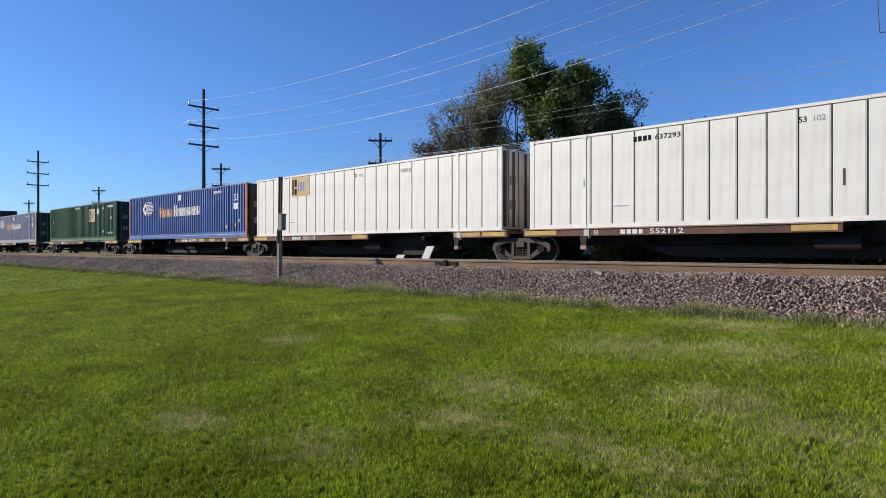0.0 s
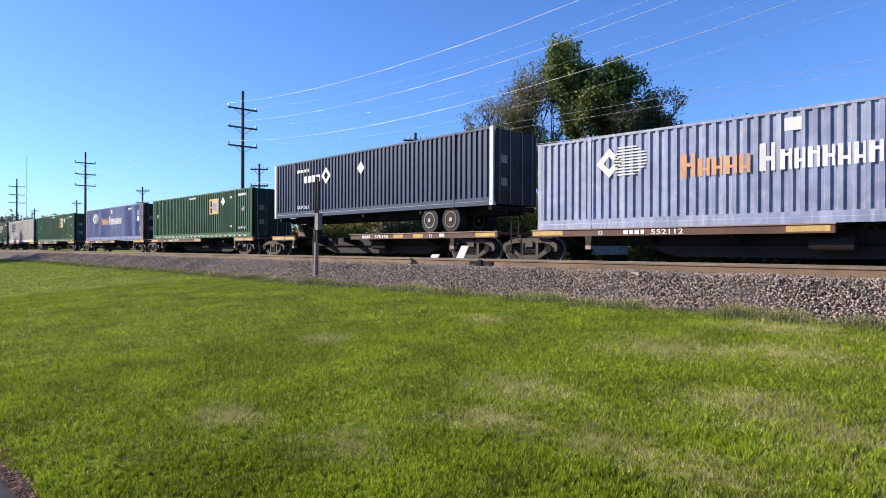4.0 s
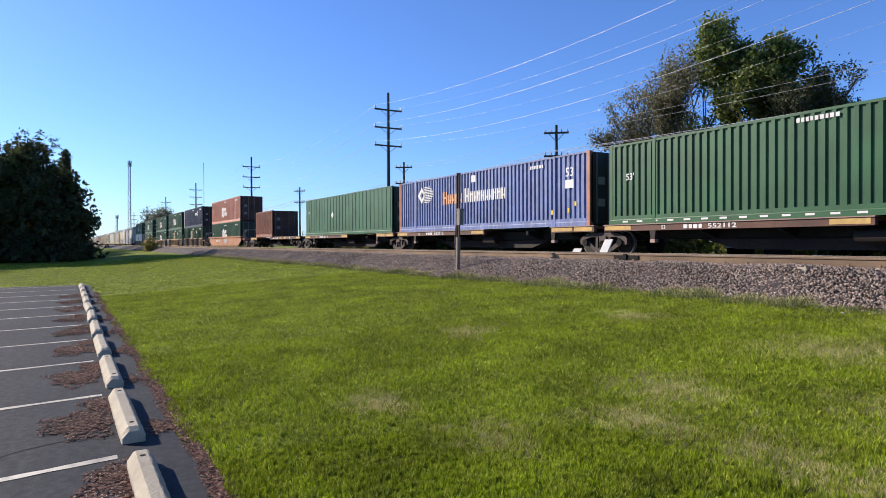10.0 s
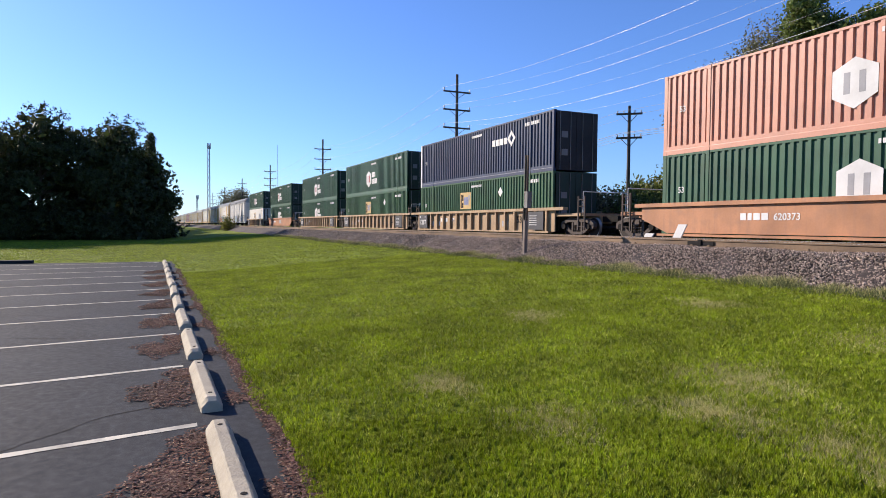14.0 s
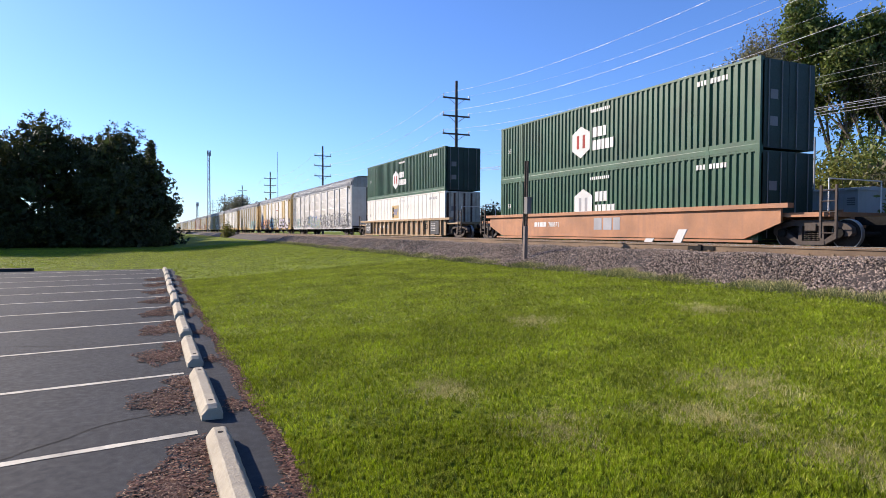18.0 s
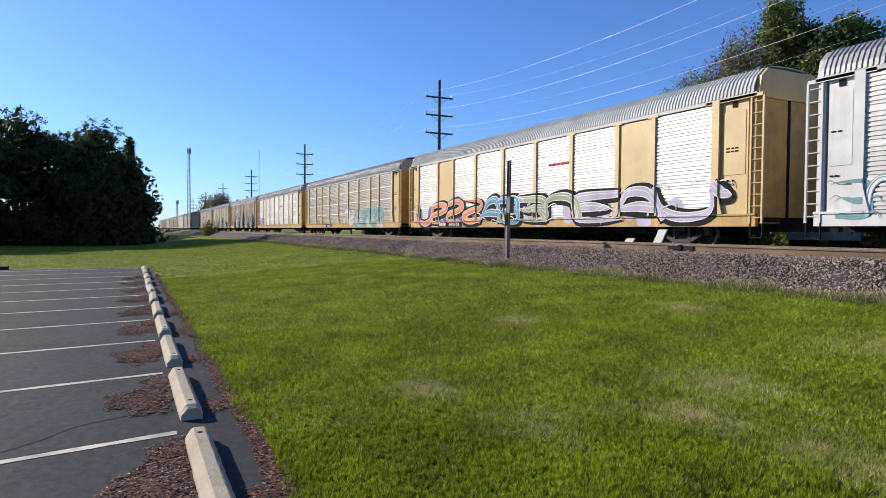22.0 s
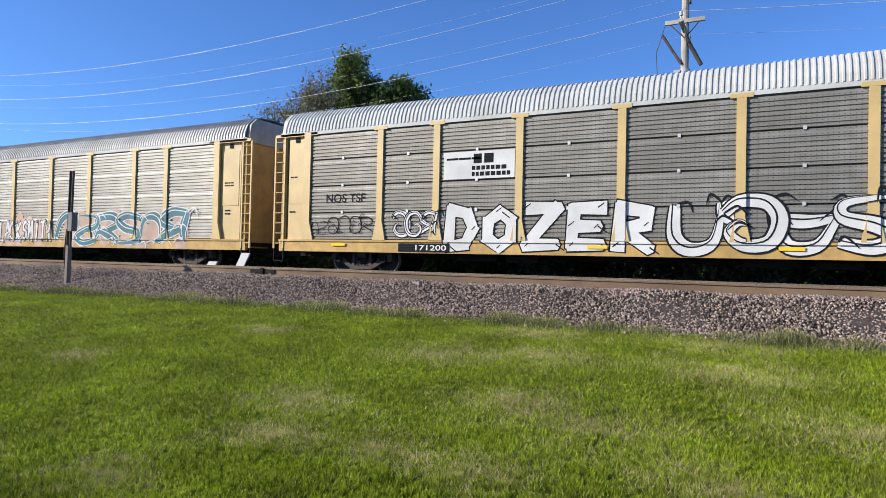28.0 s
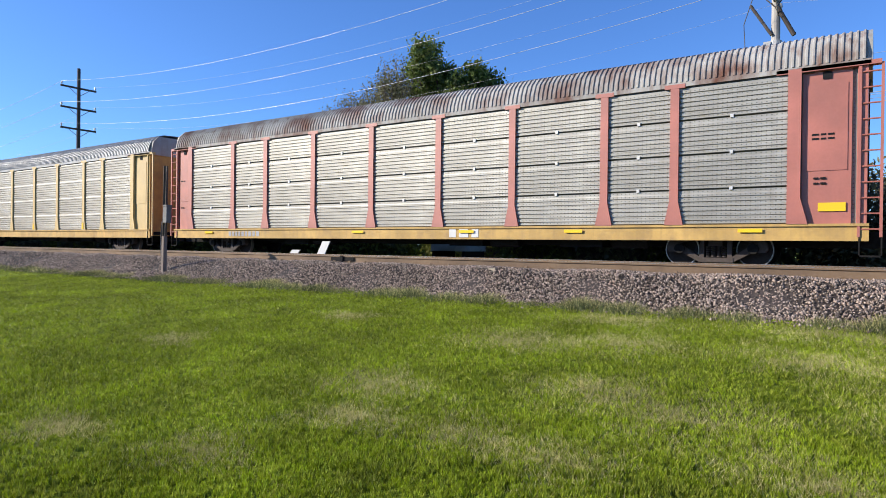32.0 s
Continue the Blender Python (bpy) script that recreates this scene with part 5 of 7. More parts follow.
        if low is GREEN_DEEP:
            hexagon_logo(a, 6.6, 0.75)
        else:
            square_logo(a, 6.25 if ribbed else 9.9, 1.25, 1.0)
            diamond(a, 11.15 if low is not WHITE_BOX else 9.5, 2.1, 0.26)
        for box in (a, b):
            letter("53", 0.75, FACE, 1.5, 0.22, TRIM_WHITE if low is not WHITE_BOX or box is b else TRIM_BLACK, box, 0.02)
            bars(box, 13.6, 2.42, 9, 0.11, 0.17, 0.05, TRIM_WHITE if low is not WHITE_BOX or box is b else TRIM_GREY)
            bars(box, 7.7, 2.5, 10, 0.09, 0.13, 0.04, TRIM_WHITE)
    racks()


def diamond_marks(b, x):
    bars(b, x, 1.74, 4, 0.34, 0.34, 0.08, TRIM_WHITE)
    diamond(b, x + 2.05, 1.98, 0.42, hole=0.2)


def trailer(q):
    """A navy container riding high on a road chassis with two axles, its nose on a hitch."""
    c = make_container(q, 2.06, NAVY_BOX, "navy blue corrugated container riding on a road chassis", group="containers on the train", post=TRIM_WHITE)
    part("corner_post", Geo().box(-0.02, 0.17, -BOX_W / 2 - 0.02, -BOX_W / 2 + 0.1, 0, BOX_H), TRIM_WHITE, c, "white front post")
    bars(c, 2.35, 2.3, 8, 0.11, 0.15, 0.05, TRIM_WHITE)
    diamond_marks(c, 3.02)
    diamond(c, 7.96, 2.1, 0.30)
    letter("TOP LIFT ONLY", 2.3, FACE, 0.42, 0.17, TRIM_WHITE, c, 0.02, 1.2)
    ch = thing("chassis", "black steel container chassis with twin axles", "trailer chassis")
    TRAIN.append((ch, q, MAIN_Z))
    for y in (-0.5, 0.5):
        part("frame_rail", Geo().box(0.4, 16.1, y - 0.08, y + 0.08, 1.75, 2.06), DARK_STEEL, ch)
    for x in (0.5, 4.2, 8.0, 12.0, 15.9):
        part("cross_member", Geo().box(x, x + 0.15, -1.25, 1.25, 1.88, 2.06), DARK_STEEL, ch)
    for x in (12.6, 13.85):
        for y in (-1.0, 0.62):
            w = part("wheel", Geo().tube((x, y - 0.2, 1.60), (x, y + 0.25, 1.60), 0.5, n=22), RUBBER, ch, "black rubber wheel")
            part("rim", ring(0.285, 0.32, y - 0.225, y - 0.15, 1.60), FLANGE if x > 13 else TRIM_GREY, w, "pale wheel rim", (x, 0, 0))
            part("dished_disc", Geo().tube((x, y - 0.205, 1.60), (x, y - 0.15, 1.60), 0.29, n=18), SILL_BROWN, w)
            part("hub", Geo().tube((x, y - 0.235, 1.60), (x, y - 0.16, 1.60), 0.085, n=12), TRIM_GREY, w)
    for x in (3.6, 3.9):
        part("landing_leg", Geo().box(x, x + 0.12, -1.05, -0.9, 1.12, 1.9), DARK_STEEL, ch)
    part("hitch", Geo().prism([(0.9, 1.05), (1.7, 1.05), (1.2, 1.75), (0.95, 1.75)], -0.4, 0.4).prism([(1.2, 1.7), (1.4, 1.7), (3.4, 1.08), (3.1, 1.08)], -0.06, 0.06), CAR_BROWN, ch, "steel trailer hitch")
    make_spine(q, True, True, number="370106", strips=((-0.25, 2.2), (7.2, 16.4)))


def racks():
    y_lab = "grey-panelled car carrier with yellow posts"
    a1 = make_rack(-411.76, "white-panelled car carrier with black and silver graffiti", GALV_WHITE, RACK_WHITE, ROOF_STEEL, RACK_WHITE, RACK_WHITE)
    splash(a1, 3, 12.5, 24.6, 0.75, 2.1, TRIM_GREY)
    scrawl(a1, 4, 14.8, 26.2, 0.72, 2.25, (TRIM_WHITE, TRIM_GREY, TRIM_WHITE), TRIM_BLACK, 11, 0.9)
    scrawl(a1, 44, 15.0, 25.8, 0.70, 1.5, (TRIM_GREY, TRIM_WHITE), TRIM_BLACK, 10, 0.6)
    splash(a1, 45, 9.0, 15.2, 0.9, 2.4, TRIM_PEACH)
    scrawl(a1, 5, 9.2, 14.5, 0.80, 2.1, (TRIM_SAGE,), TRIM_BLUE, 4, 1.15)
    scrawl(a1, 6, 1.0, 5.0, 0.75, 2.0, (TRIM_TEAL, TRIM_WHITE, TRIM_MINT), TRIM_TEAL, 5, 0.7)
    scrawl(a1, 46, 5.0, 9.0, 0.75, 2.1, (TRIM_WHITE, TRIM_GREY), TRIM_BLACK, 4, 0.8)
    a2 = make_rack(-440.0, "yellow car carrier with bright white panels and colourful graffiti", GALV_BRIGHT, RACK_YELLOW, ROOF_LIGHT, CAR_YELLOW, CAR_YELLOW, wide=(1, 7), flat=RACK_YELLOW)
    splash(a2, 8, 1.4, 10.2, 0.72, 2.1, TRIM_PURPLE)
    splash(a2, 9, 12.6, 25.4, 0.72, 2.0, TRIM_LILAC)
    scrawl(a2, 10, 1.5, 9.9, 0.78, 2.25, (TRIM_ORANGE,), TRIM_WHITE, 4, 0.9, back=TRIM_BLACK)
    scrawl(a2, 11, 9.9, 13.6, 0.72, 2.2, (TRIM_AQUA,), TRIM_WHITE, 2, 0.9, back=TRIM_BLACK)
    scrawl(a2, 12, 13.6, 18.0, 0.78, 2.1, (TRIM_SAGE,), TRIM_WHITE, 2, 0.9, back=TRIM_BLACK)
    scrawl(a2, 13, 18.0, 25.2, 0.78, 2.15, (TRIM_LILAC,), TRIM_WHITE, 3, 0.9, back=TRIM_BLACK)
    part("marking_panel", Geo().box(4.6, 7.6, -1.545, -1.52, 0.70, 0.95), TRIM_BLACK, a2)
    letter("693105", 6.0, -1.548, 0.74, 0.17, TRIM_WHITE, a2, 0.02, 1.35)
    bars(a2, 4.75, 0.74, 4, 0.16, 0.17, 0.05, TRIM_WHITE, y=-1.548)
    bars(a2, 16.0, 3.4, 5, 0.3, 0.12, 0.05, TRIM_RED, y=-1.524)
    a3 = make_rack(-468.37, y_lab + " and pale teal graffiti", GALV, RACK_YELLOW, ROOF_STEEL, CAR_YELLOW, CAR_YELLOW)
    splash(a3, 14, 14.8, 23.5, 0.75, 1.9, TRIM_MINT)
    scrawl(a3, 15, 14.0, 16.6, 0.9, 2.3, (TRIM_WHITE,), TRIM_MINT, 2)
    scrawl(a3, 16, 16.6, 23.2, 0.75, 2.15, (TRIM_TEAL,), TRIM_MINT, 5, 1.2)
    g = Geo().tube((1.0, -1.48, 3.5), (1.0, -1.492, 3.5), 0.38, n=28)
    part("logo", g, TRIM_BLUE, a3, "round blue logo")
    part("logo_mark", Geo().box(0.72, 1.28, -1.50, -1.494, 3.46, 3.56).box(0.95, 1.05, -1.50, -1.494, 3.2, 3.8), TRIM_WHITE, a3)
    part("marking_panel", Geo().box(7.2, 9.85, -1.545, -1.52, 0.72, 0.98), TRIM_BLACK, a3)
    bars(a3, 7.3, 0.76, 4, 0.15, 0.17, 0.05, TRIM_WHITE, y=-1.548)
    letter("988929", 8.4, -1.548, 0.76, 0.17, TRIM_WHITE, a3, 0.02, 1.25)
    a4 = make_rack(-496.9, "silver-panelled car carrier with cream posts", GALV_BRIGHT, RACK_CREAM, ROOF_STEEL, CAR_YELLOW, CAR_YELLOW)
    scrawl(a4, 18, 1.6, 5.2, 1.1, 2.1, (TRIM_BLUE, TRIM_LILAC), TRIM_GREY, 3)
    scrawl(a4, 19, 20.8, 22.3, 1.2, 2.1, (TRIM_GREY,), TRIM_GREY, 2, 0.15)
    bars(a4, 15.4, 3.3, 7, 0.25, 0.12, 0.06, TRIM_GREY, y=-1.524)
    a5 = make_rack(-524.9, "grey car carrier with yellow posts, pale roof and white graffiti", GALV_DARK, RACK_YELLOW, ROOF_LIGHT, CAR_YELLOW, CAR_YELLOW, joints=True)
    part("logo_panel", Geo().box(6.75, 9.05, -1.535, -1.51, 2.9, 3.72), TRIM_WHITE, a5, "white logo panel")
    bars(a5, 6.85, 3.48, 3, 0.35, 0.06, 0.02, TRIM_BLACK, y=-1.538)
    bars(a5, 7.75, 3.36, 2, 0.32, 0.28, 0.08, TRIM_BLACK, y=-1.538)
    bars(a5, 7.7, 3.16, 7, 0.13, 0.12, 0.04, TRIM_BLACK, y=-1.538)
    bars(a5, 7.7, 2.98, 8, 0.12, 0.12, 0.04, TRIM_BLACK, y=-1.538)
    spray(a5, "DOZER", 6.7, 0.74, 1.30, 6.3, TRIM_WHITE, TRIM_BLACK)
    scrawl(a5, 21, 5.0, 6.5, 1.1, 2.0, (TRIM_WHITE,), TRIM_BLACK, 3)
    scrawl(a5, 22, 13.4, 18.2, 0.75, 2.2, (TRIM_WHITE,), TRIM_BLACK, 4, 1.1)
    splash(a5, 23, 18.6, 25.3, 0.75, 2.2, TRIM_BLACK)
    scrawl(a5, 24, 18.9, 25.2, 0.8, 2.25, (TRIM_GREY, TRIM_SLATE, TRIM_BLACK), TRIM_WHITE, 5)
    letter("NOS TSF", 2.3, -1.524, 2.3, 0.3, TRIM_BLACK, a5, 0.02, 1.6)
    scrawl(a5, 25, 2.4, 4.2, 1.2, 1.9, (TRIM_BLACK,), TRIM_BLACK, 4, 0.2)
    scrawl(a5, 35, 1.7, 2.4, 1.15, 1.7, (TRIM_BLACK,), TRIM_BLACK, 2, 0.15)
    part("marking_panel", Geo().box(5.2, 7.0, -1.545, -1.52, 0.70, 0.96), TRIM_BLACK, a5)
    letter("171200", 5.75, -1.548, 0.75, 0.17, TRIM_WHITE, a5, 0.02, 1.15)
    a6 = make_rack(-552.9, "grey car carrier with yellow posts, silver and teal graffiti", GALV, RACK_YELLOW, ROOF_STEEL, CAR_YELLOW, CAR_YELLOW)
    splash(a6, 26, 1.2, 9.2, 0.72, 1.8, TRIM_BLACK)
    scrawl(a6, 27, 1.4, 9.4, 0.75, 2.3, (TRIM_BLACK, TRIM_SLATE, TRIM_BLACK), TRIM_WHITE, 8, 0.75, back=TRIM_BLACK)
    scrawl(a6, 47, 1.8, 9.8, 0.70, 1.5, (TRIM_SLATE, TRIM_GREY, TRIM_BLACK), TRIM_WHITE, 9, 0.5)
    splash(a6, 28, 1.5, 24.5, 0.75, 2.6, TRIM_PEACH)
    spray(a6, "BLACKSMITH", 10.5, 0.82, 1.0, 4.6, TRIM_WHITE, TRIM_BLACK, edge=0.03)
    scrawl(a6, 30, 15.6, 23.6, 0.74, 2.2, (TRIM_SEA,), TRIM_WHITE, 6, 1.0)
    bars(a6, 7.4, 3.35, 2, 0.35, 0.25, 0.08, TRIM_BLACK, y=-1.524)
    bars(a6, 7.2, 3.1, 8, 0.13, 0.12, 0.04, TRIM_BLACK, y=-1.524)
    part("marking_panel", Geo().box(6.2, 9.6, -1.545, -1.52, 0.70, 0.96), TRIM_BLACK, a6)
    letter("23131", 8.2, -1.548, 0.75, 0.17, TRIM_WHITE, a6, 0.02, 1.1)
    a7 = make_rack(-580.74, "grey car carrier with yellow posts, red and black graffiti", GALV, RACK_YELLOW, ROOF_STEEL, CAR_YELLOW, CAR_YELLOW)
    bars(a7, 6.7, 3.15, 8, 0.22, 0.26, 0.05, TRIM_BLACK, y=-1.524)
    spray(a7, "FORK", 5.75, 0.74, 1.20, 4.4, TRIM_RED, TRIM_BLACK, 0.16, 0.03)
    splash(a7, 32, 10.0, 17.4, 0.7, 1.5, TRIM_PURPLE)
    splash(a7, 33, 12.5, 16.0, 1.5, 2.6, TRIM_TEAL)
    spray(a7, "STALS", 10.9, 0.95, 1.20, 5.6, TRIM_WHITE, TRIM_BLACK, 0.16, 0.05)
    splash(a7, 34, 16.4, 24.4, 0.75, 2.9, TRIM_ORANGE)
    splash(a7, 48, 16.6, 24.2, 0.75, 2.3, TRIM_RED)
    spray(a7, "REPEL", 17.0, 0.80, 1.6, 6.3, TRIM_BLACK, TRIM_WHITE, 0.20, 0.03)
    part("marking_panel", Geo().box(6.8, 10.0, -1.545, -1.52, 0.68, 0.94), TRIM_BLACK, a7)
    scrawl(a7, 36, 25.3, 26.3, 1.1, 1.8, (TRIM_BLACK,), TRIM_BLACK, 2, 0.25)
    letter("255025", 8.4, -1.548, 0.73, 0.17, TRIM_WHITE, a7, 0.02, 1.3)
    a8 = make_rack(-608.8, "grey-panelled car carrier with faded red posts and rusting roof", GALV, RACK_RED, ROOF_RUST, CAR_YELLOW, RACK_RED, joints=True)
    bars(a8, 15.4, 0.72, 3, 0.35, 0.26, 0.12, TRIM_WHITE, y=-1.526)
    bars(a8, 4.2, 0.74, 9, 0.16, 0.2, 0.08, TRIM_GREY, y=-1.526)
    part("notice", Geo().box(25.7, 26.25, -1.49, -1.474, 1.35, 1.55), TRIM_GOLD, a8)
    spare = ((GALV, RACK_YELLOW, ROOF_STEEL), (GALV_BRIGHT, RACK_CREAM, ROOF_LIGHT), (GALV_DARK, RACK_YELLOW, ROOF_STEEL))
    for k in range(8):
        p, o, r = spare[k % 3]
        c = make_rack(-637.2 - 28.35 * k, y_lab if o is RACK_YELLOW else "silver-panelled car carrier with cream posts", p, o, r, CAR_YELLOW, CAR_YELLOW, near=False)
        if k < 2:
            scrawl(c, 40 + k, 3.0, 9.5, 0.9, 2.0, (TRIM_BLUE, TRIM_WHITE), TRIM_GREY, 5)


consist()


# ---- beside the track ----
def tilted_plate(x, y, z, w, h, lean):
    t = thing("switch_plate", "white painted plate leaning on a steel foot between tracks", "track sign", "white plates between the tracks", (x, y, z))
    part("plate", Geo().prism([(0, 0), (w, 0), (w + lean, h), (lean, h)], -0.02, 0.02), TRIM_WHITE, t)
    part("foot", Geo().box(-0.05, w + 0.1, -0.15, 0.15, -0.12, 0.01), DARK_STEEL, t)
    return t


tilted_plate(-15.95, 15.7, 1.33, 0.36, 0.52, 0.30)
tilted_plate(-17.35, 15.7, 1.30, 0.40, 0.24, 0.20)


def sign_post():
    p = thing("sign_post", "rusty steel post with small grey box at the ballast foot", "post", at=(-17.35, 10.9, 0.78))
    part("post", Geo().box(-0.045, 0.045, -0.03, 0.03, 0, 3.22).box(-0.045, -0.03, -0.07, 0.03, 0, 3.22), POST_RUST, p)
    part("foot_sleeve", Geo().box(-0.052, 0.052, -0.075, 0.04, 0, 1.15), SLEEVE, p, "pale weathered lower sleeve")
    part("box", Geo().box(0.03, 0.2, -0.1, 0.06, 1.55, 2.05).box(0.02, 0.21, -0.11, 0.07, 2.02, 2.07), BOX_GREY, p, "small grey metal box")
    part("cable", Geo().tube((-0.06, -0.06, 0.5), (-0.12, -0.06, 1.0), 0.02, n=6).tube((-0.12, -0.06, 1.0), (-0.06, -0.06, 1.6), 0.02, n=6), WIRE_DARK, p)
    p.rotation_euler = (0, radians(1.3), 0)


sign_post()
single("marker_stone", Geo().prism([(-0.09, 0), (0.09, 0), (0.075, 0.11), (-0.075, 0.11)], -0.05, 0.05), CONCRETE, "small pale block lying on the ballast", "marker", at=(-6.68, 11.72, 1.17))


def wheel_stop(k):
    """A cast concrete wheel stop with sloping sides and two pin holes."""
    def build():
        g = Geo()
        rnd = random.Random(k)
        prof = [(-0.10, 0.0), (-0.10, 0.05), (-0.055, 0.125), (-0.04, 0.135), (0.04, 0.135), (0.055, 0.125), (0.10, 0.05), (0.10, 0.0)]
        xs = spaced(((-0.93, 0), (0.93, 0.06)))
        n = len(prof)
        for i, x in enumerate(xs):
            e = 0.03 if i in (0, len(xs) - 1) else 0.0
            for y, z in prof:
                j = 0.004 * (rnd.random() - 0.5)
                g.v.append((x, (y + j) * (1 - e * 3), max(0, z - e * (z > 0.1) + j * (z > 0))))
        g.f = [(i * n + j, i * n + j + 1, (i + 1) * n + j + 1, (i + 1) * n + j) for i in range(len(xs) - 1) for j in range(n - 1)]
        g.f += [tuple(range(n)), tuple(range((len(xs) - 1) * n + n - 1, (len(xs) - 1) * n - 1, -1))]
        return g
    t = thing("wheel_stop", "pale cast concrete wheel stop with two pin holes", "wheel stop", "wheel stops along the car park", (-4.62 - 2.50 * k, 0.50 + 0.009 * k, 0.0))
    part("block", build(), CONCRETE, t)
    for x in (-0.72, 0.72):
        part("pin", Geo().tube((x, 0, 0.13), (x, 0, 0.1375), 0.022, n=10), DARK_STEEL, t)
    t.rotation_euler = (0, 0, radians(random.Random(k + 9).uniform(-1.2, 1.2)))


for k in range(-1, 11):
    wheel_stop(k)
single("kerb", Geo().box(-31.9, -31.5, -40, -4.5, -0.02, 0.13), ASPHALT, "low dark asphalt kerb at the end of the car park", "kerb")


def chips(name, label, spots, material, seed, size, dens):
    """Fallen leaves and bark, thick in the middle of each patch."""
    rnd = random.Random(seed)
    g = Geo()
    for cx, cy, rx, ry in spots:
        for _ in range(int(dens * rx * ry)):
            a, r = rnd.uniform(0, 6.283), min(abs(rnd.gauss(0, 0.55)), rnd.uniform(0.8, 1.0))
            r *= 0.85 + 0.15 * math.sin(3 * a + cx * 7) + 0.12 * math.sin(7 * a + cx * 3)
            x, y = cx + rx * r * math.cos(a), cy + ry * r * math.sin(a)
            s, t = size * rnd.uniform(0.6, 1.4), rnd.uniform(0, 6.283)
            dx, dy = s * math.cos(t), s * math.sin(t)
            z = max(0.0, lawn_height(x, y)) + 0.004 + rnd.random() * 0.012
            i = len(g.v)
            g.v += [(x - dx, y - dy, z + rnd.uniform(-0.003, 0.006)), (x + dy * 0.45, y - dx * 0.45, z), (x + dx, y + dy, z + rnd.uniform(-0.003, 0.008)), (x - dy * 0.45, y + dx * 0.45, z + 0.004)]
            g.f += [(i, i + 1, i + 2), (i, i + 2, i + 3)]
    return single(name, g, material, label, "leaf litter", kind="stuff")


spots = []
for k in range(-1, 9):
    x = -4.62 - 2.50 * k
    spots += [(x + 0.02, 0.12, 0.70, 0.40), (x - 0.75, 0.34, 0.45, 0.25), (x + 0.3, 0.93, 1.3, 0.12), (x - 0.9, 0.96, 1.0, 0.10), (x + 0.5, 0.75, 0.35, 0.12)]
chips("leaf_litter", "brown fallen leaves and bark against the wheel stops", spots, MULCH, 11, 0.020, 9500)
chips("leaf_litter", "pale tan bark flakes against the wheel stops", spots, MULCH_TAN, 12, 0.015, 3600)


# ---- poles and wires ----
POLE_Y, POLE_STEP, POLE_X0 = 23.5, 45.6, -48.4
pole_xs = [POLE_X0 + POLE_STEP * k for k in (2, 1, 0, -1, -2, -3, -4, -5)]


def power_pole(x, wood, arms=True):
    top = 14.4
    p = thing("utility_pole", ("silvery" if wood is POLE_GREY else "dark") + " wooden utility pole with three crossarms", "utility pole", "tall utility poles along the railway", (x, POLE_Y, 0.55))
    part("pole", Geo().tube((0, 0, 0), (0, 0, top - 0.55), 0.17, 0.11, 12), wood, p)
    for k in range(3):
        z = top - 0.55 - 1.5 * (k + 1) + 0.05
        arm = part("crossarm", Geo().box(-0.06, 0.06, -1.25, 1.25, z - 0.06, z + 0.06), wood, p)
        part("brace", Geo().tube((0.07, -0.75, z - 0.05), (0.07, 0, z - 0.6), 0.02, n=6).tube((0.07, 0.75, z - 0.05), (0.07, 0, z - 0.6), 0.02, n=6), wood, arm)
        for y in (-1.18, 1.18):
            part("insulator", Geo().tube((0, y, z + 0.06), (0, y, z + 0.16), 0.03, n=8).tube((0, y, z + 0.16), (0, y, z + 0.30), 0.07, 0.045, n=10), INSULATOR, arm)
    return p


for x in pole_xs:
    p = power_pole(x, POLE_GREY if abs(x + 2.8) < 1 else POLE_WOOD)
    if abs(x + 2.8) < 1:
        z = 9.75
        arm = part("crossarm", Geo().box(-0.66, 0.66, -0.16, -0.06, z - 0.07, z + 0.07), POLE_GREY, p)
        part("brace", Geo().tube((-0.5, -0.12, z - 0.05), (0, -0.12, z - 0.6), 0.02, n=6).tube((0.5, -0.12, z - 0.05), (0, -0.12, z - 0.6), 0.02, n=6), POLE_WOOD, arm)
        part("bracket", Geo().tube((-0.75, -0.1, z - 0.4), (-0.1, -0.15, z - 1.5), 0.05, n=8).tube((0.55, -0.1, z - 1.6), (0.05, -0.15, z - 0.6), 0.07, n=8), POLE_WOOD, p)
        for zz in (6.3, 7.4, 7.9):
            part("clamp", Geo().tube((0, 0, zz), (0, 0, zz + 0.16), 0.2, n=12).box(-0.34, -0.12, -0.2, 0.0, zz, zz + 0.14), INSULATOR, p)
        part("drip_loop", Geo().tube((-0.64, -0.1, z), (-0.95, -0.1, z - 1.0), 0.015, n=5).tube((-0.95, -0.1, z - 1.0), (-0.9, -0.1, z - 1.9), 0.015, n=5)
             .tube((-0.9, -0.1, z - 1.9), (-0.1, -0.1, z - 2.0), 0.015, n=5), WIRE_DARK, p)


def wire(name, pts, sag, r, material, label, group, n=14):
    """One cable through the given points, hanging between them."""
    cu = bpy.data.curves.new(name, "CURVE")
    cu.dimensions, cu.bevel_depth, cu.bevel_resolution = "3D", r, 1
    line = []
    for a, b in zip(pts, pts[1:]):
        for i in range(n):
            t = i / n
            line.append(tuple(a[k] + (b[k] - a[k]) * t - (4 * sag * t * (1 - t) if k == 2 else 0) for k in range(3)))
    line.append(pts[-1])
    sp = cu.splines.new("POLY")
    sp.points.add(len(line) - 1)
    for q, v in zip(sp.points, line):
        q.co = (*v, 1)
    ob = new(name, cu)
    cu.materials.append(material)
    return tagged(ob, label, "cable", group)


for k in range(3):
    z = 14.4 - 1.5 * (k + 1) + 0.36
    for dy, r in ((-1.18, 0.0078), (1.18, 0.0034)):
        wire("power_line", [(x, POLE_Y + dy, z) for x in pole_xs], 1.42, r, WIRE, "bright bare overhead power line", "overhead power lines")

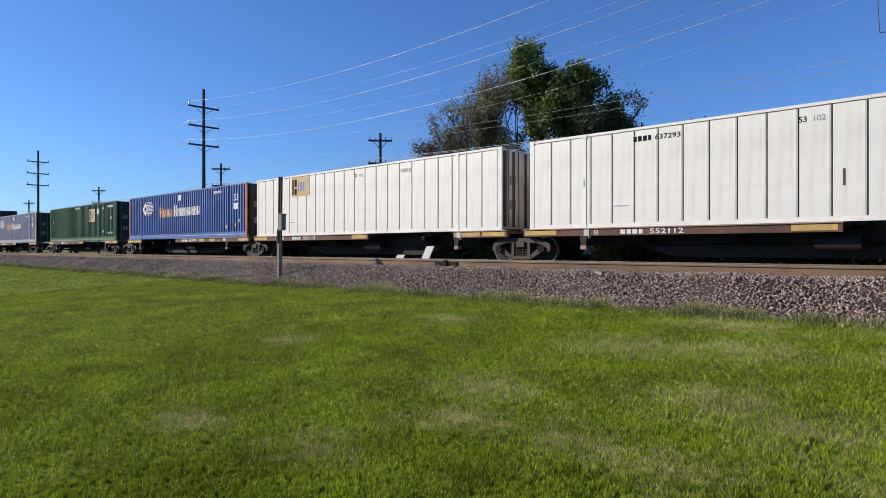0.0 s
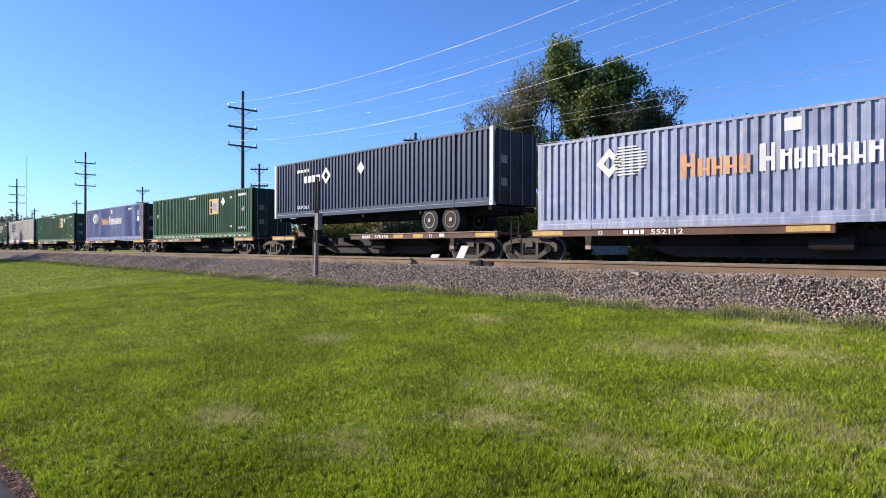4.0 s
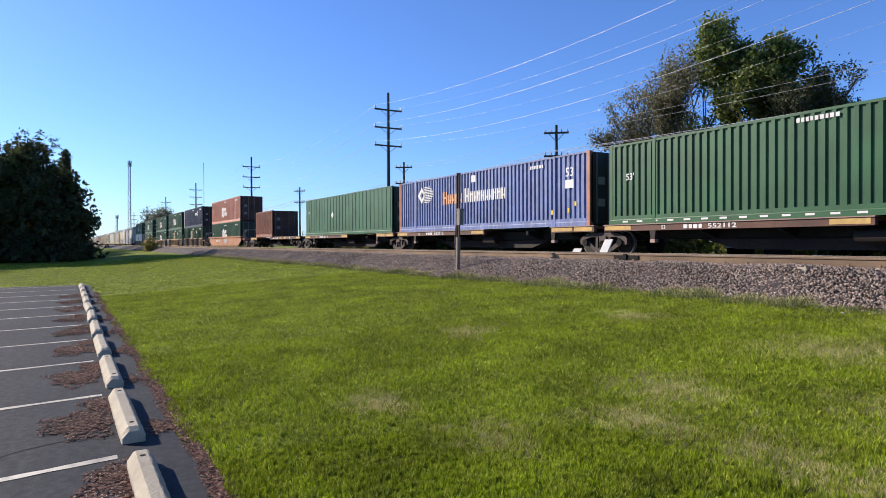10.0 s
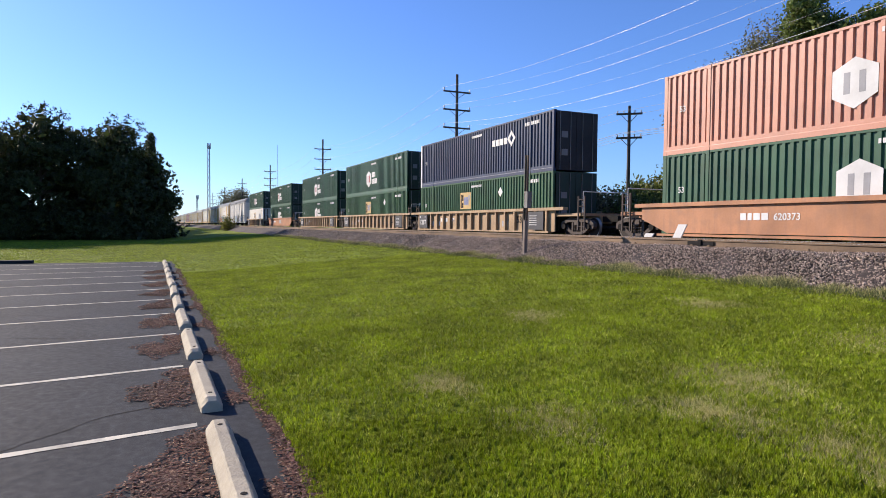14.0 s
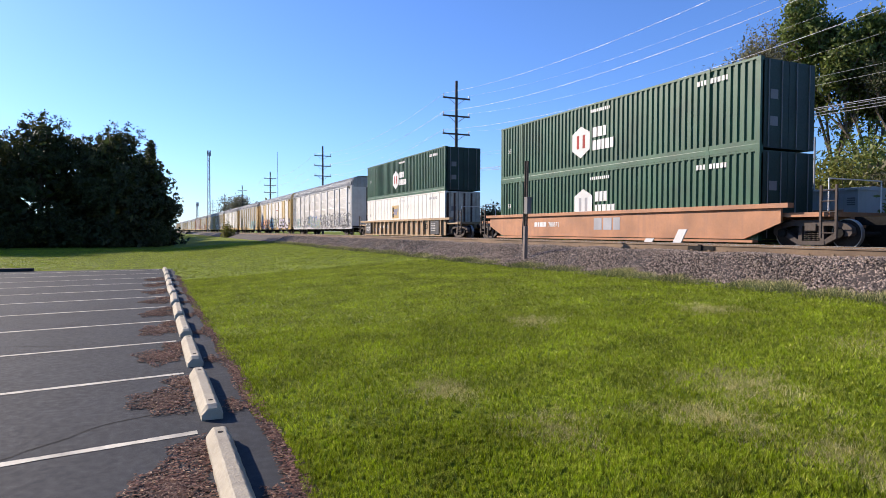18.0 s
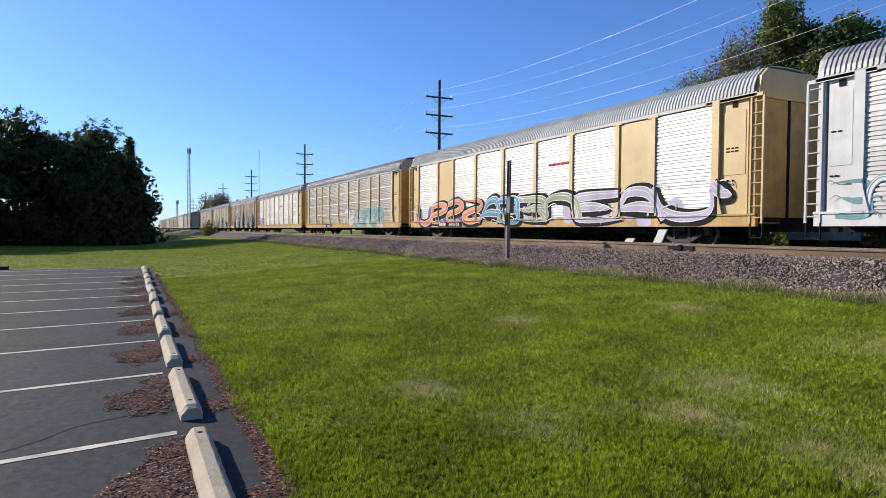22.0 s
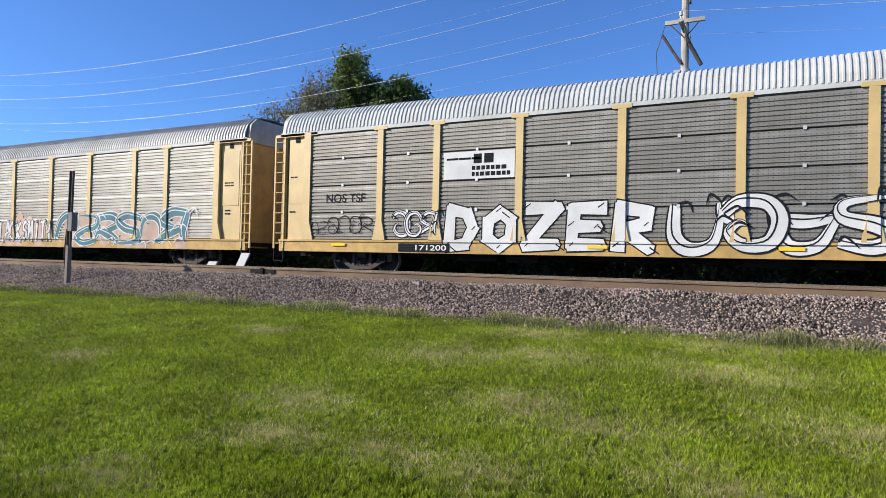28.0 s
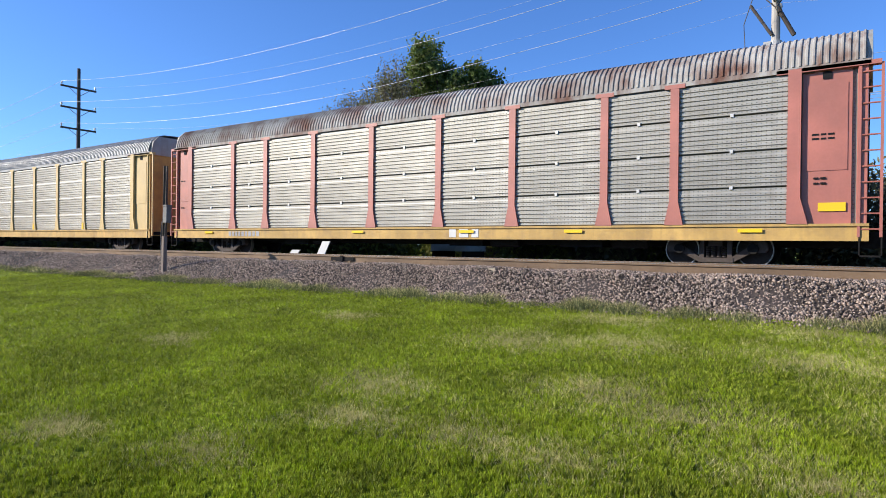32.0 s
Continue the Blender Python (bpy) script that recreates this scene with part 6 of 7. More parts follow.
LOW_Y = 33.0
low_xs = (14.0, -38.1, -64.0, -101.0, -138.0, -175.0)


def low_pole(x, two):
    top = 10.4
    p = thing("distribution_pole", "dark wooden distribution pole with short crossarms", "utility pole", "shorter poles beyond the railway", (x, LOW_Y, 0.5))
    part("pole", Geo().tube((0, 0, 0), (0, 0, top), 0.16, 0.11, 10), POLE_WOOD, p)
    for z in ((top - 0.6, top - 2.4) if two else (top - 0.6,)):
        arm = part("crossarm", Geo().box(-0.06, 0.06, -0.95, 0.95, z - 0.07, z + 0.07), POLE_WOOD, p)
        part("brace", Geo().tube((0.07, -0.6, z - 0.05), (0.07, 0, z - 0.7), 0.025, n=6).tube((0.07, 0.6, z - 0.05), (0.07, 0, z - 0.7), 0.025, n=6), POLE_WOOD, arm)
        for y in (-0.85, -0.4, 0.4, 0.85):
            part("insulator", Geo().tube((0, y, z + 0.07), (0, y, z + 0.26), 0.045, n=8), INSULATOR, arm)
    p.rotation_euler = (0, 0, radians(-41))


for k, x in enumerate(low_xs):
    low_pole(x, k < 4)
for dy, z, r in ((-0.9, 10.4, 0.008), (0.9, 10.4, 0.008), (-0.85, 8.78, 0.018), (-0.4, 8.78, 0.012), (0.4, 8.78, 0.012), (0.85, 8.70, 0.016)):
    wire("service_cable", [(x, LOW_Y + dy, z) for x in low_xs], 0.5, r, WIRE_GREY, "dull grey hanging service cable", "service cables")


def lattice_tower(x, y, h):
    t = thing("radio_tower", "tall galvanised lattice tower with a platform of aerials", "tower", at=(x, y, 0))
    g = Geo()
    n = 14
    for i in range(n):
        z0, z1 = h * i / n, h * (i + 1) / n
        w0, w1 = 0.62 - 0.25 * i / n, 0.62 - 0.25 * (i + 1) / n
        c0 = [(w0 * math.cos(a), w0 * math.sin(a), z0) for a in (0.3, 2.4, 4.5)]
        c1 = [(w1 * math.cos(a), w1 * math.sin(a), z1) for a in (0.3, 2.4, 4.5)]
        for j in range(3):
            g.tube(c0[j], c1[j], 0.085, n=5)
            g.tube(c0[j], c1[(j + 1) % 3], 0.06, n=4)
            g.tube(c1[j], c1[(j + 1) % 3], 0.06, n=4)
    part("mast", g, LATTICE, t)
    a = Geo()
    for k in range(6):
        b = k * math.pi / 3
        a.box(0.5 * math.cos(b) - 0.12, 0.5 * math.cos(b) + 0.12, 0.5 * math.sin(b) - 0.12, 0.5 * math.sin(b) + 0.12, h - 1.2, h + 0.6)
    a.tube((0, 0, h - 0.5), (0, 0, h - 0.3), 0.55, n=12)
    part("aerials", a, LATTICE, t)


lattice_tower(-219.0, 17.5, 27.0)
mast = thing("guyed_mast", "thin distant guyed radio mast", "tower", at=(-295.0, 53.0, 0))
part("mast", Geo().tube((0, 0, 0), (0, 0, 37.5), 0.13, 0.10, 6), LATTICE, mast)


def equipment_cabinet(x, y):
    """A railway equipment hut: pale walls with upright seams, overhanging lid, door, vent, steel stand and an aerial post."""
    h = thing("equipment_cabinet", "pale grey metal railway equipment cabinet beyond the tracks", "cabinet", at=(x, y, 0.5))
    part("stand", Geo().box(-0.9, -0.75, -0.85, 0.85, 0, 1.0).box(0.75, 0.9, -0.85, 0.85, 0, 1.0), DARK_STEEL, h, "dark steel stand")
    part("body", Geo().box(-0.95, 0.95, -0.9, 0.9, 1.0, 2.9), CABINET, h)
    part("lid", Geo().prism_x([(-0.97, 2.86), (0.97, 2.86), (0.97, 2.95), (0, 3.03), (-0.97, 2.95)], -1.0, 1.0), CABINET, h)
    door = part("door", Geo().box(-0.5, 0.42, -0.93, -0.9, 1.1, 2.7), CABINET, h)
    part("handle", Geo().box(0.28, 0.32, -0.97, -0.93, 1.75, 1.95), DARK_STEEL, door)
    for k in range(4):
        part("vent_slat", Geo().box(0.55, 0.85, -0.92, -0.9, 2.3 + 0.08 * k, 2.35 + 0.08 * k), BOX_GREY, h)
    part("aerial_post", Geo().tube((-1.0, -0.6, 0), (-1.0, -0.6, 5.1), 0.035, n=8), LATTICE, h)


equipment_cabinet(-16.05, 24.9)


# ---- trees ----
def branches(rnd, base, height, spread, levels=3, lean=0.0):
    """Trunk and limbs as tapered tubes; gives the mesh and the twig ends."""
    g, tips = Geo(), []

    def grow(p, d, length, r, lev):
        segs = 3
        for i in range(segs):
            q = p + d * (length / segs)
            g.tube(p, q, r * (1 - 0.25 * i / segs), r * (1 - 0.25 * (i + 1) / segs), 7 if lev < 2 else 5)
            p = q
            d = (d + Vector((rnd.uniform(-1, 1), rnd.uniform(-1, 1), rnd.uniform(-0.3, 0.6))) * 0.16).normalized()
            if lev and i:
                tips.append(p.copy())
        if lev == levels:
            tips.append(p.copy())
            return
        for k in range(rnd.choice((3, 4)) if lev else 5):
            a = rnd.uniform(0, 6.283)
            out = Vector((math.cos(a), math.sin(a), 0))
            nd = (d * rnd.uniform(0.5, 1.0) + out * spread * rnd.uniform(0.6, 1.2) + Vector((0, 0, 0.15))).normalized()
            grow(p, nd, length * rnd.uniform(0.55, 0.85), r * 0.6, lev + 1)

    grow(Vector(base), Vector((lean, 0, 1)).normalized(), height * 0.33, height * 0.022, 0)
    return g, tips


def leaf_cloud(rnd, tips, n, size, spread):
    pts = np.array([tuple(t) for t in tips])
    rs = np.random.RandomState(rnd.randrange(10 ** 6))
    c = pts[rs.randint(0, len(pts), n)] + rs.normal(0, spread, (n, 3))
    a = rs.normal(0, 1, (n, 3))
    a /= np.linalg.norm(a, axis=1)[:, None]
    b = np.cross(a, rs.normal(0, 1, (n, 3)))
    b /= np.linalg.norm(b, axis=1)[:, None]
    s = size * rs.uniform(0.6, 1.4, (n, 1))
    v = np.stack([c - a * s, c + b * s * 0.45, c + a * s, c - b * s * 0.45], 1).reshape(-1, 3)
    return v


def quad_mesh(name, v):
    me = bpy.data.meshes.new(name)
    n = len(v) // 4
    me.vertices.add(len(v))
    me.vertices.foreach_set("co", v.astype(np.float32).ravel())
    me.loops.add(4 * n)
    me.loops.foreach_set("vertex_index", np.arange(4 * n, dtype=np.int32))
    me.polygons.add(n)
    me.polygons.foreach_set("loop_start", np.arange(0, 4 * n, 4, dtype=np.int32))
    me.update(calc_edges=True)
    return me


def tree(x, y, z, height, seed, leaves, leaf_mat, label, size=0.16, spread=0.5, width=6.0, levels=3, name="tree", lean=0.0):
    rnd = random.Random(seed)
    t = thing(name, label, "tree", at=(x, y, z))
    g, tips = branches(rnd, (0, 0, 0), height, 0.65, levels, lean)
    top = max(p.z for p in tips)
    xs = sorted(abs(p.x - lean * p.z * 0.3) for p in tips)
    k, kw = height / top, 0.5 * width / xs[int(len(xs) * 0.93)]
    g.v = [(a * kw, b * kw, c * k) for a, b, c in g.v]
    part("trunk", g, BARK, t)
    ends = [Vector((p.x * kw, p.y * kw, p.z * k)) for p in tips]
    piece("crown", quad_mesh("crown", leaf_cloud(rnd, ends, leaves, size, spread)), leaf_mat, t)
    return t


def dense_tree(x, y, z, height, radius, seed, leaves, leaf_mat, label, size=0.3, blunt=0.55):
    """A tree in full leaf down to the ground: a crown of billowing lobes of leaves round a trunk with limbs."""
    rnd = random.Random(seed)
    t = thing("tree", label, "tree", at=(x, y, z))
    g, clumps = Geo(), []
    g.tube((0, 0, 0), (0, 0, height * 0.8), height * 0.025, height * 0.008, 8)
    for k in range(76):
        h = rnd.uniform(0.06, 0.87) if k < 56 else rnd.uniform(0.03, 0.13)
        r = radius * (1 - h) ** blunt * (0.80 + 0.2 * min(1, h * 4)) * rnd.uniform(0.6, 1.0)
        a = 2.4 * k + rnd.uniform(-0.5, 0.5)
        p = Vector((r * math.cos(a), r * math.sin(a), h * height))
        g.tube((0, 0, max(0.2, h * height * 0.7)), p, 0.07, 0.02, 5)
        lobe = radius * rnd.uniform(0.18, 0.33)
        for _ in range(40):
            d = Vector((rnd.gauss(0, 1), rnd.gauss(0, 1), rnd.gauss(0.25, 1))).normalized() * lobe * rnd.uniform(0.75, 1.06)
            q = p + Vector((d.x, d.y, d.z * 0.85))
            clumps.append(Vector((q.x, q.y, max(0.25, q.z))))
    part("trunk", g, BARK, t)
    piece("crown", quad_mesh("crown", leaf_cloud(rnd, clumps, leaves, size, radius * 0.022)), leaf_mat, t)
    core = [Vector((p.x * 0.72, p.y * 0.72, p.z * 0.93)) for p in clumps]
    piece("inner_crown", quad_mesh("inner_crown", leaf_cloud(rnd, core, 5000, 0.44, radius * 0.06)), leaf_mat, t)
    return t


def conifer(x, y, height, radius, seed, leaves=4500):
    """A narrow pointed evergreen: whorls of drooping boughs round a straight trunk."""
    rnd = random.Random(seed)
    t = thing("conifer", "tall narrow dark evergreen with a pointed top", "tree", "evergreens in a row", (x, y, 0))
    g, tips = Geo().tube((0, 0, 0), (0, 0, height * 0.98), height * 0.014, 0.03, 8), []
    for k in range(90):
        h = 0.05 + 0.94 * k / 90
        r = radius * (1 - h) ** 0.8 * rnd.uniform(0.65, 1.05) + 0.12
        a = 2.4 * k + rnd.uniform(-0.4, 0.4)
        for u in (0.35, 0.7, 1.0):
            tips.append(Vector((u * r * math.cos(a), u * r * math.sin(a), h * height - 0.28 * u * r)))
        g.tube((0, 0, h * height), tips[-1], 0.04, 0.012, 4)
    part("trunk", g, BARK, t)
    piece("crown", quad_mesh("crown", leaf_cloud(rnd, tips, leaves, 0.22, 0.24)), LEAF_DARK, t)


def bush(x, y, z, w, h, seed, leaf_mat, label, n=5600, size=0.11):
    rnd = random.Random(seed)
    t = thing("bush", label, "bush", "bushes beyond the railway", (x, y, z))
    g, tips = Geo(), []
    for _ in range(44):
        a, r = rnd.uniform(0, 6.283), rnd.random() ** 0.5
        p = Vector((w * r * math.cos(a), 0.7 * w * r * math.sin(a), h * rnd.uniform(0.25, 1.0) * (1 - 0.45 * r * r)))
        g.tube((p.x * 0.15, p.y * 0.15, 0), p, 0.045, 0.015, 5)
        tips.append(p)
    part("stem", g, BARK, t)
    piece("crown", quad_mesh("crown", leaf_cloud(rnd, tips, n, size, 0.12 * w + 0.045 * h)), leaf_mat, t)


GY = 0.6
tree(-25.1, 37, GY, 15.4, 2, 24000, LEAF, "tall green broadleaf tree with an uneven crown", 0.135, 0.27, 4.6, 4)
tree(-23.0, 37.6, GY, 13.8, 3, 13000, LEAF, "green broadleaf tree with an uneven crown", 0.135, 0.27, 4.4, 4)
tree(-33.4, 38, GY, 13.3, 5, 11000, LEAF_DRY, "half-bare tree with thin browning leaves", 0.095, 0.28, 6.0, 4)
tree(-28.7, 37, GY, 14.6, 9, 11000, LEAF_DRY, "half-bare tree with thin browning leaves", 0.095, 0.28, 3.8, 4)
tree(-30.2, 36.5, GY, 9.4, 10, 9000, LEAF, "half-bare tree with thin olive leaves", 0.09, 0.4, 4.4, 4)
tree(-21.0, 38, GY, 11.4, 13, 10000, LEAF_DARK, "dark green tree with wind-tossed twigs", 0.09, 0.22, 3.2, 4, lean=0.06)
tree(-13.2, 38, GY, 7.2, 21, 9000, LEAF_DRY, "olive-leaved small tree beyond the railway", 0.10, 0.5, 6.0)
tree(-5.5, 38, GY, 6.4, 22, 9000, LEAF, "olive-leaved small tree beyond the railway", 0.10, 0.5, 6.0)
tree(2.5, 37, GY, 6.2, 23, 8000, LEAF_DRY, "olive-leaved small tree beyond the railway", 0.10, 0.5, 6.0)
rb = random.Random(77)
for k in range(34):
    x = -62 + 2.2 * k
    h = (3.0 if x < -36 else 3.9 if x < -22 else 5.0) * rb.uniform(0.8, 1.2)
    bush(x, (27.6 if -19.4 < x < -13.4 else 23.3) + rb.uniform(-0.4, 0.7), GY, 1.7, h * 0.83, 100 + k, rb.choice((LEAF_YELLOW, LEAF, LEAF_YELLOW, LEAF_DRY)), "yellow-green wild bush beyond the railway")
for k in range(13):
    bush(-37 + 2.6 * k, 33.5 + rb.uniform(-1, 2), GY, 2.3, rb.uniform(4.6, 6.6), 160 + k, rb.choice((LEAF, LEAF, LEAF_YELLOW)), "tall green understory bush beneath the trees", 6500, 0.13)
dark = "dense dark green tree with foliage down to the ground"
for k, (x, y, h, r) in enumerate(((-76, -3.9, 13.2, 6.2), (-76.5, -10.2, 14.0, 6.2), (-73, -16.8, 12.4, 5.8), (-70, -20.5, 13.0, 6.2), (-69, -27, 13.0, 6.2), (-67, -34.5, 13.6, 6.2),
                                  (-85, -0.9, 8.6, 3.4), (-98, 0.2, 5.0, 2.4), (-84, -17, 12.5, 5.8), (-93, -6, 9.5, 5.0), (-103, -5.5, 10.0, 5.0), (-113, -5, 10.5, 5.0), (-90, -1.6, 8.2, 3.6), (-106, -1.2, 8.6, 3.6), (-117, -0.8, 9.0, 3.4), (-79, -0.6, 10.4, 4.4))):
    dense_tree(x, y, 0, h, r, 40 + k, 46000 if k < 3 else 7000, LEAF_DARK, dark, 0.115 if k < 3 else 0.24)
# evergreens whose pointed shadows fall on the passing train
for k, x in enumerate((-123, -127, -132, -136.5, -141, -152, -158, -164.5, -171)):
    conifer(x, 0.2, (17.6, 16.8, 18.2, 17.4, 16.6, 16.8, 18.0, 17.2, 16.4)[k], 2.8, 600 + k)
for k, (x, h) in enumerate(((-212, 25.5), (-221, 27.0), (-230, 26.0))):
    dense_tree(x, -2.0, 0, h, 6.0, 650 + k, 7000, LEAF_DARK, dark, 0.35)
tree(-192, 23.2, 0.3, 10.4, 60, 6000, LEAF_FAR, "distant rounded tree with thin pale leaves", 0.2, 0.8, 8.5)
for k in range(14):
    rk = random.Random(300 + k)
    tree(-240 - 22 * k, 34 + rk.uniform(-8, 30) + 3 * k, 0.3, rk.uniform(7, 11), 70 + k, 1800, LEAF_FAR, "distant tree on the horizon", 0.7, 1.6, 9.0, 2)
for k in range(10):
    rk = random.Random(500 + k)
    tree(-120 + 26 * k, 75 + rk.uniform(-6, 20), 0.3, rk.uniform(6, 9), 90 + k, 2600, LEAF_FAR, "distant tree beyond the railway", 0.5, 1.2, 8.0, 2)
bush(-100.0, 10.6, 0.6, 1.2, 2.2, 401, LEAF_YELLOW, "small yellow-green weed bush by the ballast", 1200, 0.12)
lattice_tower(-299.0, 19.0, 13.5)


# ---- grass and stones ----
def tri_mesh(name, v):
    me = bpy.data.meshes.new(name)
    n = len(v) // 3
    me.vertices.add(len(v))
    me.vertices.foreach_set("co", v.astype(np.float32).ravel())
    me.loops.add(3 * n)
    me.loops.foreach_set("vertex_index", np.arange(3 * n, dtype=np.int32))
    me.polygons.add(n)
    me.polygons.foreach_set("loop_start", np.arange(0, 3 * n, 3, dtype=np.int32))
    me.update(calc_edges=True)
    return me


def heights(x, y):
    k = np.clip((y - LOT_EDGE) / (BED_FOOT - LOT_EDGE), 0, 1)
    h = 0.71 * (0.55 * k + 0.45 * k * k * (3 - 2 * k)) - 0.012
    return h + 0.025 * np.sin(x * 0.31 + 1.0) * np.sin(y * 0.55) * np.minimum(1, k * 3)


def blades(rs, x, y, tall, wide, lean=0.5):
    n = len(x)
    z = heights(x, y)
    a = rs.uniform(0, 2 * np.pi, n)
    h = tall * rs.uniform(0.5, 1.3, n)
    w = wide * rs.uniform(0.7, 1.3, n)
    b = rs.uniform(0, 2 * np.pi, n)
    d = h * lean * rs.uniform(0.2, 1.2, n)
    v = np.empty((n, 3, 3))
    v[:, 0] = np.stack([x - w * np.cos(a), y - w * np.sin(a), z - 0.004], 1)
    v[:, 1] = np.stack([x + w * np.cos(a), y + w * np.sin(a), z - 0.004], 1)
    v[:, 2] = np.stack([x + d * np.cos(b), y + d * np.sin(b), z + h], 1)
    return v.reshape(-1, 3)


def tuft_mesh(name, rs, x, y, k, tall, spread, wide):
    """Tufts of k blades each, all from one foot."""
    n = len(x)
    z = np.where(y > LOT_EDGE, heights(x, y), -0.012)
    a = rs.uniform(0, 2 * np.pi, (n, k))
    d = spread * rs.uniform(0.3, 1.3, (n, k))
    h = tall[:, None] * rs.uniform(0.45, 1.25, (n, k))
    ca, sa = np.cos(a), np.sin(a)
    v = np.empty((n, 1 + 2 * k, 3))
    v[:, 0] = np.stack([x, y, z - 0.006], 1)
    v[:, 1::2, 0], v[:, 1::2, 1], v[:, 1::2, 2] = x[:, None] + 0.45 * d * ca - wide * sa, y[:, None] + 0.45 * d * sa + wide * ca, z[:, None] + 0.62 * h
    v[:, 2::2, 0], v[:, 2::2, 1], v[:, 2::2, 2] = x[:, None] + d * ca + wide * sa, y[:, None] + d * sa - wide * ca, z[:, None] + h
    base = (np.arange(n) * (1 + 2 * k))[:, None]
    j = np.arange(k)[None]
    idx = np.stack([base + 0 * j, base + 1 + 2 * j, base + 2 + 2 * j], 2).reshape(-1)
    me = bpy.data.meshes.new(name)
    me.vertices.add(n * (1 + 2 * k))
    me.vertices.foreach_set("co", v.astype(np.float32).ravel())
    me.loops.add(len(idx))
    me.loops.foreach_set("vertex_index", idx.astype(np.int32))
    me.polygons.add(len(idx) // 3)
    me.polygons.foreach_set("loop_start", np.arange(0, len(idx), 3, dtype=np.int32))
    me.update(calc_edges=True)
    return me


DRY_SPOTS = ((-1.9, 4.2, 0.5), (-2.8, 4.3, 0.45), (-4.3, 5.1, 0.5), (-4.3, 3.0, 0.4), (-2.6, 7.9, 0.6), (-3.9, 7.4, 0.7), (-1.3, 5.4, 0.7), (-6.0, 2.75, 0.35), (-3.8, 4.2, 0.4),
             (-0.4, 7.9, 0.8), (-0.2, 4.6, 0.6), (-1.0, 3.2, 0.5), (-8.5, 5.5, 0.4), (-3.2, 9.4, 0.7), (-0.5, 9.6, 0.8), (0.8, 6.2, 0.7), (-7.2, 7.8, 0.4), (-2.2, 5.9, 0.5))


def make_grass():
    rs = np.random.RandomState(4)
    # belts round the standing point: dense and fine close by, sparse and coarse far off
    for lo, hi, n, k, size in ((1.5, 5.5, 64000, 9, 1.0), (5.5, 11.0, 100000, 5, 1.35), (11.0, 24.0, 92000, 4, 1.9), (24.0, 66.0, 84000, 4, 4.2)):
        r = np.sqrt(rs.uniform(lo * lo, hi * hi, 4 * n))
        a = rs.uniform(-1.85, 0.30, 4 * n)
        x, y = r * np.sin(a), r * np.cos(a)
        keep = ((y > LOT_EDGE + 0.03 + 0.05 * np.sin(x * 2.1)) | (x < -32.0)) & (y < BED_FOOT + 0.1)
        x, y = x[keep][:n], y[keep][:n]
        patch = np.sin(x * 1.7 + 2 * np.sin(y * 1.3)) * np.sin(y * 2.3 + 1.5 * np.sin(x * 1.1))
        patch2 = np.sin(x * 23 + 3 * np.sin(y * 9)) * np.sin(y * 21 + 2 * np.sin(x * 11))
        thick = rs.uniform(0, 1, len(x)) < 0.78 + 0.22 * patch2
        for cx, cy, r0 in DRY_SPOTS:
            thick &= (((x - cx) / 1.5) ** 2 + (y - cy) ** 2 > r0 * r0 * 0.8) | (rs.uniform(0, 1, len(x)) < 0.6)
        x, y, patch, patch2 = x[thick], y[thick], 0.6 + 0.4 * patch[thick], patch2[thick]
        ob = new("grass", tuft_mesh("grass", rs, x, y, k, 0.046 * (1.1 - 0.1 * size) * (1 + 0.4 * patch * patch2), 0.019 * size, 0.0019 * size))
        ob.data.materials.append(BLADE)
        tagged(ob, "short mown green grass blades", "grass", kind="stuff")
    # thin straw-coloured patches in the lawn
    xs, ys = [], []
    for cx, cy, r in DRY_SPOTS:
        k = int(9500 * r)
        rr = r * rs.uniform(0, 1, k) ** 0.7
        aa = rs.uniform(0, 6.283, k)
        rr *= 1 + 0.35 * np.sin(3 * aa + cx) + 0.25 * np.sin(7 * aa + 3 * cy) + 0.2 * np.sin(13 * aa + 5 * cx)
        xs.append(cx + 1.5 * rr * np.cos(aa))
        ys.append(cy + rr * np.sin(aa))
    x, y = np.concatenate(xs), np.concatenate(ys)
    keep = y > LOT_EDGE + 0.1
    ob = new("dry_grass", tri_mesh("dry_grass", blades(rs, x[keep], y[keep], 0.052, 0.0022, 1.2)))
    ob.data.materials.append(BLADE_DRY)
    tagged(ob, "straw-coloured dry grass patches in the lawn", "grass", kind="stuff")
    for name, material, label, n, tall, mid in (("edge_weeds", BLADE_DRY, "dry straggling weeds along the foot of the ballast", 46000, 0.12, 0.05),
                                                ("edge_weeds", BLADE_WEED, "grey-green weeds along the foot of the ballast", 84000, 0.11, -0.12)):
        x = np.concatenate([rs.uniform(-22, 4, n * 2 // 3), rs.uniform(-60, -22, n // 3)])
        y = BED_FOOT + mid + rs.normal(0, 0.24, len(x))
        y = np.clip(y, BED_FOOT - 0.8, BED_FOOT + 0.45)
        tuft = np.sin(x * 2.3 + 1) * np.sin(x * 0.77 + 2) + 0.5 * np.sin(x * 7.1)
        keep = rs.uniform(0, 1, len(x)) < 0.55 + 0.35 * tuft
        x, y = x[keep], y[keep]
        ob = new(name, tri_mesh(name, blades(rs, x, y, tall * (1 + 0.5 * tuft[keep]).clip(0.4, 1.8), np.where(x > -22, 0.005, 0.009), 0.7)))
        ob.data.materials.append(material)
        tagged(ob, label, "weeds", kind="stuff")


make_grass()


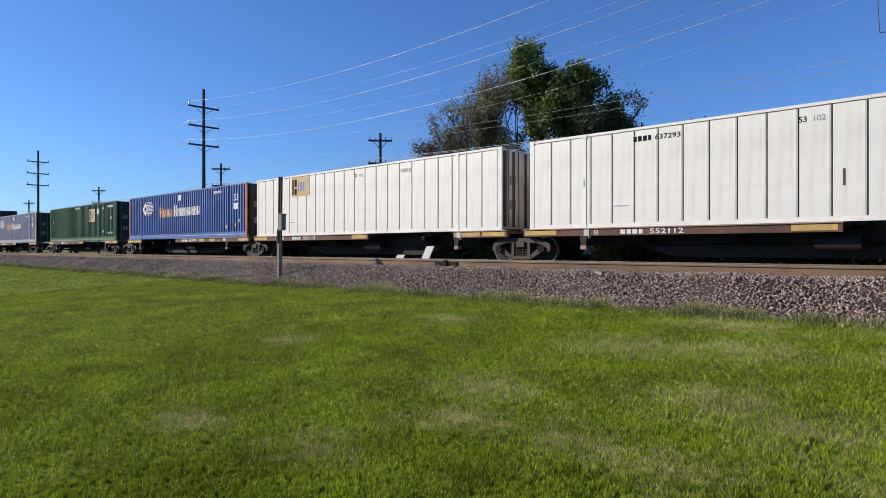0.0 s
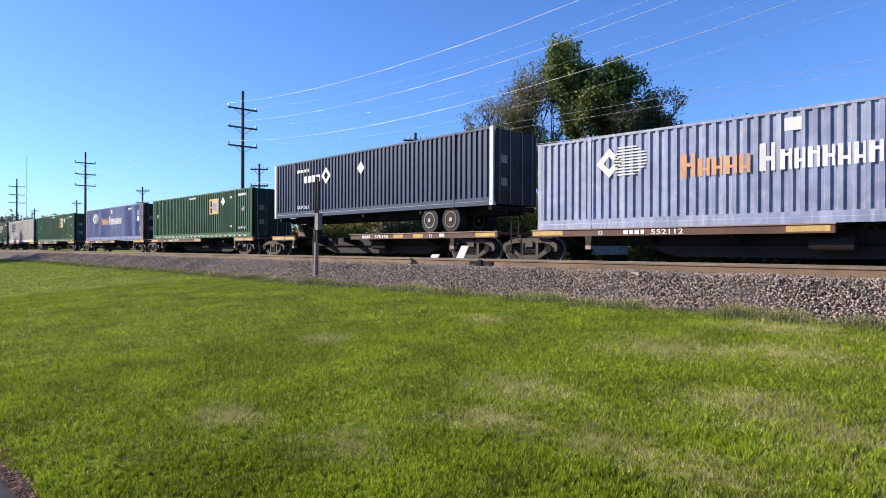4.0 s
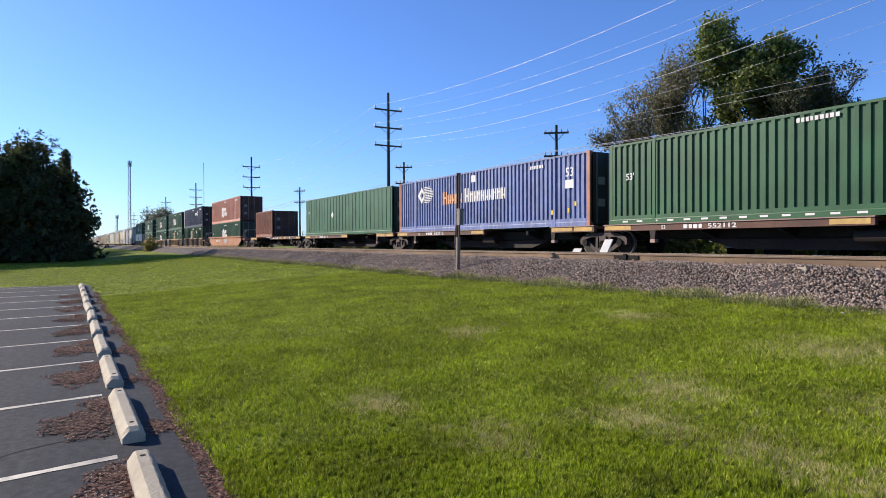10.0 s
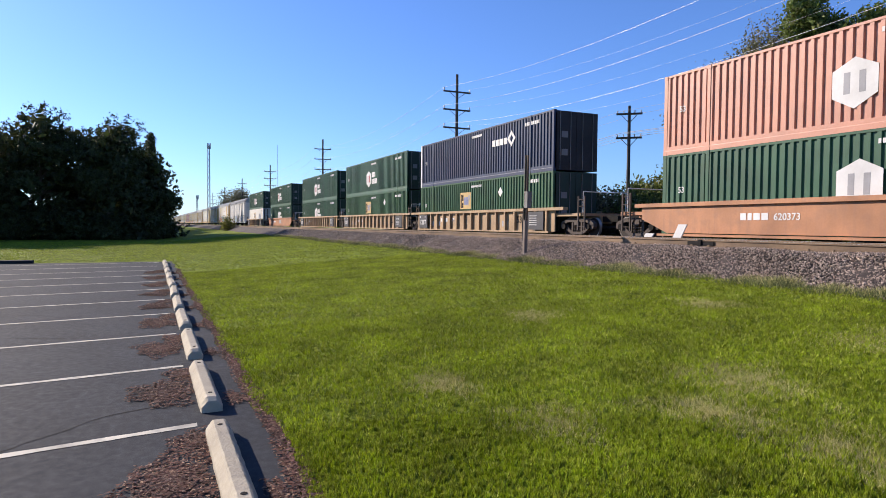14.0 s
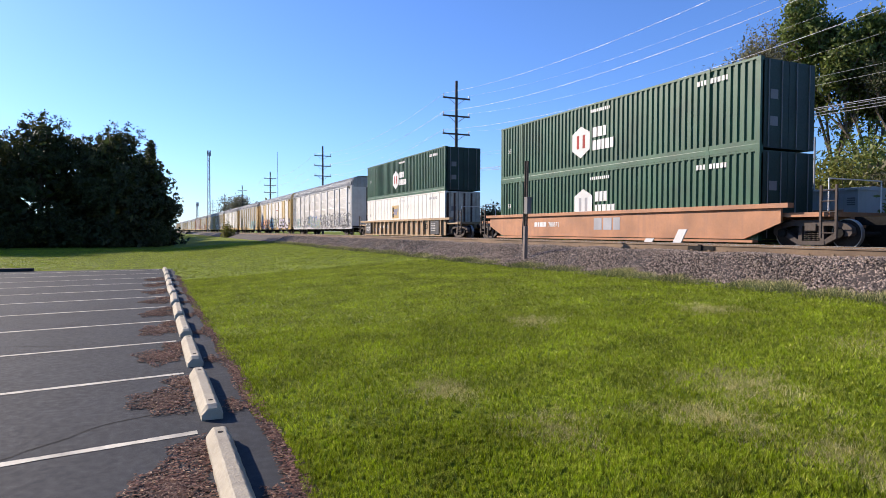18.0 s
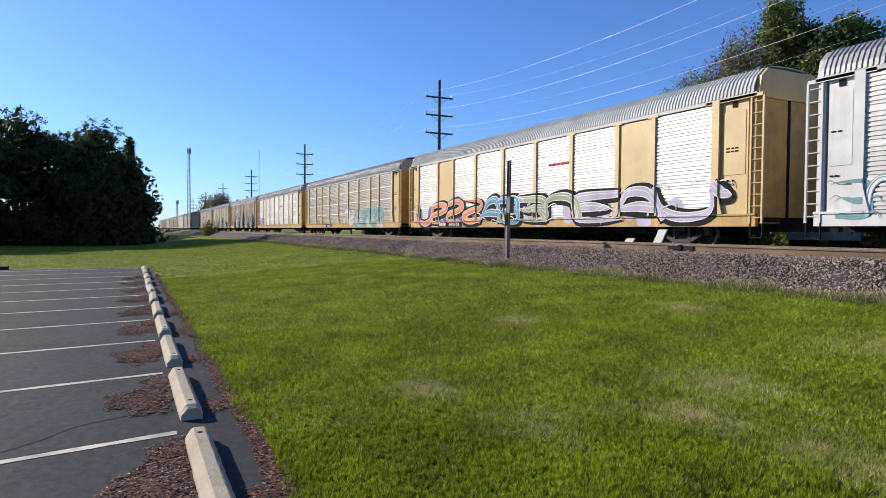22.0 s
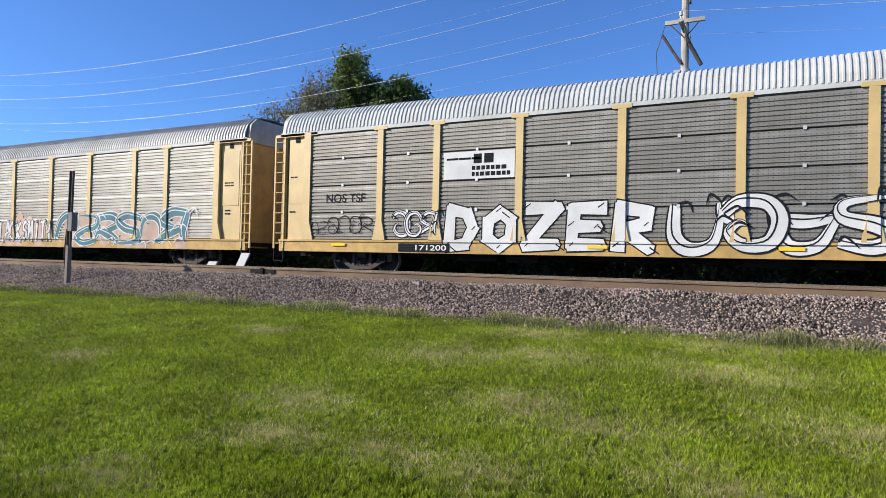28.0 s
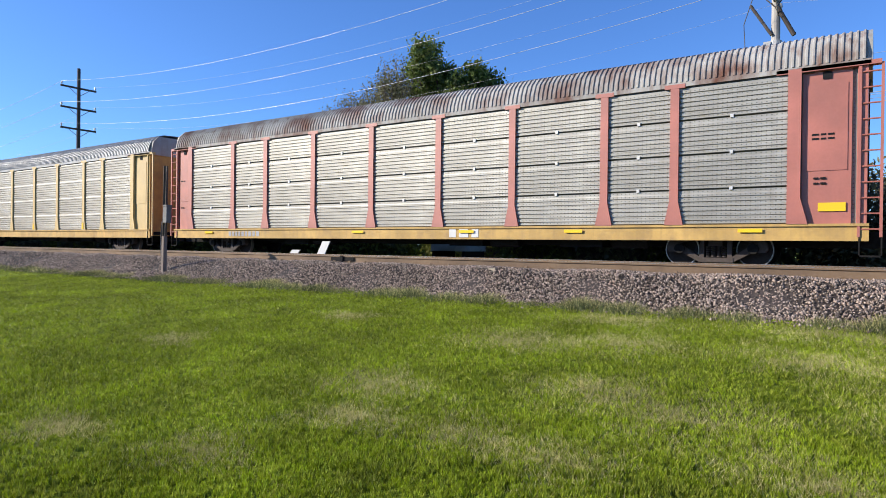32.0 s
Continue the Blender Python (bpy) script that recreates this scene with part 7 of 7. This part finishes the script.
def make_stones():
    rs = np.random.RandomState(8)
    unit = np.array([(1, 0, 0), (0, 1, 0), (-1, 0, 0), (0, -1, 0), (0, 0, 1), (0, 0, -1)], float)
    faces = np.array([(0, 1, 4), (1, 2, 4), (2, 3, 4), (3, 0, 4), (1, 0, 5), (2, 1, 5), (3, 2, 5), (0, 3, 5)])
    n = 70000
    x = np.concatenate([rs.uniform(-26, 4, 54000), rs.uniform(-62, -26, 16000)])
    y = rs.uniform(BED_FOOT - 0.05, BED_TOP + 0.75, n)
    y[::9] = rs.normal(BED_FOOT - 0.05, 0.18, len(y[::9]))
    z = np.interp(y, [BED_FOOT - 0.6, BED_FOOT - 0.1, BED_FOOT + 0.1, BED_TOP - 0.1, BED_TOP + 0.15, 13], [0.69, 0.70, 0.75, NEAR_Z - 0.24, NEAR_Z - 0.18, NEAR_Z - 0.18])
    z += 0.02 * np.sin(x * 2.3 + 3 * y) * (y > BED_FOOT)
    s = rs.uniform(0.012, 0.029, n) * np.where(x < -26, 1.25, 1)
    v = unit[None] * rs.uniform(0.55, 1.25, (n, 6, 1)) * s[:, None, None] + rs.normal(0, 0.18, (n, 6, 3)) * s[:, None, None]
    ang = rs.uniform(0, 6.283, n)
    c, d = np.cos(ang), np.sin(ang)
    vx, vy = v[:, :, 0] * c[:, None] - v[:, :, 2] * d[:, None], v[:, :, 0] * d[:, None] + v[:, :, 2] * c[:, None]
    v = np.stack([vx, v[:, :, 1], vy], 2) + np.stack([x, y, z + 0.012], 1)[:, None]
    idx = (faces[None] + 6 * np.arange(n)[:, None, None]).reshape(-1, 3)
    me = bpy.data.meshes.new("ballast_stones")
    me.vertices.add(6 * n)
    me.vertices.foreach_set("co", v.astype(np.float32).ravel())
    me.loops.add(3 * len(idx))
    me.loops.foreach_set("vertex_index", idx.astype(np.int32).ravel())
    me.polygons.add(len(idx))
    me.polygons.foreach_set("loop_start", np.arange(0, 3 * len(idx), 3, dtype=np.int32))
    me.update(calc_edges=True)
    ob = new("ballast_stones", me)
    me.materials.append(STONE)
    tagged(ob, "loose grey and pinkish crushed ballast stones", "stones", kind="stuff")


make_stones()


def motions():
    """The whole train runs by at a steady pace."""
    speed = 18.187
    for ob, q, z in TRAIN:
        walk(ob, [(t, pose(q + speed * t, MAIN_Y, z)) for t in (0, 8, 16, 24, 32)])


motions()
